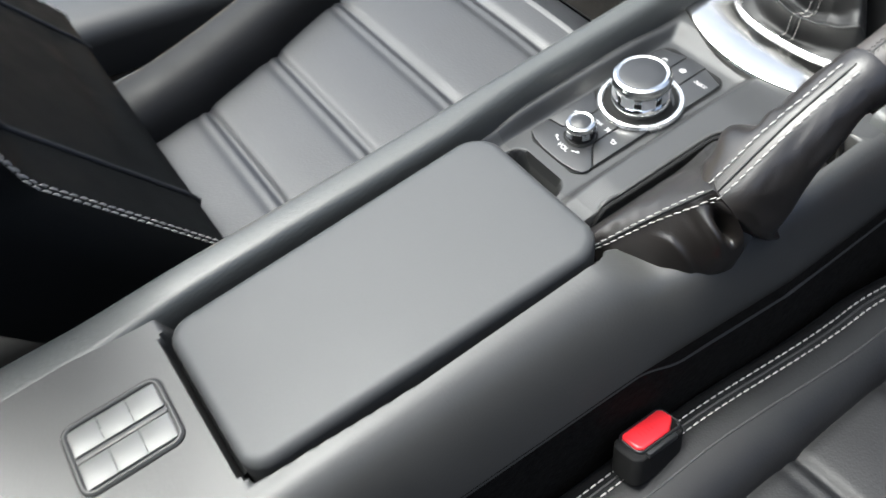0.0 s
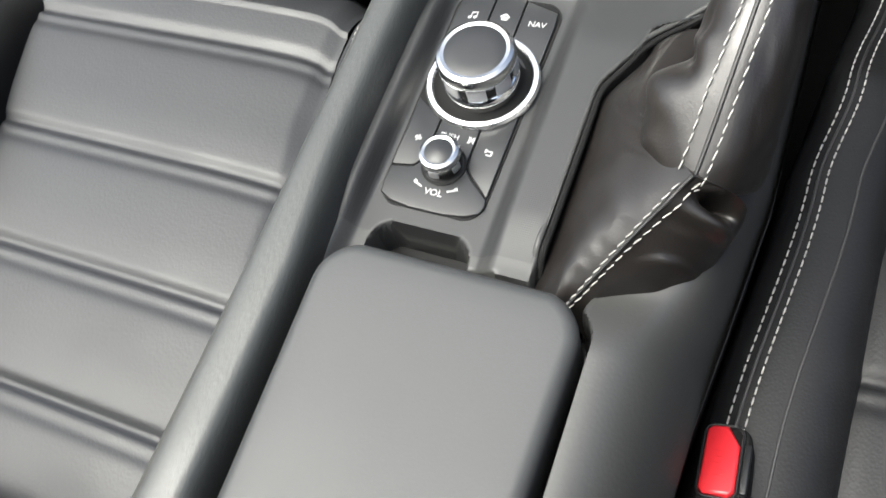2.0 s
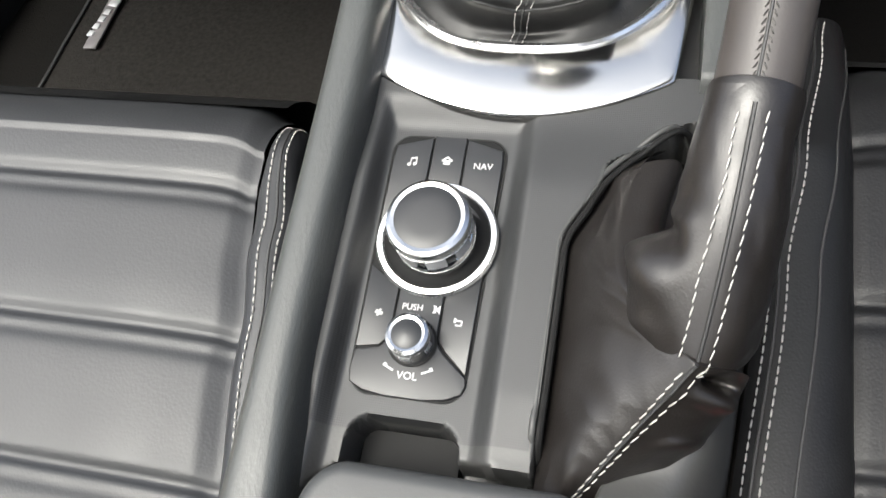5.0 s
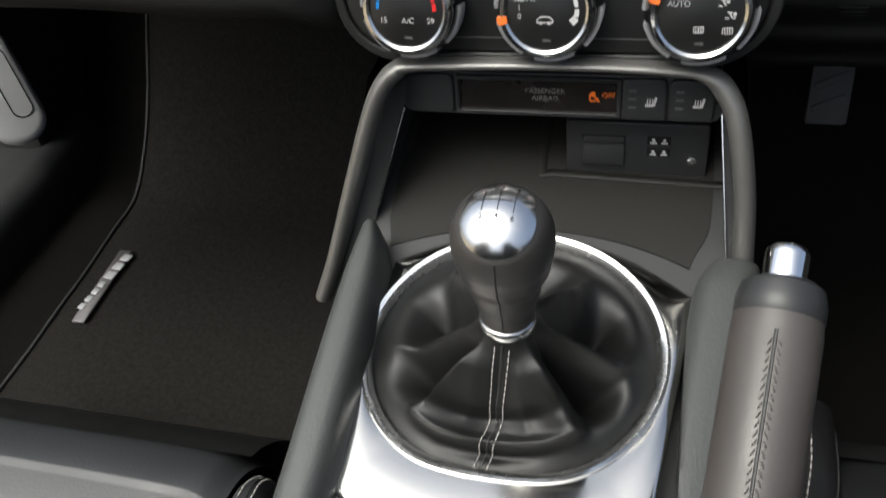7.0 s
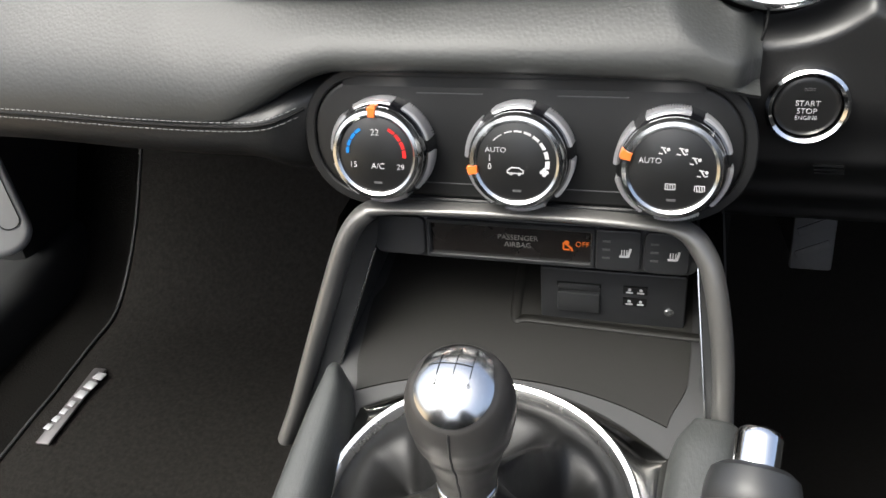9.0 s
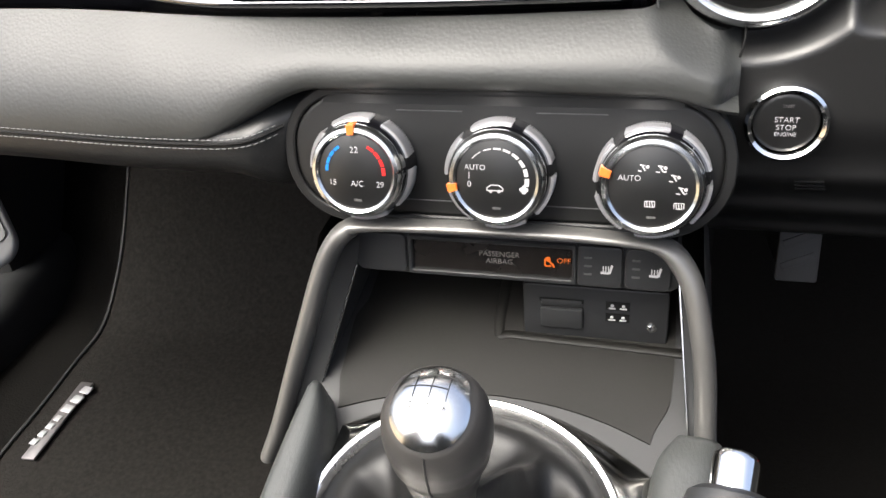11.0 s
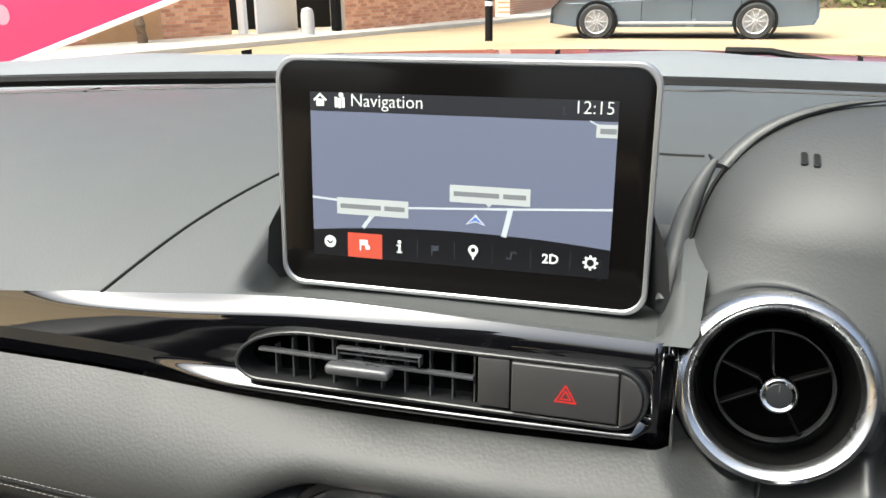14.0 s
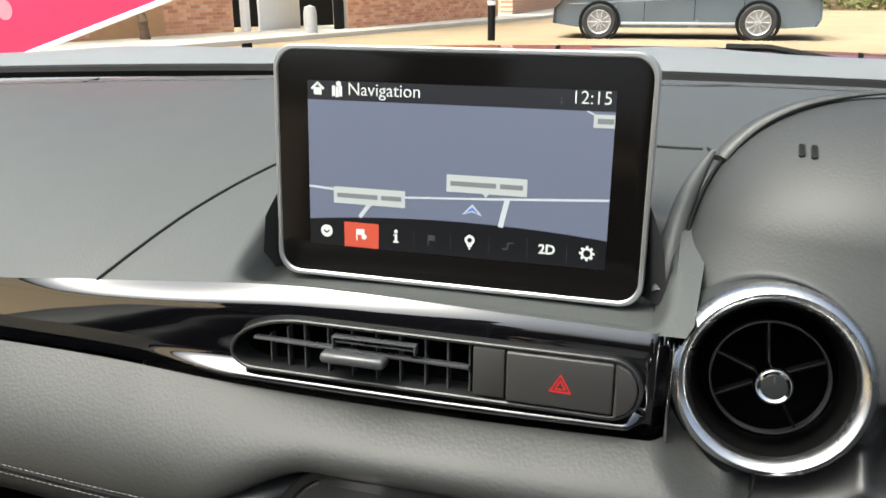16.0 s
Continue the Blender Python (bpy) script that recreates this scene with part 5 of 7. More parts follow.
def build_heater():
    p = thing("heater_unit", "black panel behind the three heater dials", "control panel")
    at = facing(0.018, 0.4050, 0.1685, 12)
    part("panel", slab(rrect(0, 0, 0.212, 0.062, 0.028, 10), -0.012, 0.0, 0.003, at=at), PANEL, p, "", 50)
    part("bezel", frame_slab(rrect(0, 0, 0.222, 0.072, 0.034, 10), rrect(0, 0, 0.211, 0.061, 0.0275, 10), -0.012, 0.0012, 0.0008, at=at), PANEL, p, "dark raised edge")
    for x in (-0.0335, 0.0355):
        for y in (0.0235, -0.0225):
            part("frame_line", box(x + 0.0005, y, 0.0002, 0.0330, 0.0005, 0.0006, at=at), SLAT, p, "thin line on the panel")
    a = dial(-0.0480, 0.1685, "temperature dial with a blue and red scale and silver rim", 92)
    for k in range(5):
        part("scale", arc_bar(0, 0, 0.0165, 178 - 15 * k - 0, 178 - 15 * k - 12.5, 0.0017, Z, Z + 0.0002, 4), BLUE_LINE, a, "blue scale") if k < 4 else None
    for k in range(4):
        part("scale", arc_bar(0, 0, 0.0165, 62 - 17 * k, 62 - 17 * k - 14.5, 0.0017 + 0.0004 * (k / 3), Z, Z + 0.0002, 4), RED_LINE, a, "red scale")
    lettering("print", "22", 0.0050, pose(0.0, 0.0125, Z), PRINT, a)
    lettering("print", "15", 0.0046, pose(-0.0135, -0.0060, Z), PRINT, a)
    lettering("print", "29", 0.0046, pose(0.0140, -0.0065, Z), PRINT, a)
    lettering("print", "A/C", 0.0047, pose(0.0008, -0.0064, Z), PRINT, a)
    b = dial(0.0215, 0.1680, "fan dial with a white scale and silver rim", 192)
    for k in range(7):
        part("scale", arc_bar(0, 0, 0.0166, 112 - 18 * k, 112 - 18 * k - 14, 0.0006 + 0.0003 * k, Z, Z + 0.0002, 4), PRINT, b, "white scale")
    part("scale", arc_bar(0, 0, 0.0166, 138, 118, 0.0005, Z, Z + 0.0002, 4), PRINT, b)
    lettering("print", "AUTO", 0.0041, pose(-0.0110, 0.0062, Z), PRINT, b)
    lettering("print", "0", 0.0046, pose(-0.0142, -0.0030, Z), PRINT, b)
    part("scale", box(-0.0142, 0.0020, Z + 0.0001, 0.0003, 0.0034, 0.0002), PRINT, b)
    icon("fan_print", [(0, 0.0013, 0.0011), (0, -0.0013, 0.0011), (0.0013, 0, 0.0011), (-0.0013, 0, 0.0011)], pose(0.0150, -0.0048, Z), b)
    icon("recirculation_print", [(0, 0, 0.0085, 0.0006), (-0.0042, 0.0008, 0.0006, 0.0018), (0.0042, 0.0008, 0.0006, 0.0018), (0, 0.0030, 0.0048, 0.0006), (-0.0032, 0.0022, 0.0024, 0.0006, 35), (0.0032, 0.0022, 0.0024, 0.0006, -35), (-0.0022, -0.0004, 0.0009), (0.0022, -0.0004, 0.0009)], pose(-0.0004, -0.0060, Z), b)
    c = dial(0.0920, 0.1675, "airflow dial with white symbols and silver rim", 163)
    lettering("print", "AUTO", 0.0041, pose(-0.0110, 0.0045, Z), PRINT, c)
    for x, y, arrows in ((-0.0045, 0.0098, 1), (0.0042, 0.0096, 2), (0.0108, 0.0050, 1), (0.0146, -0.0012, 2)):
        icon("airflow_print", [(-0.0004, 0.0016, 0.0026, 0.0006, -8), (0.0002, 0.0001, 0.0007, 0.0030, 32), (-0.0016, -0.0014, 0.0020, 0.0006, -8), (0.0020, 0.0008, 0.0009)] + ([(0.0019, -0.0012, 0.0016, 0.0006, 20)] if arrows == 2 else []), pose(x, y, Z), c)
    for x, y, w in ((-0.0004, -0.0086, 0.0056), (0.0138, -0.0090, 0.0056)):
        icon("demist_print", [(0, 0.0018, w, 0.0005), (0, -0.0018, w * (1 if x < 0.01 else 0.6), 0.0005), (-w / 2, 0, 0.0005, 0.0036), (w / 2, 0, 0.0005, 0.0036)] + [(-0.0015 + 0.0015 * k, -0.0004, 0.0005, 0.0036, 8) for k in range(3)], pose(x, y, Z) @ Matrix.Diagonal((0.85, 0.8, 1, 1)), c)


build_heater()


def build_start():
    s = thing("start_button", "round black engine start button in a chrome ring", "start button", facing(0.1490, 0.4262, 0.1822, 4) @ Matrix.Diagonal((0.87, 0.87, 1, 1)))
    part("ring", lathe([(0.0216, -0.004), (0.0214, 0.0010), (0.0208, 0.0034), (0.0192, 0.0044), (0.0174, 0.0034), (0.0168, -0.002)], 72), CHROME, s, "chrome ring")
    part("cap", lathe([(0.0166, -0.0010), (0.0164, 0.0010), (0.0157, 0.0016), (0.0135, 0.0020), (0.0, 0.0019)], 56), FACE, s, "black cap with white words")
    for k, (w, z) in enumerate((("START", 0.0024), ("STOP", -0.0026), ("ENGINE", -0.0070))):
        lettering("print", w, 0.0042 if k < 2 else 0.0031, pose(0, z * 0.85, 0.0025), PRINT, s)
    part("lamp", merge(*[box(-0.0022 + 0.0011 * j, 0.0092 + 0.0010 * i, 0.0025, 0.0007, 0.0005, 0.0002) for j in range(5) for i in range(2)]), GREY_PRINT, s, "small dotted lamp")


build_start()


# ---- storage cubby under the heater ----
def build_cubby():
    c = thing("cubby_frame", "padded arch framing the open storage cubby", "dashboard frame")
    # two legs and the bridge, one padded roll
    path = curve_through([(-0.1242, 0.3595, -0.0170), (-0.1135, 0.366, 0.0085), (-0.0973, 0.378, 0.0546), (-0.0800, 0.388, 0.1010), (-0.0715, 0.392, 0.1190), (-0.0620, 0.395, 0.1290), (-0.0480, 0.397, 0.1325), (0.0246, 0.397, 0.1345), (0.0800, 0.397, 0.1330), (0.0990, 0.396, 0.1300), (0.1095, 0.392, 0.1205), (0.1161, 0.386, 0.1049), (0.1227, 0.376, 0.0707), (0.1262, 0.364, 0.0300), (0.1310, 0.352, -0.0300)], 150)
    rings = []
    for i, p in enumerate(path):
        t = (path[min(i + 1, 150)] - path[max(i - 1, 0)]).normalized()
        out = Vector((0, -1, 0.25)).normalized()
        side = t.cross(out).normalized()
        f = 0.0055 - 0.0021 * smooth(0.34, 0.46, i / 150) * (1 - smooth(0.60, 0.70, i / 150))
        rings.append([p + side * (f * math.copysign(abs(math.cos(a)) ** 1.0, math.cos(a))) + out * (0.0095 * math.copysign(abs(math.sin(a)) ** 1.0, math.sin(a))) for a in [2 * math.pi * k / 20 for k in range(20)]])
    part("arch", loft(rings), ARCH, c, "smooth satin grey arch", 70)
    # dark inner faces that run back from the arch to the cubby's bright edge strips
    for side in (-1, 1):
        def strip_at(z):
            return Vector((-0.0980 + 0.336 * z, 0.3597 + 0.410 * z, z)) if side < 0 else Vector((0.1224 - 0.136 * z, 0.3490 + 0.545 * z, z))
        leg = [p for p in (path[:75] if side < 0 else path[:75:-1]) if p.z < 0.118]
        zs = [p.z for p in leg]
        part("inner_face", surface(lambda a, b: leg[int(round(a * (len(leg) - 1)))].lerp(strip_at(zs[int(round(a * (len(leg) - 1)))]), b), len(leg) - 1, 6), PLASTIC, c, "dark inner face of the arch", 60)
        part("edge_strip", tube([strip_at(0.030 + 0.072 * k / 20) + Vector((side * -0.0004, -0.0008, 0)) for k in range(21)], 0.0006, 6, up=(0, -1, 0)), SATIN, c, "thin silver edge strip")
    # outer flanks that run down beside the tunnel
    part("flank", surface(lambda a, b: (-0.121 + 0.042 * a ** 1.2, 0.374 + 0.02 * a + 0.22 * b, -0.05 + 0.175 * a), 20, 10), CARPET, c)
    part("flank", surface(lambda a, b: (0.138 - 0.020 * a ** 1.2, 0.360 + 0.03 * a + 0.22 * b, -0.05 + 0.175 * a), 20, 10), PLASTIC, c)

    t = thing("storage_cubby", "open black storage cubby with a dark rubber mat", "storage cubby")
    part("floor", surface(lambda a, b: (lerp(-0.0985 + 0.336 * (0.0175 + 0.0665 * b), 0.1228 - 0.136 * (0.0175 + 0.0665 * b), a), lerp(0.318, 0.520, b), 0.0175 + 0.0665 * b), 40, 20), PLASTIC, t, "black plastic floor")
    def on_floor(x, y):
        return (x, y, 0.0175 + 0.0665 * (y - 0.318) / 0.202 + 0.0010)
    ledge = curve_through([on_floor(0.0100, 0.4500), on_floor(0.0110, 0.4155), on_floor(0.0200, 0.4140), on_floor(0.0600, 0.4130), on_floor(0.1010, 0.4120), on_floor(0.1180, 0.4116)], 60)
    part("floor_rim", tube(ledge, 0.0032, 10, squash=0.4), RUBBER, t, "raised edge of the mat")
    def mat_point(a, b):
        x = lerp(-0.0715, 0.0990, a)
        y = lerp(0.3765 - 2.35 * (x - 0.0145) ** 2, 0.505, b)
        x += (a * interp(y, ((0.359, 0.0), (0.386, 0.0092), (0.404, 0.0100), (0.51, 0.0080)))
              - (1 - a) * interp(y, ((0.359, 0.0), (0.38, 0.0045), (0.416, 0.0062), (0.43, 0.0010), (0.51, -0.006))))
        return on_floor(x, y)
    part("rubber_mat", shell(mat_point, 40, 30, (0, 0, -0.0012)), RUBBER, t, "dark rubber mat")
    part("wall", surface(lambda a, b: (-0.0980 + 0.336 * lerp(0.0, 0.125, b), lerp(0.3597 + 0.410 * lerp(0.0, 0.125, b), 0.520, a), lerp(0.0, 0.125, b)), 14, 10), PLASTIC, t)
    part("wall", surface(lambda a, b: (0.1224 - 0.136 * lerp(0.0, 0.125, b), lerp(0.3490 + 0.545 * lerp(0.0, 0.125, b), 0.520, a), lerp(0.0, 0.125, b)), 14, 10), PLASTIC, t)
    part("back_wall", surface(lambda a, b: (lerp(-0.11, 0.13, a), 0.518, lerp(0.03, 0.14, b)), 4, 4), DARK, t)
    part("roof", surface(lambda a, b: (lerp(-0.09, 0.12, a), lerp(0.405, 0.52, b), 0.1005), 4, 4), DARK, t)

    # strip with the airbag display and the seat heater switches
    s = thing("switch_strip", "black switch strip with airbag display and two seat heater switches", "switch strip", facing(0.0220, 0.4050, 0.1090, 11))
    part("body", slab(rrect(0, 0, 0.1740, 0.0250, 0.007), -0.016, -0.0015, 0.001), PLASTIC, s)
    part("blank_cover", slab(rrect(-0.0710, 0.0003, 0.0285, 0.0222, 0.004), -0.004, 0.0012, 0.0008), BUTTON, s)
    part("display_frame", frame_slab(rrect(-0.0105, 0.0, 0.0905, 0.0225, 0.0016), rrect(-0.0105, 0.0, 0.0860, 0.0175, 0.0010), -0.010, 0.0012, 0.0005), BUTTON, s)
    part("display", box(-0.0105, 0.0, -0.0022, 0.0862, 0.0176, 0.002), SMOKED, s, "smoked dark display")
    for k in (0, 1):
        sw = part("heater_switch", slab(rrect(0.0465 + 0.0240 * k, 0.0, 0.0228, 0.0226, 0.0022 if k == 0 else 0.004), -0.004, 0.0014, 0.0008), BUTTON, s, "seat heater switch with white sign")
        icon("seat_print", [(-0.0012, -0.0014, 0.0044, 0.0012), (0.0016, 0.0008, 0.0012, 0.0048, -14), (-0.0022, 0.0008, 0.0005, 0.0030), (-0.0009, 0.0008, 0.0005, 0.0030), (0.0004, 0.0008, 0.0005, 0.0030)], pose(0.0505 + 0.0240 * k, -0.0014, 0.0015), sw)
        for j in range(3):
            part("lamp", box(0.0405 + 0.0240 * k, 0.0050 - 0.0046 * j, 0.00145, 0.0040, 0.0011, 0.0002), GREY_PRINT, sw)
    lettering("print", "PASSENGER", 0.0042, pose(-0.0060, 0.0024, -0.0010), GREY_TEXT, s)
    lettering("print", "AIRBAG", 0.0042, pose(-0.0060, -0.0017, -0.0010), GREY_TEXT, s)
    lettering("print", "OFF", 0.0042, pose(0.0280, 0.0010, -0.0010), AMBER, s)
    icon("airbag_print", [(-0.0010, 0.0016, 0.0014), (0.0004, -0.0004, 0.0040, 0.0010, -45), (-0.0010, -0.0022, 0.0032, 0.0008), (0.0018, -0.0018, 0.0008, 0.0024, 20), (-0.0026, 0.0, 0.0008, 0.0036)], pose(0.0208, 0.0, -0.0010), s, AMBER)

    # socket panel
    u = thing("socket_panel", "black panel with covered slot, USB sockets and audio jack", "socket panel", facing(0.0650, 0.4170, 0.0675, 2))
    part("plate", slab(rrect(0, 0, 0.0790, 0.0350, 0.002), -0.10, 0.0, 0.001), BUTTON, u)
    part("slot_cover", merge(box(-0.0180, -0.0030, 0.0010, 0.0235, 0.0130, 0.004, 0.001), box(-0.0180, 0.0066, 0.0002, 0.0225, 0.0040, 0.002, 0.0006)), PLASTIC, u, "hinged slot cover")
    part("slot_gap", box(-0.0180, 0.0080, 0.0006, 0.0245, 0.0022, 0.0006), DARK, u)
    for k in (0, 1):
        j = part("usb_socket", box(0.0125, 0.0070 - 0.0078 * k, 0.0006, 0.0128, 0.0050, 0.0006), DARK, u, "dark USB socket with bright contacts")
        for i in (-1, 1):
            part("contact", merge(box(0.0125 + i * 0.0030, 0.0056 - 0.0078 * k, 0.0010, 0.0036, 0.0009, 0.0004), lathe([(0.0010, 0.0008), (0.0008, 0.0013), (0.0, 0.0014)], 12, pose(0.0125 + i * 0.0030, 0.0074 - 0.0078 * k, 0))), PRINT, j)
    part("audio_jack", lathe([(0.0026, 0.0), (0.0026, 0.0010), (0.0014, 0.0012), (0.0012, -0.004)], 24, pose(0.0310, -0.0060, 0)), CHROME, u, "small metal audio jack")


SMOKED = material("smoked display", (0.0072, 0.0060, 0.0054), 0.25, blotch=0.02, rough_var=0.05)
GREY_TEXT = material("grey display text", (0.1200, 0.1140, 0.1080), 0.6, blotch=0.01, spread=0.05)
build_cubby()


# ---- display on the dashboard ----
def build_screen():
    s = thing("display_screen", "free-standing navigation display in a silver-edged frame, switched on", "screen", facing(-0.0218, 0.4776, 0.3382, 3.5, 1.1) @ pose(0, 0, 0, 0, 0, -0.5))
    W2, H2 = 0.1912, 0.1197
    part("back", slab(rrect(0, 0, W2 - 0.001, H2 - 0.001, 0.0105, 8), -0.014, -0.0035, at=None), PLASTIC, s)
    part("rim", frame_slab(rrect(0, 0, W2, H2, 0.0115, 8), rrect(0, 0, W2 - 0.0052, H2 - 0.0052, 0.0098, 8), -0.0125, 0.0012, 0.0006), SCREEN_RIM, s, "silver rim")
    part("glass", slab(rrect(0, 0, W2 - 0.0050, H2 - 0.0050, 0.0098, 8), -0.004, 0.0003, 0.0003), FRAME_GLASS, s, "glossy black frame")
    z = 0.0005
    aw, ah = 0.1538, 0.0846
    oy = 0.0
    scr = thing_part(s, "picture", "lit map picture")
    def rect(name, x0, y0, x1, y1, lay, mat, lab=""):
        return part(name, box((x0 + x1) / 2, (y0 + y1) / 2, z + lay, x1 - x0, y1 - y0, 0.00008), mat, scr, lab)
    L, R, T, B = -aw / 2, aw / 2, oy + ah / 2, oy - ah / 2
    rect("map", L, B + 0.012, R, 0.0328, 0.0, SCREEN_MAP, "blue-grey map")
    rect("title_bar", L, 0.0328, R, T, 0.0, SCREEN_DARK)
    # menu with a curved upper edge
    top = [(lerp(L, R, k / 20), -0.0290 + 0.0045 * (1 - (abs(k / 20 - 0.53) / 0.53) ** 2)) for k in range(21)]
    part("menu_bar", slab([(R, B)] + top[::-1] + [(L, B)], z + 0.0001, z + 0.00022), SCREEN_BLACK, scr)
    lettering("print", "Navigation", 0.0089, pose(-0.0359, 0.0383, z + 0.0002), SCREEN_WHITE, scr, bold=0.00005)
    lettering("print", "12:15", 0.0086, pose(0.0658, 0.0386, z + 0.0002), SCREEN_WHITE, scr)
    icon("home_print", [(0, -0.0010, 0.0042, 0.0036), (-0.0016, 0.0016, 0.0048, 0.0011, 42), (0.0016, 0.0016, 0.0048, 0.0011, -42)], pose(-0.0713, 0.0381, z + 0.0002), scr, SCREEN_WHITE)
    icon("map_print", [(-0.0019, -0.0006, 0.0016, 0.0052), (0, -0.0010, 0.0016, 0.0052), (0.0019, -0.0006, 0.0016, 0.0052), (0.0008, 0.0030, 0.0013)], pose(-0.0607, 0.0380, z + 0.0002), scr, SCREEN_WHITE)
    rect("title_line", -0.0662, 0.0355, -0.0660, 0.0405, 0.0002, SCREEN_DIM)
    def road(name, p, q, w):
        return part(name, box(0, 0, 0, math.dist(p, q), w, 0.0001, at=pose((p[0] + q[0]) / 2, (p[1] + q[1]) / 2, z + 0.0002, 0, 0, math.degrees(math.atan2(q[1] - p[1], q[0] - p[0])))), SCREEN_ROAD, scr)
    road("road_line", (L, -0.0116), (-0.0315, -0.0146), 0.0011)
    road("road_line", (-0.0315, -0.0146), (0.0178, -0.0120), 0.0010)
    road("road_line", (0.0178, -0.0120), (R, -0.0084), 0.0011)
    road("road_line", (-0.0436, -0.0190), (-0.0490, -0.0262), 0.0020)
    road("road_line", (0.0282, -0.0110), (0.0250, -0.0255), 0.0026)
    road("road_line", (0.0640, 0.0328), (0.0700, 0.0300), 0.0007)
    for x, y, w in ((-0.0438, -0.0153, 0.0388), (0.0174, -0.0052, 0.0404)):
        rect("road_label", x - w / 2, y - 0.0043, x + w / 2, y + 0.0043, 0.0003, SCREEN_LABEL, "pale label with an unreadable name")
        first = 0.62
        for a0, a1 in ((0.05, first), (first + 0.05, 0.95)):
            rect("bar", x - w / 2 + a0 * w, y - 0.0012, x - w / 2 + a1 * w, y + 0.0012, 0.00042, SCREEN_GREY)
        part("label_pointer", slab([(x + 0.0015, y - 0.0042), (x - 0.0002, y - 0.0062), (x - 0.0018, y - 0.0042)], z + 0.0003, z + 0.0004), SCREEN_LABEL, scr)
    rect("road_label", 0.0672, 0.0253, R, 0.0314, 0.0003, SCREEN_LABEL)
    rect("bar", 0.0690, 0.0271, R - 0.0004, 0.0296, 0.00042, SCREEN_GREY)
    part("position_arrow", slab([(0.0106, -0.0150), (0.0055, -0.0206), (0.0106, -0.0190), (0.0157, -0.0206)], z + 0.0003, z + 0.0004), SCREEN_ROAD, scr, "pale edge of the arrow")
    part("position_arrow", slab([(0.0106, -0.0163), (0.0070, -0.0198), (0.0106, -0.0182), (0.0142, -0.0198)], z + 0.0004, z + 0.0005), SCREEN_BLUE, scr, "blue arrow")
    rect("menu_key", -0.0575, -0.0422, -0.0386, -0.0292, 0.0003, SCREEN_RED, "highlighted red key")
    my = -0.0348
    icon("menu_print", [(0, 0, 0.0033)], pose(-0.0674, my, z + 0.0004), scr, SCREEN_WHITE)
    icon("menu_print", [(-0.0008, 0.0, 0.0022, 0.0007, -45), (0.0008, 0.0, 0.0022, 0.0007, 45)], pose(-0.0674, my - 0.0002, z + 0.0006), scr, SCREEN_BLACK)
    icon("menu_print", [(-0.0022, -0.0006, 0.0007, 0.0058), (0.0, 0.0008, 0.0040, 0.0030), (0.0018, -0.0016, 0.0014)], pose(-0.0483, my, z + 0.0006), scr, SCREEN_WHITE)
    icon("menu_print", [(0.0, 0.0026, 0.0010), (0.0, -0.0008, 0.0013, 0.0040), (0.0, -0.0028, 0.0030, 0.0008), (-0.0008, 0.0008, 0.0014, 0.0007)], pose(-0.0291, my, z + 0.0004), scr, SCREEN_WHITE)
    icon("menu_print", [(-0.0018, -0.0004, 0.0006, 0.0054), (0.0, 0.0008, 0.0036, 0.0028)], pose(-0.0100, my, z + 0.0004), scr, SCREEN_DIM)
    icon("menu_print", [(0, 0.0012, 0.0026), (0, -0.0014, 0.0022, 0.0022, 45), (0, -0.0030, 0.0008, 0.0014)], pose(0.0098, my + 0.0004, z + 0.0004), scr, SCREEN_WHITE)
    icon("menu_print", [(0, 0.0012, 0.0012)], pose(0.0098, my + 0.0004, z + 0.0006), scr, SCREEN_BLACK)
    icon("menu_print", [(-0.0012, -0.0014, 0.0026, 0.0008), (0.0, 0.0002, 0.0008, 0.0032), (0.0014, 0.0018, 0.0026, 0.0008)], pose(0.0291, my, z + 0.0004), scr, SCREEN_DIM)
    lettering("print", "2D", 0.0066, pose(0.0485, my, z + 0.0004), SCREEN_WHITE, scr, bold=0.00022)
    icon("menu_print", [(0, 0, 0.0028)] + [(0.0030 * math.cos(radians(45 * k)), 0.0030 * math.sin(radians(45 * k)), 0.0014, 0.0012, 45 * k) for k in range(8)], pose(0.0679, my, z + 0.0004), scr, SCREEN_WHITE)
    icon("menu_print", [(0, 0, 0.0018)], pose(0.0679, my, z + 0.0006), scr, SCREEN_BLACK)
    for x in (-0.0195, 0.0, 0.0195, 0.0388, 0.0582):
        rect("menu_line", x - 0.0001, -0.0400, x + 0.0001, -0.0300, 0.0003, SCREEN_DIM)
    icon("link_print", [(0, 0, 0.0004, 0.0040), (0.0006, 0.0010, 0.0018, 0.0004, 45), (0.0006, -0.0010, 0.0018, 0.0004, -45)], pose(0.0516, 0.0370, z + 0.0002), scr, SCREEN_DIM)

    m = thing("screen_mount", "dark moulded mount in which the display stands", "screen mount")
    for sx, x0 in ((-1, -0.1235), (1, 0.0815)):
        part("cheek", surface(lambda a, b: (x0 - sx * 0.022 * b + sx * 0.004 * (1 - a), 0.4705 + 0.028 * b, lerp(0.2795, 0.3400 - 0.030 * (1 - b) ** 2, a)), 16, 12), PLASTIC, m, "dark side cheek", 60)
    part("foot", box(-0.021, 0.484, 0.292, 0.150, 0.016, 0.030, 0.003), DARK, m)


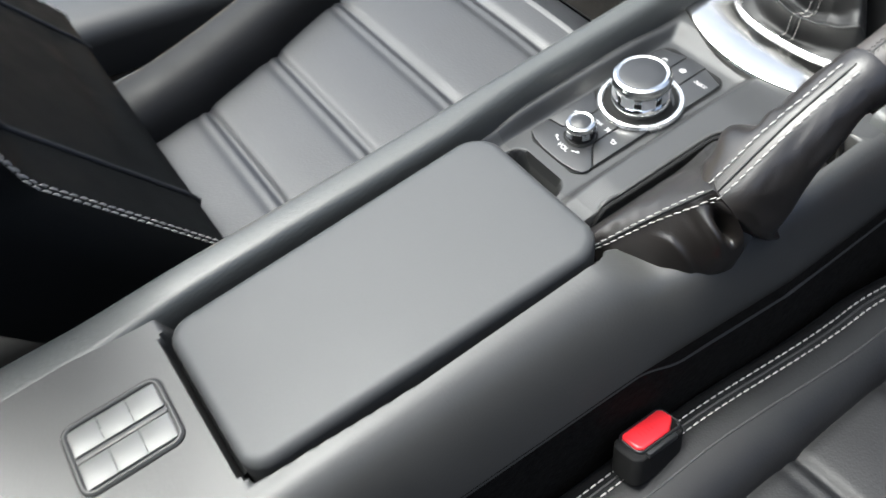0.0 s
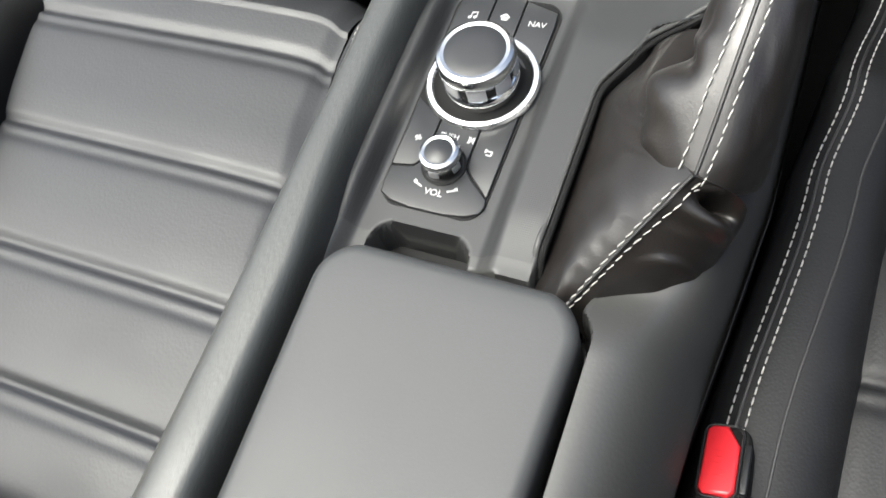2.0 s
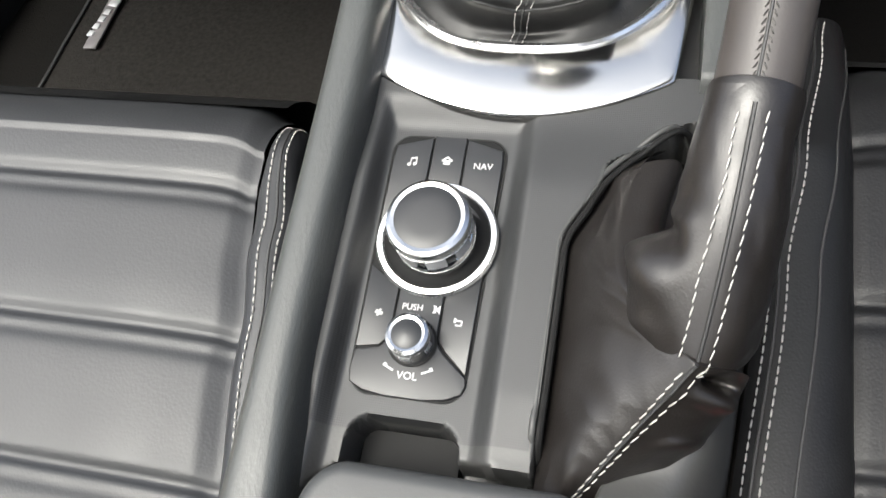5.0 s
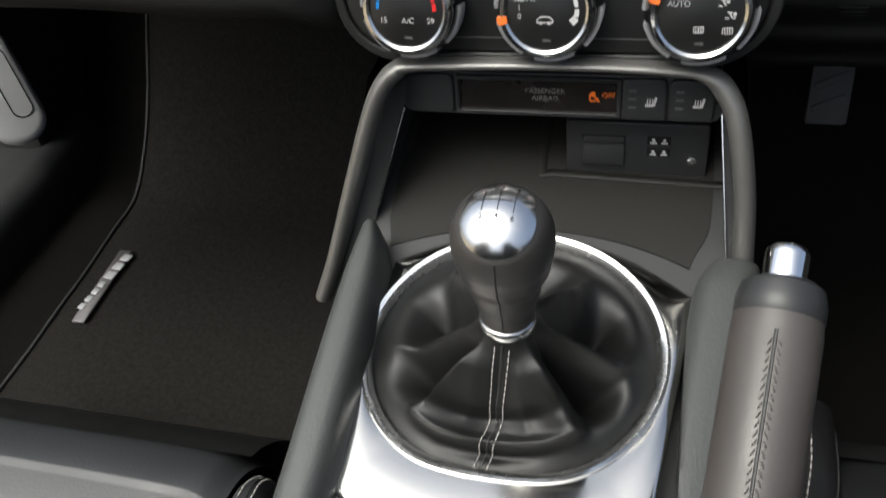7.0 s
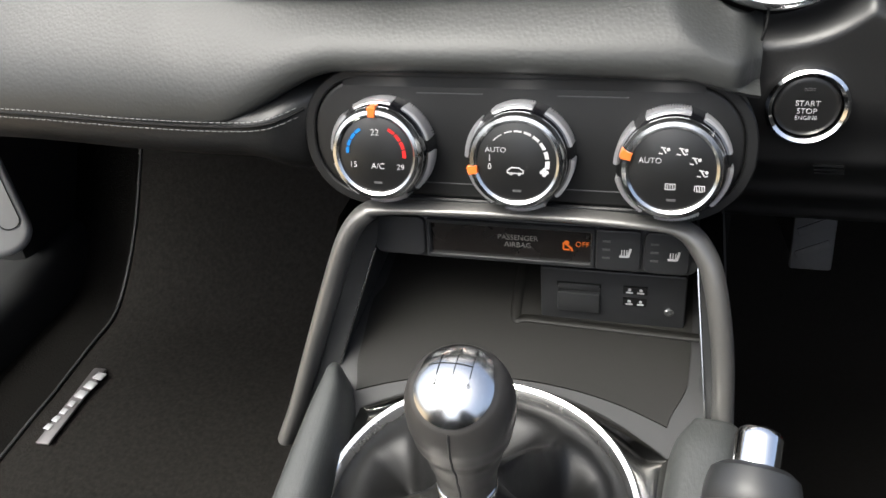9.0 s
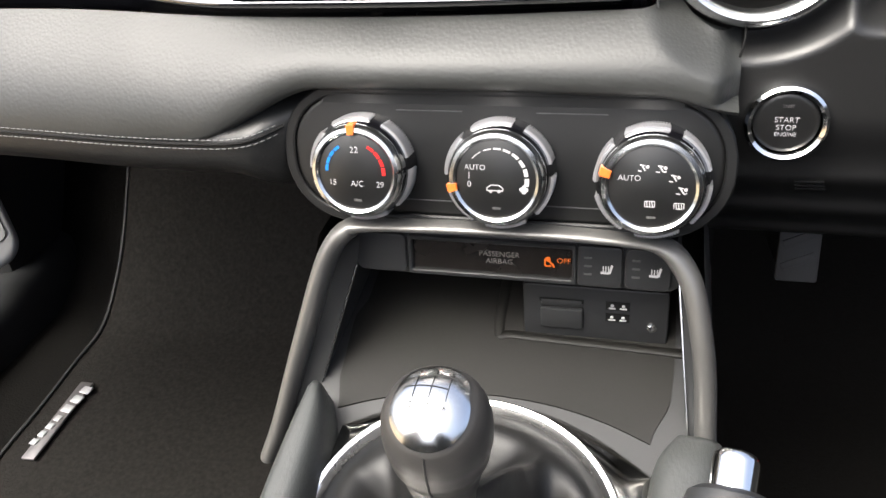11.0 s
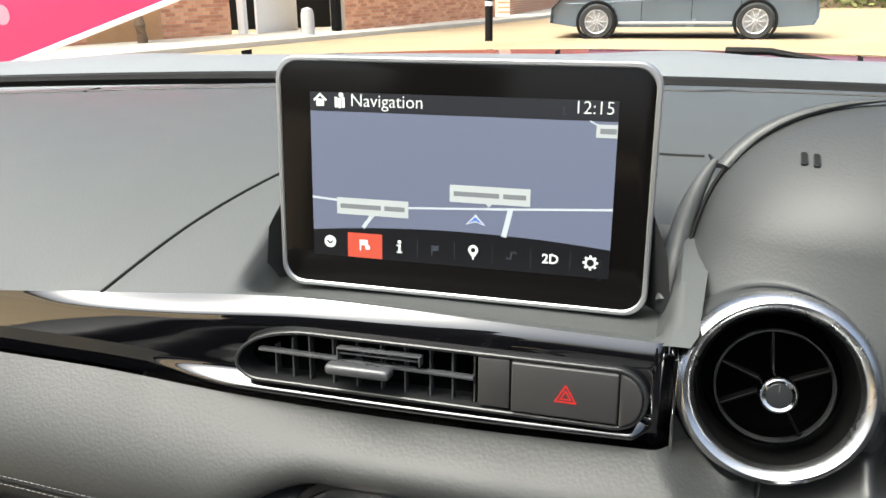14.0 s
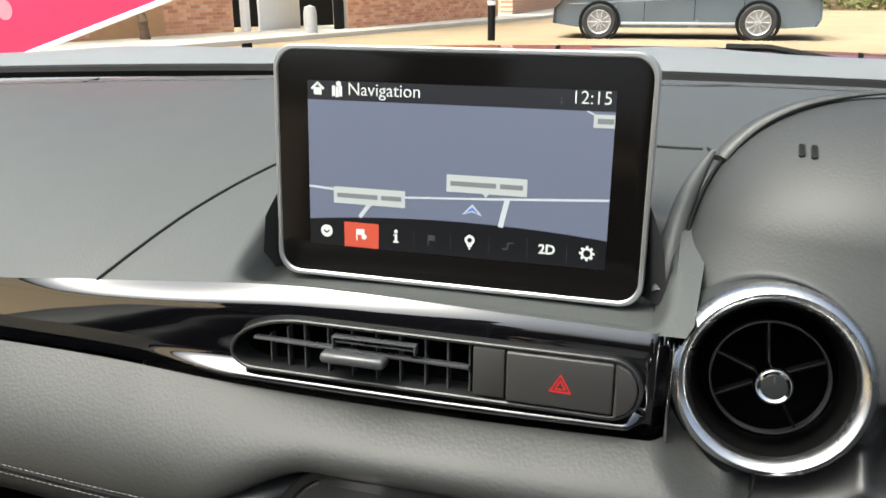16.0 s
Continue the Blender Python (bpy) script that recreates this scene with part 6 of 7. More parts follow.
FRAME_GLASS = material("display frame glass", (0.0034, 0.0030, 0.0028), 0.12, blotch=0.05, rough_var=0.02, spec=0.16)
SCREEN_RIM = material("satin silver screen rim", (0.3600, 0.3636, 0.3672), 0.32, 0.8, grain=0.0005, bump=0.03, blotch=0.02, rough_var=0.04)
SCREEN_MAP = glow("lit map", (0.160, 0.172, 0.245), 0.205)
SCREEN_DARK = glow("lit title bar", (0.014, 0.015, 0.020), 0.205)
SCREEN_BLACK = glow("lit menu", (0.004, 0.004, 0.006), 0.205)
SCREEN_WHITE = glow("lit white", (0.85, 0.85, 0.80), 0.205)
SCREEN_ROAD = glow("lit road", (0.62, 0.64, 0.66), 0.205)
SCREEN_LABEL = glow("lit label", (0.55, 0.56, 0.54), 0.205)
SCREEN_GREY = glow("lit grey", (0.22, 0.22, 0.23), 0.205)
SCREEN_DIM = glow("lit dim", (0.05, 0.055, 0.065), 0.205)
SCREEN_RED = glow("lit red", (0.62, 0.09, 0.05), 0.205)
SCREEN_BLUE = glow("lit blue", (0.10, 0.20, 0.62), 0.205)
build_screen()

# ---- floor, sides and seats ----
def build_cabin():
    f = tagged(link("floor", surface(lambda a, b: (lerp(-0.85, 0.95, a), lerp(-0.7, 1.15, b), -0.315 + 0.34 * smooth(0.78, 1.1, lerp(-0.7, 1.15, b)) ** 1.0), 20, 60), FLOOR_CARPET), "black carpeted floor pan of the car", "floor", kind="structure")
    fire = tagged(link("wall_front", box(0.05, 1.16, -0.03, 1.9, 0.03, 0.64), DARK), "dark bulkhead in front of the footwells", "wall", kind="structure")
    back = tagged(link("wall_rear", box(0.05, -0.78, -0.02, 1.9, 0.04, 0.62, 0.015), CARPET), "carpeted wall behind the seats", "wall", kind="structure")
    for s_, n, at, state in ((-1, "passenger's", pose(-0.80, 0.80, 0) @ pose(0, 0, 0, 0, 0, -68) @ pose(0.80, -0.80, 0), "open"), (1, "driver's", pose(0.06, 0, 0), "closed")):
        x = s_ * 0.80
        d = thing("vehicle_door", state + " black door on the " + n + " side", "car door", at)
        part("card", shell(lambda a, b: (x + s_ * 0.03 * math.sin(math.pi * b), lerp(-0.45, 0.80, a), lerp(-0.30, 0.30, b)), 20, 20, (s_ * 0.05, 0, 0)), PLASTIC, d)
        part("armrest", box(x - s_ * 0.02, 0.02, 0.06, 0.06, 0.5, 0.05, 0.02, 3), VINYL, d)
    for x, nm in ((-0.78, "passenger's"), (0.84, "driver's")):
        tagged(link("sill", box(x, 0.05, -0.31, 0.14, 1.75, 0.14, 0.03, 3), PLASTIC), "black door sill on the " + nm + " side", "sill", kind="structure")
        tagged(link("kick_panel", box(x, 0.98, 0.0, 0.08, 0.42, 0.66, 0.02), PLASTIC), "panel at the end of the footwell", "wall", kind="structure")
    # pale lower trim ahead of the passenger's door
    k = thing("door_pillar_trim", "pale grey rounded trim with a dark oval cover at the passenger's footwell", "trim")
    part("panel", moved(slab(rrect(0, 0, 0.070, 0.150, 0.033, 8), -0.03, 0.012, 0.010), facing(-0.728, 0.745, -0.125, 25, 50)), PALE, k)
    part("cover_line", moved(frame_slab(rrect(0.012, 0, 0.026, 0.090, 0.012, 8), rrect(0.012, 0, 0.023, 0.087, 0.011, 8), 0.008, 0.0128, 0.0004), facing(-0.728, 0.745, -0.125, 25, 50)), DARK, k)


PALE = material("pale grey trim", (0.2592, 0.2592, 0.2592), 0.5, grain=0.002, bump=0.1, blotch=0.08, spread=0.08)
build_cabin()


def build_mats():
    m = thing("floor_mat", "black carpet mat with a small metal badge on the passenger's floor", "floor mat")
    def mat_pt(a, b):
        y = lerp(0.20, 1.06, b)
        left = interp(y, ((0.2, -0.585), (0.46, -0.584), (0.57, -0.588), (0.70, -0.595), (0.80, -0.603), (0.95, -0.608), (1.1, -0.612)))
        x = lerp(left, -0.150, a)
        return (x, y, -0.292 + 0.36 * smooth(0.72, 1.12, y) + 0.003 * (1 - abs(2 * a - 1) ** 8))
    part("carpet", shell(mat_pt, 24, 60, (0, 0, -0.012)), CARPET, m, "black carpet pile", 60)
    edge = [Vector(mat_pt(0.0, k / 60)) + Vector((0, 0, 0.002)) for k in range(61)]
    part("binding", tube(edge, 0.0022, 8), BINDING, m, "bound dark edge")
    badge = thing_part(m, "badge", "small brushed metal badge")
    at = pose(-0.5475, 0.5775, -0.2845, 0, 0, 92.5)
    part("plate", box(0, 0, 0, 0.118, 0.0165, 0.003, 0.0012, at=at), SATIN_DARK, badge)
    for k in range(7):
        big = k < 3
        part("mark", box(0.046 - (0.0155 * k if big else 0.010 + 0.0122 * k), 0.0, 0.0022, 0.0110 if big else 0.0080, 0.0130 if big else 0.008, 0.0016, 0.0006, at=at @ pose(0, 0, 0, 0, 0, -10)), MATTE_SILVER, badge)


SATIN_DARK = material("dark brushed metal", (0.20, 0.19, 0.19), 0.35, 0.8, grain=0.001, bump=0.1, blotch=0.02, rough_var=0.05)
BINDING = material("mat binding", (0.0055, 0.0055, 0.0055), 0.7, grain=0.002, bump=0.5, blotch=0.02, spread=0.2)
build_mats()


def cushion_z(y):
    """Middle height of a seat cushion along the car."""
    return -0.098 - 0.20 * (0.26 - y) if y < 0.26 else -0.098


def back_y(z):
    """How the backrest leans."""
    if z < -0.13:
        return -0.135 + 0.30 * (z + 0.13)
    return -0.135 - 0.92 * (z + 0.13) if z < -0.01 else -0.2454 - 0.36 * (z + 0.01)


CUSHION_EDGE = ((-0.20, -0.128), (0.0, -0.142), (0.115, -0.156), (0.18, -0.167), (0.22, -0.1725), (0.292, -0.1745))
SEAM_DRIVER = ((-0.15, 0.141), (0.03, 0.1455), (0.184, 0.158), (0.255, 0.167), (0.342, 0.178), (0.39, 0.184))


def build_seat(sx, name, label, x0, W, dy, back_dy):
    """A sports seat; sx: -1 passenger, 1 driver; x0: middle."""
    s = thing(name, label, "seat", None, "two front seats")
    ribs = (0.217, 0.117, 0.028, -0.058)
    def top(a, b):
        x = lerp(-1, 1, a)
        y = lerp(-0.20, 0.318, b)
        z = cushion_z(y + dy)
        if y > 0.248:
            k = (y - 0.248) / 0.07
            z = -0.098 - 0.075 * (1 - math.sqrt(max(0.0, 1 - k ** 2)))
        puff = 0.006 * (1 - abs(x) ** 6)
        g = 0.0
        for r in ribs:
            q = abs(y - r)
            g -= 0.0034 * math.exp(-(q / 0.0042) ** 2)
            g -= 0.0013 * math.exp(-((y - r + 0.012) / 0.0045) ** 2)
            g -= 0.0012 * math.exp(-((y - r) / 0.018) ** 2)
        g -= 0.006 * smooth(0.93, 1.0, abs(x))
        y -= 0.010 * smooth(0.8, 1.0, abs(x)) ** 2 * smooth(0.15, 0.318, y)
        reach = interp(y, CUSHION_EDGE) - x0 if sx < 0 and x > 0 else W * 0.93
        return (max(x0 + x * reach, -0.47), y + dy, z + puff + g * (1 - smooth(0.97, 1.0, abs(x)) * 0.5))
    # same leather on both seats; the driver's is darkened for its shade
    part("cushion", surface(top, 60, 240), SEAT if sx < 0 else SHADED_SEAT_LEATHER, s, "ribbed grey-black leather cushion", 80)
    part("cushion_base", box(x0 + 0.03, -0.03, -0.235, 0.24, 0.62, 0.11, 0.03, 3), DARK, s)
    # front roll
    part("front_roll", surface(lambda a, b: (x0 + lerp(-W, W, a) * 0.96, dy + 0.283 + 0.046 * math.sin(math.pi * b) ** 0.8, -0.100 - 0.10 * b - 0.01 * math.sin(math.pi * b)), 30, 20), LEATHER, s)
    for side in (-1, 1):
        inner = side == -sx
        h = 0.016 if inner else 0.045
        wd = 0.0185 if inner else 0.052
        def bolster(a, b):
            y = lerp(-0.20, 0.292 if inner and sx < 0 else 0.318, a)
            end = math.sqrt(max(0.0, 1 - max(0.0, (y - (0.235 if inner and sx < 0 else 0.27)) / 0.058) ** 2))
            t = math.pi * b
            c = math.cos(t)
            near, far = x0 + side * W * 0.93, x0 + side * (W * 0.93 + wd * 1.95)
            if inner and sx > 0:
                near, far = 0.198, interp(y + dy, SEAM_DRIVER) - 0.024
            if not inner and sx < 0:
                near = lerp(-0.352, -0.450, smooth(-0.15, 0.30, y))
                far = near - 0.085
            if inner and sx < 0:
                near = interp(y, CUSHION_EDGE)
                far = interp(y, ((-0.20, -0.096), (0.0, -0.112), (0.115, -0.124), (0.18, -0.131), (0.25, -0.147), (0.292, -0.158)))
            x = (near + far) / 2 + (near - far) / 2 * math.copysign(abs(c) ** 0.8, c)
            base = cushion_z(y + dy)
            z = base - 0.018 + (0.018 + h * smooth(0.32, 0.10, y) if not inner else 0.018 + h) * abs(math.sin(t)) ** 0.8 * (0.35 + 0.65 * end)
            if b > 0.8:
                z -= (b - 0.8) / 0.2 * (0.10 if inner else 0.17)
            if inner and sx < 0:
                z -= 0.008 * smooth(0.14, 0.25, y) + 0.060 * (1 - end)
            return (x, y + dy, z)
        bo = part("bolster", surface(bolster, 90, 30), SEAT if inner and sx < 0 else SHADED_SEAT_LEATHER if inner else LEATHER, s, "smooth leather side bolster", 80)
        def seam_line(q, off, lift):
            """A line along the bolster: at the share q of the passenger's, or off the driver's seam."""
            pts = []
            for k in range(81):
                a = 0.03 + 0.955 * k / 80
                b = q
                if sx > 0:
                    far = interp(lerp(-0.20, 0.318, a) + dy, SEAM_DRIVER)
                    x = (far + off - (0.198 + far - 0.024) / 2) / ((0.198 - far + 0.024) / 2)
                    b = math.acos(max(-1, min(1, math.copysign(abs(x) ** 1.25, x)))) / math.pi
                pts.append(Vector(bolster(a, b)) + Vector((0, 0, lift)))
            return pts
        if inner:
            rows = [stitches(seam_line(q, off, 0.0004), 0.0058, 0.0046, 0.00055) for q, off in ((0.46, 0.0), (0.62, -0.0085))]
            part("stitching", merge(*rows), THREAD, bo, "two rows of off-white stitching")
            if sx > 0:
                part("panel_seam", tube(seam_line(0.40, 0.0165, 0.0), 0.0008, 6), BLACK_THREAD, bo)
            part("seam", tube(seam_line(0.54, -0.0042, -0.0002), 0.0009, 6), BLACK_THREAD, bo)
    # backrest; its unseen upper part is carried up to shade the cushions
    def back(a, b):
        x = lerp(-1, 1, a)
        z = lerp(-0.20, 0.62, b)
        y = back_y(z) + back_dy
        wing = 0.042 * smooth(0.60, 0.95, abs(x)) * smooth(0.05, 0.25, z) * (1 - smooth(0.30, 0.45, z)) - 0.05 * smooth(0.965, 1.0, abs(x))
        g = -0.004 * sum(math.exp(-((z - q) / 0.005) ** 2) for q in (-0.1, 0.0, 0.1, 0.2)) * (1 - smooth(0.5, 0.62, abs(x)))
        return (x0 + x * (W + 0.016) * (1 - 0.42 * smooth(0.36, 0.52, z)), y + wing + g, z)
    br = part("backrest", shell(back, 60, 90, (0, -0.09, 0)), BACK_LEATHER, s, "leather backrest with raised sides", 80)
    for side in (-1, 1):
        part("piping", tube([Vector(back(0.5 + side * 0.31, 0.03 + 0.66 * k / 50)) + Vector((0, 0.0006, 0.0004)) for k in range(51)], 0.0022, 8, up=(0, 1, 0.3)), SEAT, br, "soft raised seam")
        for q in (0.925, 0.955):
            rowpts = [Vector(back(0.5 + side * q / 2, 0.03 + 0.66 * k / 70)) + Vector((0, 0.0006, 0.0003)) for k in range(71)]
            part("stitching", stitches(rowpts, 0.0068, 0.0056, 0.0006, up=(0, 1, 0.3)), THREAD, br, "off-white stitching")
    return s


build_seat(-1, "passenger_seat", "grey-black leather passenger seat with ribbed cushion", -0.354, 0.193, 0.0, 0.012)
build_seat(1, "driver_seat", "leather driver seat, coloured darker as in shade, with off-white double stitching", 0.368, 0.197, 0.061, -0.06)


def build_buckle():
    """Lies almost flat beside the seat, its red key uppermost."""
    b = thing("seat_belt_buckle", "seat belt buckle with a red release button beside the driver seat", "buckle", pose(0.1385, 0.0120, -0.1120, -6, -14, 4))
    out = rrect(0.0002, 0.0005, 0.0222, 0.0450, 0.006)
    part("housing", slab(out, -0.022, -0.0010, 0.002), DARK, b, "black housing")
    part("button_rim", frame_slab(rrect(-0.0010, 0.0025, 0.0190, 0.0395, 0.005), rrect(-0.0010, 0.0025, 0.0168, 0.0373, 0.004), -0.002, 0.0016, 0.0005), PLASTIC, b, "dark rim round the button")
    part("release_button", slab([(0.0072, 0.0105), (0.0010, 0.0208), (-0.0065, 0.0208), (-0.0090, 0.0180), (-0.0090, -0.0130), (-0.0065, -0.0158), (0.0045, -0.0158), (0.0072, -0.0130)], -0.004, 0.0030, 0.0020), RED_PLASTIC, b, "red release button")
    part("print", merge(*[box(-0.0015 + 0.0004 * (k % 2), -0.006 + 0.0032 * k, 0.0031, 0.0045, 0.0006, 0.0002) for k in range(5)]), RED_DARK, b)
    part("tongue_guide", box(0.0105, 0.000, -0.001, 0.0035, 0.026, 0.004, 0.001), BUTTON, b)
    part("stalk", box(0, -0.06, -0.05, 0.018, 0.09, 0.010, 0.003, at=pose(0, 0, 0, 40)), DARK, b)


RED_DARK = material("moulded red", (0.40, 0.012, 0.018), 0.4, blotch=0.01, spread=0.05)
build_buckle()


def build_footrest():
    p = thing("footrest", "grey ribbed footrest in the driver's footwell", "pedal", facing(0.199, 0.620, -0.008, 18))
    part("plate", box(0, 0, 0, 0.030, 0.070, 0.006, 0.002), PEDAL, p)
    for k in range(3):
        part("rib", box(0, 0, 0.0035, 0.026, 0.006, 0.003, 0.001, at=pose(0, 0.018 - 0.018 * k, 0, 0, 0, 25)), PEDAL, p)
    part("bracket", box(0, 0, -0.10, 0.024, 0.06, 0.20), DARK, p)


PEDAL = material("worn grey rubber", (0.0396, 0.0403, 0.0413), 0.7, grain=0.002, bump=0.3, blotch=0.02, spread=0.15)
build_footrest()

# ---- outside ----
GZ = -0.60
GROUND = material("pale gravel drive", (0.29, 0.225, 0.14), 0.95, grain=0.03, bump=0.8, blotch=1.2, spread=0.25, spec=0.2)
PAVING = material("pale paving", (0.50, 0.47, 0.40), 0.9, grain=0.05, bump=0.4, blotch=0.8, spread=0.15, spec=0.2)
BONNET = material("red car paint", (0.30, 0.010, 0.016), 0.25, coat=1.0, blotch=0.3, rough_var=0.03)
COWL = material("grey cowl plastic", (0.1275, 0.1350, 0.1387), 0.55, grain=0.002, bump=0.2, blotch=0.1, spread=0.08)
STONE = material("rendered stone", (0.55, 0.42, 0.34), 0.9, grain=0.05, bump=0.3, blotch=0.5, spread=0.12, spec=0.2)
WOOD = material("warm timber panel", (0.46, 0.27, 0.13), 0.7, grain=0.02, bump=0.3, blotch=0.3, spread=0.2)
WHITE = material("white paint", (0.75, 0.74, 0.72), 0.6, blotch=0.2, spread=0.05)
PINK = material("pink banner print", (0.5400, 0.0252, 0.1080), 0.5, blotch=0.4, spread=0.06)
PINK_PALE = material("pale pink print", (0.6000, 0.1875, 0.2475), 0.5, blotch=0.2, spread=0.06)
BARK = material("brown bark", (0.16, 0.11, 0.07), 0.9, grain=0.02, bump=0.8, blotch=0.1, spread=0.3)
LEAF = material("dark green leaf", (0.060, 0.105, 0.040), 0.6, blotch=0.2, spread=0.4)
HEDGE = material("yellow-green hedge leaf", (0.16, 0.17, 0.05), 0.7, blotch=0.2, spread=0.4)
CARBODY = material("blue-grey car paint", (0.1207, 0.1552, 0.1898), 0.25, 0.4, coat=0.8, blotch=0.5, rough_var=0.03)
CARGLASS = material("dark car glass", (0.015, 0.018, 0.02), 0.06, coat=1.0, blotch=0.5, rough_var=0.01)
TYRE = material("black tyre", (0.02, 0.02, 0.02), 0.8, grain=0.01, bump=0.3, blotch=0.05, spread=0.2)
LAMP_RED = material("red lamp glass", (0.45, 0.03, 0.05), 0.15, coat=1.0, blotch=0.1, rough_var=0.02)


def brick_material():
    m = material("orange-red brick", (0.5, 0.25, 0.15), 0.9, spec=0.2)
    nt = m.node_tree
    p = nt.nodes["Principled BSDF"]
    co = nt.nodes.new("ShaderNodeTexCoord")
    b = nt.nodes.new("ShaderNodeTexBrick")
    b.inputs["Color1"].default_value, b.inputs["Color2"].default_value = (0.52, 0.25, 0.14, 1), (0.42, 0.19, 0.11, 1)
    b.inputs["Mortar"].default_value = (0.52, 0.46, 0.38, 1)
    b.inputs["Scale"].default_value, b.inputs["Mortar Size"].default_value = 1.0, 0.010
    b.inputs["Brick Width"].default_value, b.inputs["Row Height"].default_value = 0.225, 0.075
    nt.links.new(co.outputs["UV"], b.inputs["Vector"])
    nt.links.new(b.outputs["Color"], p.inputs["Base Color"])
    return m


BRICK = brick_material()


def wall_run(name, p, q, z0, z1, thick, mat, label):
    """An upright wall from p to q (x, y), with lengths in metres as its texture's coordinates."""
    a, b = Vector((*p, 0)), Vector((*q, 0))
    d = (b - a)
    n = Vector((-d.y, d.x, 0)).normalized() * thick
    bm = bmesh.new()
    vs = [bm.verts.new(v + Vector((0, 0, z))) for z in (z0, z1) for v in (a, b, b + n, a + n)]
    faces = [bm.faces.new([vs[i] for i in f]) for f in ((0, 1, 5, 4), (1, 2, 6, 5), (2, 3, 7, 6), (3, 0, 4, 7), (4, 5, 6, 7), (3, 2, 1, 0))]
    uv = bm.loops.layers.uv.new("UVMap")
    for f in faces:
        for l in f.loops:
            c = l.vert.co
            l[uv].uv = ((Vector((c.x, c.y, 0)) - a).dot(d.normalized()), c.z)
    return tagged(link(name, bm, mat), label, "wall", kind="structure")


BRICKED = []


def build_grounds():
    tagged(link("ground", surface(lambda a, b: (lerp(-300, 300, a), lerp(-300, 300, b), GZ), 8, 8), GROUND), "pale sandy gravel drive", "ground", kind="structure")
    pv = slab([(-9.3, 9.0), (-7.6, 15.6), (-4.9, 27.0), (-4.4, 45.0), (-7.0, 45.0), (-7.0, 27.0), (-9.5, 17.0), (-12.0, 9.0)], GZ - 0.1, GZ + 0.10, 0.02)
    tagged(link("pavement", pv, PAVING), "pale raised pavement along the brick building", "pavement", kind="structure")
    w = wall_run("wall_brick_1", (-12.4, 8.0), (-10.75, 13.0), GZ, 5.5, 0.4, MORTAR, "orange-red brick wall")
    BRICKED.append((w, (-12.4, 8.0), (-10.75, 13.0), (9, 9), 0))
    wall_run("wall_timber", (-10.75, 13.0), (-10.25, 14.6), GZ, 5.5, 0.3, WOOD, "warm timber panel between brick piers")
    w = wall_run("wall_brick_2", (-10.25, 14.6), (-9.72, 16.3), GZ, 5.5, 0.4, MORTAR, "brick pier beside a doorway")
    BRICKED.append((w, (-10.25, 14.6), (-9.72, 16.3), (-1, 9), 1.55))
    w = wall_run("wall_brick_3", (-7.75, 17.9), (-6.25, 26.0), GZ, 5.5, 0.4, MORTAR, "orange-red brick wall beyond a doorway")
    BRICKED.append((w, (-7.75, 17.9), (-6.25, 26.0), (-1, 2.3), 1.55))
    wall_run("wall_brick_4", (-6.15, 27.6), (-6.2, 48.0), GZ, 5.5, 0.4, BRICK, "far end of the brick building")
    wall_run("wall_lintel", (-9.72, 16.3), (-7.75, 17.9), 2.0, 5.5, 0.4, BRICK, "brickwork over the doorway")
    # the room's darkness is put into this wall's black colour
    wall_run("wall_inside", (-12.5, 19.5), (-8.5, 23.0), GZ, 5.5, 0.3, DARK, "black wall that stands for the unlit room behind the doorway")
    d = thing("garage_door", "white framed doorway standing open on a dark room", "door")
    part("jamb", box(-9.55, 16.5, 0.75, 0.16, 0.16, 2.7, 0.01), WHITE, d)
    part("jamb", box(-7.92, 17.8, 0.75, 0.14, 0.30, 2.7, 0.01), DARK, d)
    part("leaf", box(-9.30, 17.6, 0.75, 0.06, 1.9, 2.7, 0.01), WHITE, d, "white door leaf folded inwards")
    b = thing("bollard", "short pale grey bollard by the doorway", "bollard", pose(-7.85, 16.2, GZ))
    part("post", lathe([(0.14, 0), (0.14, 0.50), (0.11, 0.62), (0.0, 0.66)], 20), STONE_GREY, b)
    b2 = thing("bollard", "slim black bollard with a white band", "bollard", pose(-3.95, 16.1, GZ))
    part("post", lathe([(0.075, 0), (0.075, 0.85), (0.06, 0.92), (0.0, 0.94)], 16), DARK, b2)
    part("band", lathe([(0.078, 0.66), (0.078, 0.74)], 16), WHITE, b2)


MORTAR = material("pale mortar", (0.50, 0.44, 0.36), 0.95, grain=0.01, bump=0.4, blotch=0.3, spread=0.15, spec=0.2)


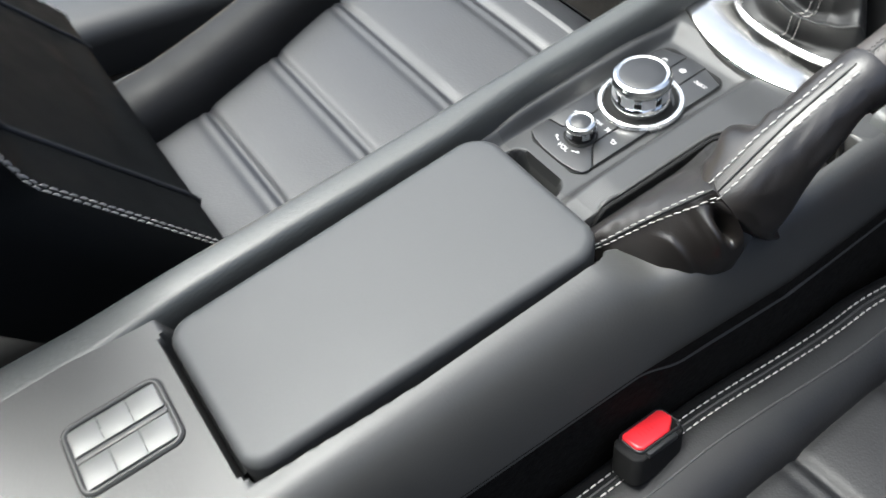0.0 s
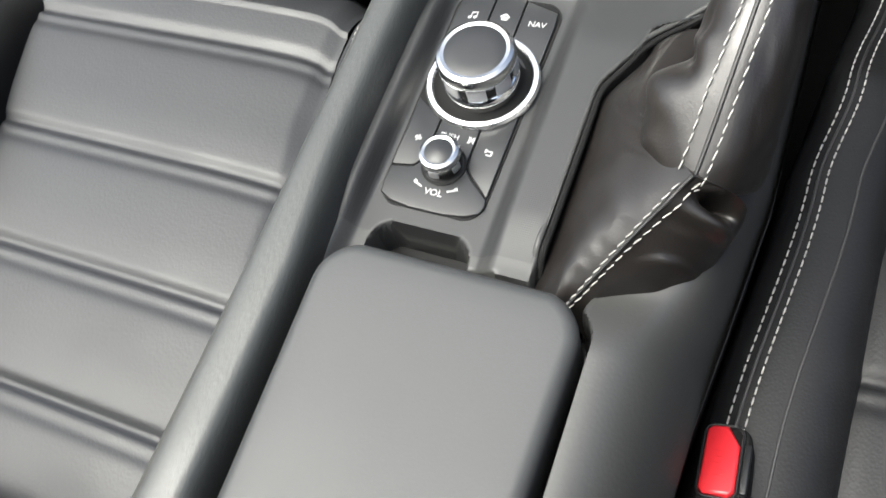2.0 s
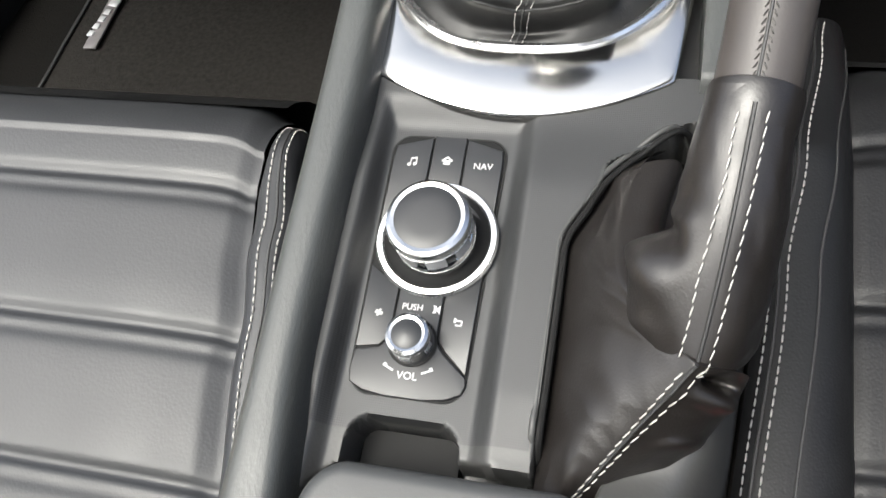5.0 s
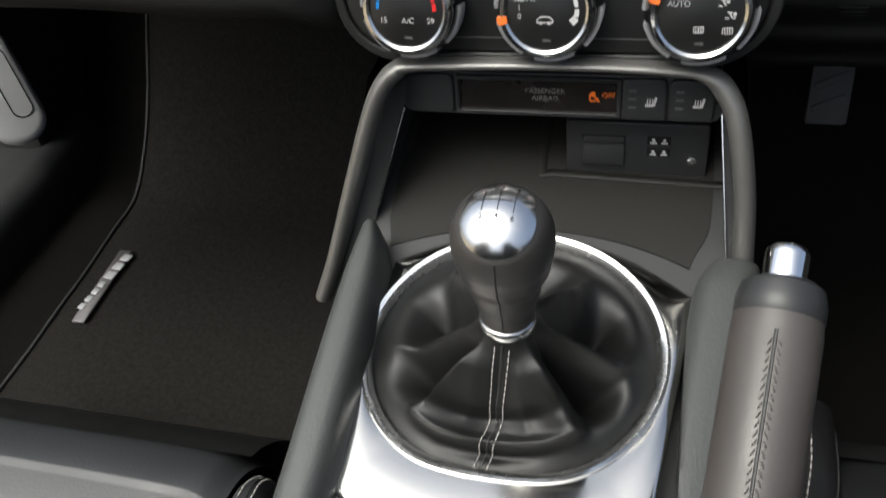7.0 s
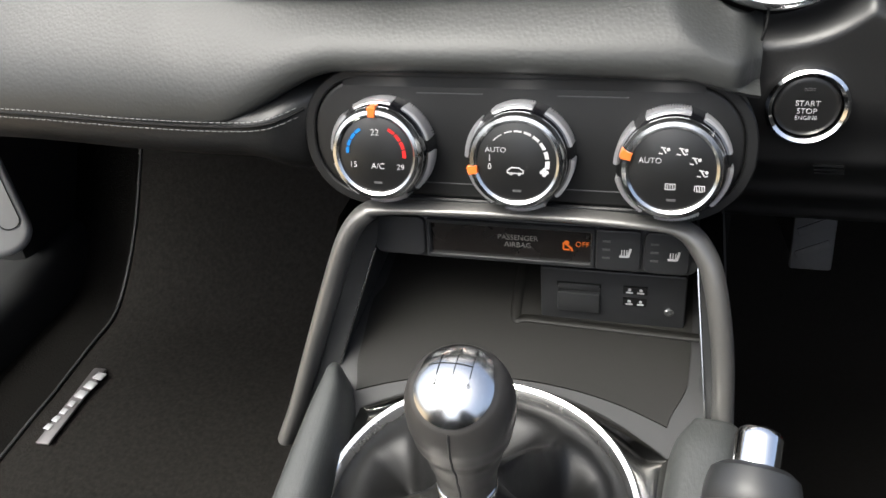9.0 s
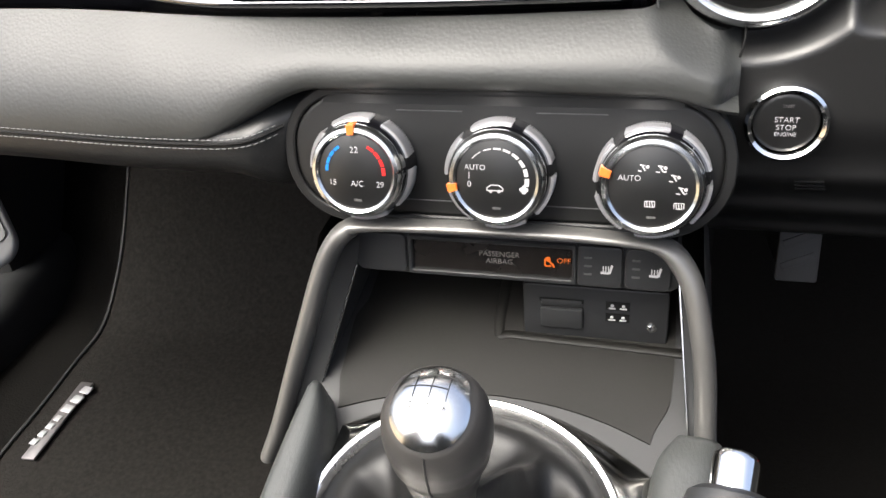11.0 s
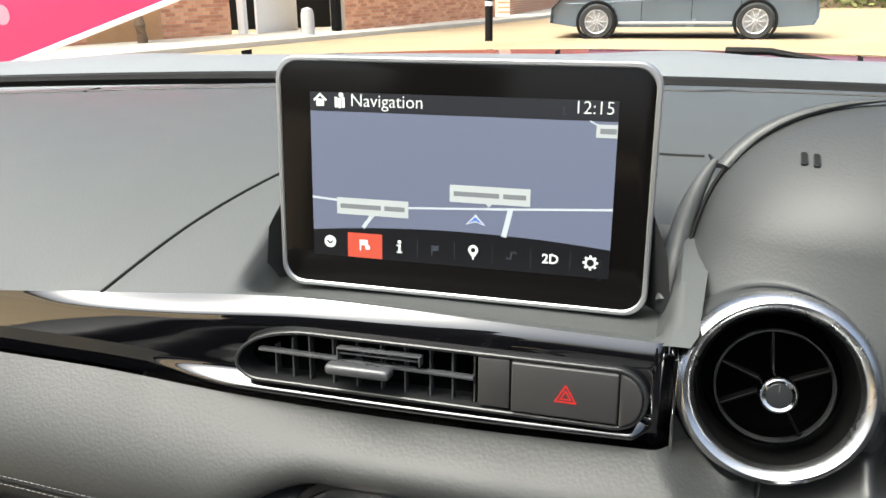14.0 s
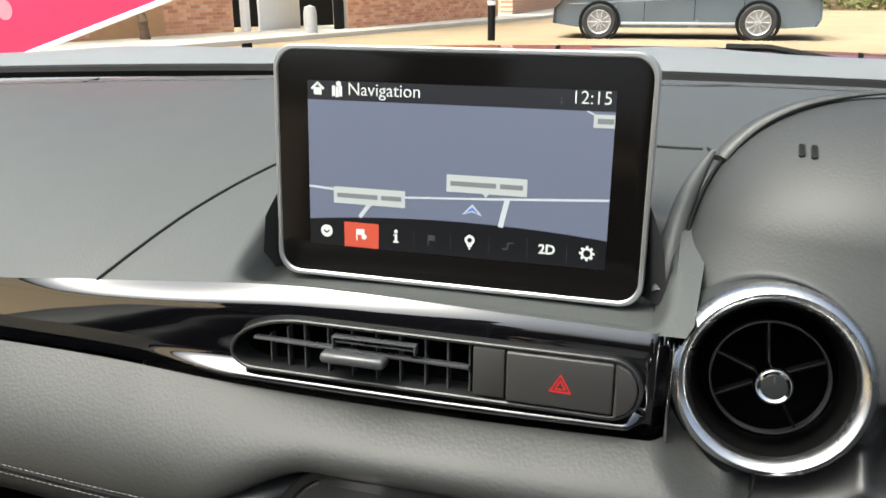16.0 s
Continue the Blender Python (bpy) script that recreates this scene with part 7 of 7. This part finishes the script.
def brick_piece_material():
    """Fired clay whose tone differs from brick to brick."""
    m = material("fired brick", (0.5, 0.25, 0.15), 0.9, grain=0.006, bump=0.5, spec=0.2)
    nt = m.node_tree
    p = nt.nodes["Principled BSDF"]
    info, geo, add = nt.nodes.new("ShaderNodeObjectInfo"), nt.nodes.new("ShaderNodeNewGeometry"), nt.nodes.new("ShaderNodeMath")
    add.operation = "ADD"
    nt.links.new(info.outputs["Random"], add.inputs[0])
    nt.links.new(geo.outputs["Random Per Island"], add.inputs[1])
    fr = nt.nodes.new("ShaderNodeMath")
    fr.operation = "FRACT"
    nt.links.new(add.outputs[0], fr.inputs[0])
    ramp = nt.nodes.new("ShaderNodeValToRGB")
    ramp.color_ramp.elements[0].color, ramp.color_ramp.elements[1].color = (0.48, 0.22, 0.13, 1), (0.72, 0.42, 0.26, 1)
    mid = ramp.color_ramp.elements.new(0.5)
    mid.color = (0.62, 0.32, 0.19, 1)
    nt.links.new(fr.outputs[0], ramp.inputs[0])
    nt.links.new(ramp.outputs[0], p.inputs["Base Color"])
    return m


FIRED = brick_piece_material()


def lay_bricks(wall, p, q, z0, z1, near_s, near_z):
    """Courses of bricks, a little proud of the mortar; those in the near stretch are pieces of their own."""
    a, d = Vector((*p, 0)), Vector((q[0] - p[0], q[1] - p[1], 0))
    L = d.length
    d.normalize()
    out = Vector((d.y, -d.x, 0))
    turn = Matrix((( d.x, out.x, 0, 0), (d.y, out.y, 0, 0), (0, 0, 1, 0), (0, 0, 0, 1)))
    shared, rest = {}, bmesh.new()
    rnd = random.Random(3)
    rows = int((z1 - z0) / 0.075)
    for r in range(rows):
        z = z0 + 0.0375 + 0.075 * r
        s = -0.1125 if r % 2 else 0.0
        while s < L - 0.02:
            s0, s1 = max(0.0, s) + 0.005, min(L, s + 0.225) - 0.005
            s += 0.225
            if s1 - s0 < 0.03:
                continue
            w = round(s1 - s0, 3)
            at = Matrix.Translation(a + d * ((s0 + s1) / 2) + out * rnd.uniform(-0.001, 0.002) + Vector((0, 0, z))) @ turn
            if near_s[0] < s0 < near_s[1] and z < near_z:
                if w not in shared:
                    bm = box(0, 0, 0, w, 0.016, 0.065, 0.004, 1)
                    me = bpy.data.meshes.new("brick")
                    bm.to_mesh(me)
                    bm.free()
                    me.materials.append(FIRED)
                    shared[w] = me
                ob = new("brick", shared[w])
                ob.matrix_world = at
                ob.parent = wall
            else:
                bmesh.ops.create_cube(rest, size=1, matrix=at @ Matrix.Diagonal((w, 0.016, 0.065, 1)))
    if rest.verts:
        tagged(part("brickwork", rest, FIRED, wall), kind="stuff")


STONE_GREY = material("weathered grey metal", (0.40, 0.40, 0.39), 0.6, grain=0.02, bump=0.2, blotch=0.1, spread=0.15)
build_grounds()


def build_own_car():
    c = thing("windscreen_cowl", "grey plastic cowl below the windscreen", "cowl")
    def cowl(a, b):
        x = lerp(-0.85, 0.60, a)
        hump = 0.004 * math.exp(-((x + 0.52) / 0.09) ** 2) + 0.005 * math.exp(-((x - 0.07) / 0.07) ** 2)
        return (x, 0.80 + 0.16 * b - 0.12 * x * x, 0.340 + (0.025 + hump) * smooth(0, 0.75, b) - 0.030 * (x + 0.1) ** 2 - 0.01 * smooth(0.85, 1, b))
    part("panel", surface(cowl, 120, 16), COWL, c)
    for x in (-0.40, -0.05, 0.225):
        part("joint", box(x, 0.935, 0.3655 - 0.03 * (x + 0.1) ** 2, 0.0015, 0.02, 0.006), DARK, c)
    part("seal", tube([(lerp(-0.85, 0.60, k / 40), 0.800 - 0.12 * lerp(-0.85, 0.60, k / 40) ** 2, 0.3535 - 0.03 * (lerp(-0.85, 0.60, k / 40) + 0.1) ** 2) for k in range(41)], 0.006, 8), DARK, c, "black rubber seal")
    w = thing("wiper_arm", "black wiper arm lying on the cowl", "wiper")
    part("arm", tube([(0.110, 0.975, 0.3660), (0.150, 0.965, 0.3665), (0.215, 0.950, 0.3560), (0.330, 0.925, 0.3400)], lambda s: 0.0040 - 0.0015 * s, 8), DARK, w)
    bn = thing("bonnet", "red painted bonnet of the car", "bonnet")
    part("panel", surface(lambda a, b: (lerp(-0.80, 0.70, a), 0.97 + 1.0 * b - 0.16 * lerp(-0.8, 0.7, a) ** 2, 0.3600 + 0.006 * math.sin(math.pi * min(1, 3 * b)) - 0.20 * b ** 1.6 - 0.05 * lerp(-0.8, 0.7, a) ** 2), 40, 30), BONNET, bn)
    for s in (-1, 1):
        part("wing", surface(lambda a, b: (-0.05 + s * (0.72 + 0.12 * math.sin(math.pi * b / 2)), lerp(0.85, 2.0, a), 0.33 - 0.18 * a ** 2 - 0.75 * b * b), 10, 8), BONNET, bn)


build_own_car()


def build_estate():
    e = thing("estate_car", "blue-grey estate car parked side-on on the gravel", "car")
    y0 = 17.0
    prof = [(-2.92, 0.30), (-2.90, 0.58), (-2.70, 0.78), (-1.80, 0.96), (-1.35, 1.00), (-0.60, 1.42), (0.2, 1.50), (1.20, 1.46), (1.62, 1.32), (1.90, 1.02), (2.00, 0.72), (2.02, 0.40), (1.95, 0.26), (1.40, 0.22), (-2.4, 0.22)]
    def ring(y, k, up):
        return [(x * k - 0.45 * (1 - k), y, GZ + max(0.22, z - up * smooth(0.95, 1.5, z))) for x, z in prof]
    part("body", loft([ring(y0 + 0.10, 0.985, 0.10), ring(y0, 1.0, 0.02), ring(y0 + 0.3, 1.0, 0.0), ring(y0 + 1.5, 1.0, 0.0), ring(y0 + 1.8, 1.0, 0.02)]), CARBODY, e, "", 30)
    for x0, x1, z0, z1 in ((-1.10, -0.25, 1.02, 1.36), (-0.20, 0.62, 1.02, 1.42), (0.68, 1.50, 1.04, 1.38)):
        part("window", slab([(x1, z0), (x1 - 0.05, z1), (x0 + 0.28 * (x0 < -1), z1 - 0.02), (x0, z0)], 0, 0.03, 0.005, at=pose(0, y0 + 0.02, GZ) @ pose(0, 0, 0, 90)), CARGLASS, e)
    for x in (-2.0, 0.93):
        w = thing_part(e, "wheel", "")
        at = pose(x, y0 - 0.02, GZ + 0.325) @ pose(0, 0, 0, 90)
        part("arch", lathe([(0.40, 0.005), (0.37, 0.012), (0.34, 0.0)], 40, at), DARK, w)
        part("tyre", lathe([(0.215, 0.02), (0.30, 0.03), (0.325, 0.01), (0.325, -0.18), (0.2, -0.2)], 40, at), TYRE, w)
        part("rim", lathe([(0.235, 0.015), (0.225, 0.03), (0.205, 0.012)], 40, at), MATTE_SILVER, w)
        part("disc", lathe([(0.21, -0.03), (0.0, -0.03)], 30, at), STONE_GREY, w)
        for k in range(10):
            part("spoke", box(0.125, 0, 0.012, 0.20, 0.022, 0.03, 0.006, at=at @ pose(0, 0, 0, 0, 0, 36 * k)), MATTE_SILVER, w)
        part("hub", lathe([(0.045, 0.0), (0.04, 0.04), (0.0, 0.045)], 20, at), MATTE_SILVER, w)
    part("sill_strip", box(-0.53, y0 - 0.01, GZ + 0.30, 2.1, 0.04, 0.05, 0.01), MATTE_SILVER, e, "bright sill strip")
    part("tail_lamp", box(1.86, y0 + 0.06, GZ + 0.86, 0.20, 0.12, 0.14, 0.03), LAMP_RED, e, "red tail lamp")
    for x in (-1.15, -0.22, 0.66):
        part("door_joint", box(x, y0 - 0.002, GZ + 0.65, 0.012, 0.01, 0.66), DARK, e)
    part("door_mirror", box(-1.02, y0 - 0.09, GZ + 1.02, 0.14, 0.20, 0.13, 0.04, 3), CARBODY, e)
    part("waist_crease", tube([(-2.6, y0 - 0.004, GZ + 0.66), (-0.5, y0 - 0.008, GZ + 0.74), (1.9, y0 - 0.004, GZ + 0.78)], 0.012, 8, up=(0, -1, 0)), CARBODY, e)


build_estate()


def build_banner():
    b = thing("advertising_banner", "tilted pink banner with pale bubbles and a white edge", "banner", pose(-5.28, 6.0, -0.04) @ pose(0, 0, 0, 0, -17.0, 0))
    part("panel", box(-0.80, 0, 1.20, 5.2, 0.012, 2.40, 0.003), PINK, b)
    part("edge", box(-0.80, -0.002, 0.0, 5.2, 0.022, 0.045, 0.004), WHITE, b, "white edge strip")
    for x, z, r in ((-0.32, 0.40, 0.085), (-0.10, 0.62, 0.06), (0.35, 0.75, 0.05), (0.1, 0.95, 0.09)):
        part("bubble", lathe([(r, 0), (r, 0.003)], 24, pose(x, -0.008, z) @ pose(0, 0, 0, 90), True), PINK_PALE, b)
    for k in range(3):
        part("streak", tube([(-0.62 + 0.06 * k + 0.05 * math.sin(3 * t), -0.009, 0.28 + 0.5 * t) for t in [j / 10 for j in range(11)]], 0.008, 6, up=(0, -1, 0)), PINK_PALE, b)
    part("pole", tube([(1.6, 0.04, -1.6), (1.6, 0.04, 2.4)], 0.03, 10), MATTE_SILVER, b)


build_banner()


def build_palm(at, label):
    t = thing("palm_tree", label, "tree", at)
    trunk = [(0.05 * math.sin(k * 0.7), 0.03 * math.cos(k), 0.14 * k) for k in range(16)]
    part("trunk", tube(trunk, lambda s: 0.10 - 0.03 * s + 0.012 * math.sin(40 * s), 12), BARK, t)
    top = Vector(trunk[-1])
    rnd = random.Random(5)
    bm = bmesh.new()
    for f in range(34):
        az, el = 2 * math.pi * rnd.random(), radians(rnd.uniform(-50, 65))
        d = Vector((math.cos(az) * math.cos(el), math.sin(az) * math.cos(el), math.sin(el)))
        L = rnd.uniform(0.6, 1.0)
        side = d.cross(Vector((0, 0, 1))).normalized() * 0.028
        prev = None
        for k in range(7):
            s = k / 6
            p = top + d * (L * s) + Vector((0, 0, -0.55 * s * s))
            w = side * (1 - s) * (0.4 + 1.6 * min(1, 3 * s)) + side * 0.05
            cur = (bm.verts.new(p - w), bm.verts.new(p + Vector((0, 0, 0.01))), bm.verts.new(p + w))
            if prev:
                bm.faces.new((prev[0], prev[1], cur[1], cur[0]))
                bm.faces.new((prev[1], prev[2], cur[2], cur[1]))
            prev = cur
    tagged(part("crown", bm, LEAF, t), kind="stuff")


build_palm(pose(-10.0, 13.55, GZ), "small palm tree with drooping leaves by the brick wall")


def build_hedge():
    rnd = random.Random(8)
    bm = bmesh.new()
    for k in range(5200):
        x, y, z = rnd.uniform(3.0, 13.0), rnd.uniform(36.0, 38.0), rnd.random() ** 0.7 * 2.6
        z *= 0.8 + 0.2 * math.sin(x * 1.7)
        p = Vector((x, y, GZ + z))
        a, b = rnd.uniform(0, 6.3), rnd.uniform(-1, 1)
        u = Vector((math.cos(a), math.sin(a) * 0.6, b)).normalized() * rnd.uniform(0.07, 0.15)
        v = u.cross(Vector((rnd.random(), -1, rnd.random()))).normalized() * 0.06
        q = [bm.verts.new(p + u), bm.verts.new(p + v), bm.verts.new(p - u), bm.verts.new(p - v)]
        bm.faces.new(q)
    ob = tagged(link("hedge", bm, HEDGE), "yellow-green clipped hedge behind the drive", "hedge", kind="stuff")
    core = tagged(link("wall_garden", box(8.0, 38.6, GZ + 1.0, 12.0, 0.5, 2.2), STONE), "garden wall behind the hedge", "wall", kind="structure")


build_hedge()

for wall, p, q, near_s, near_z in BRICKED:
    lay_bricks(wall, p, q, GZ, 5.45, near_s, near_z)
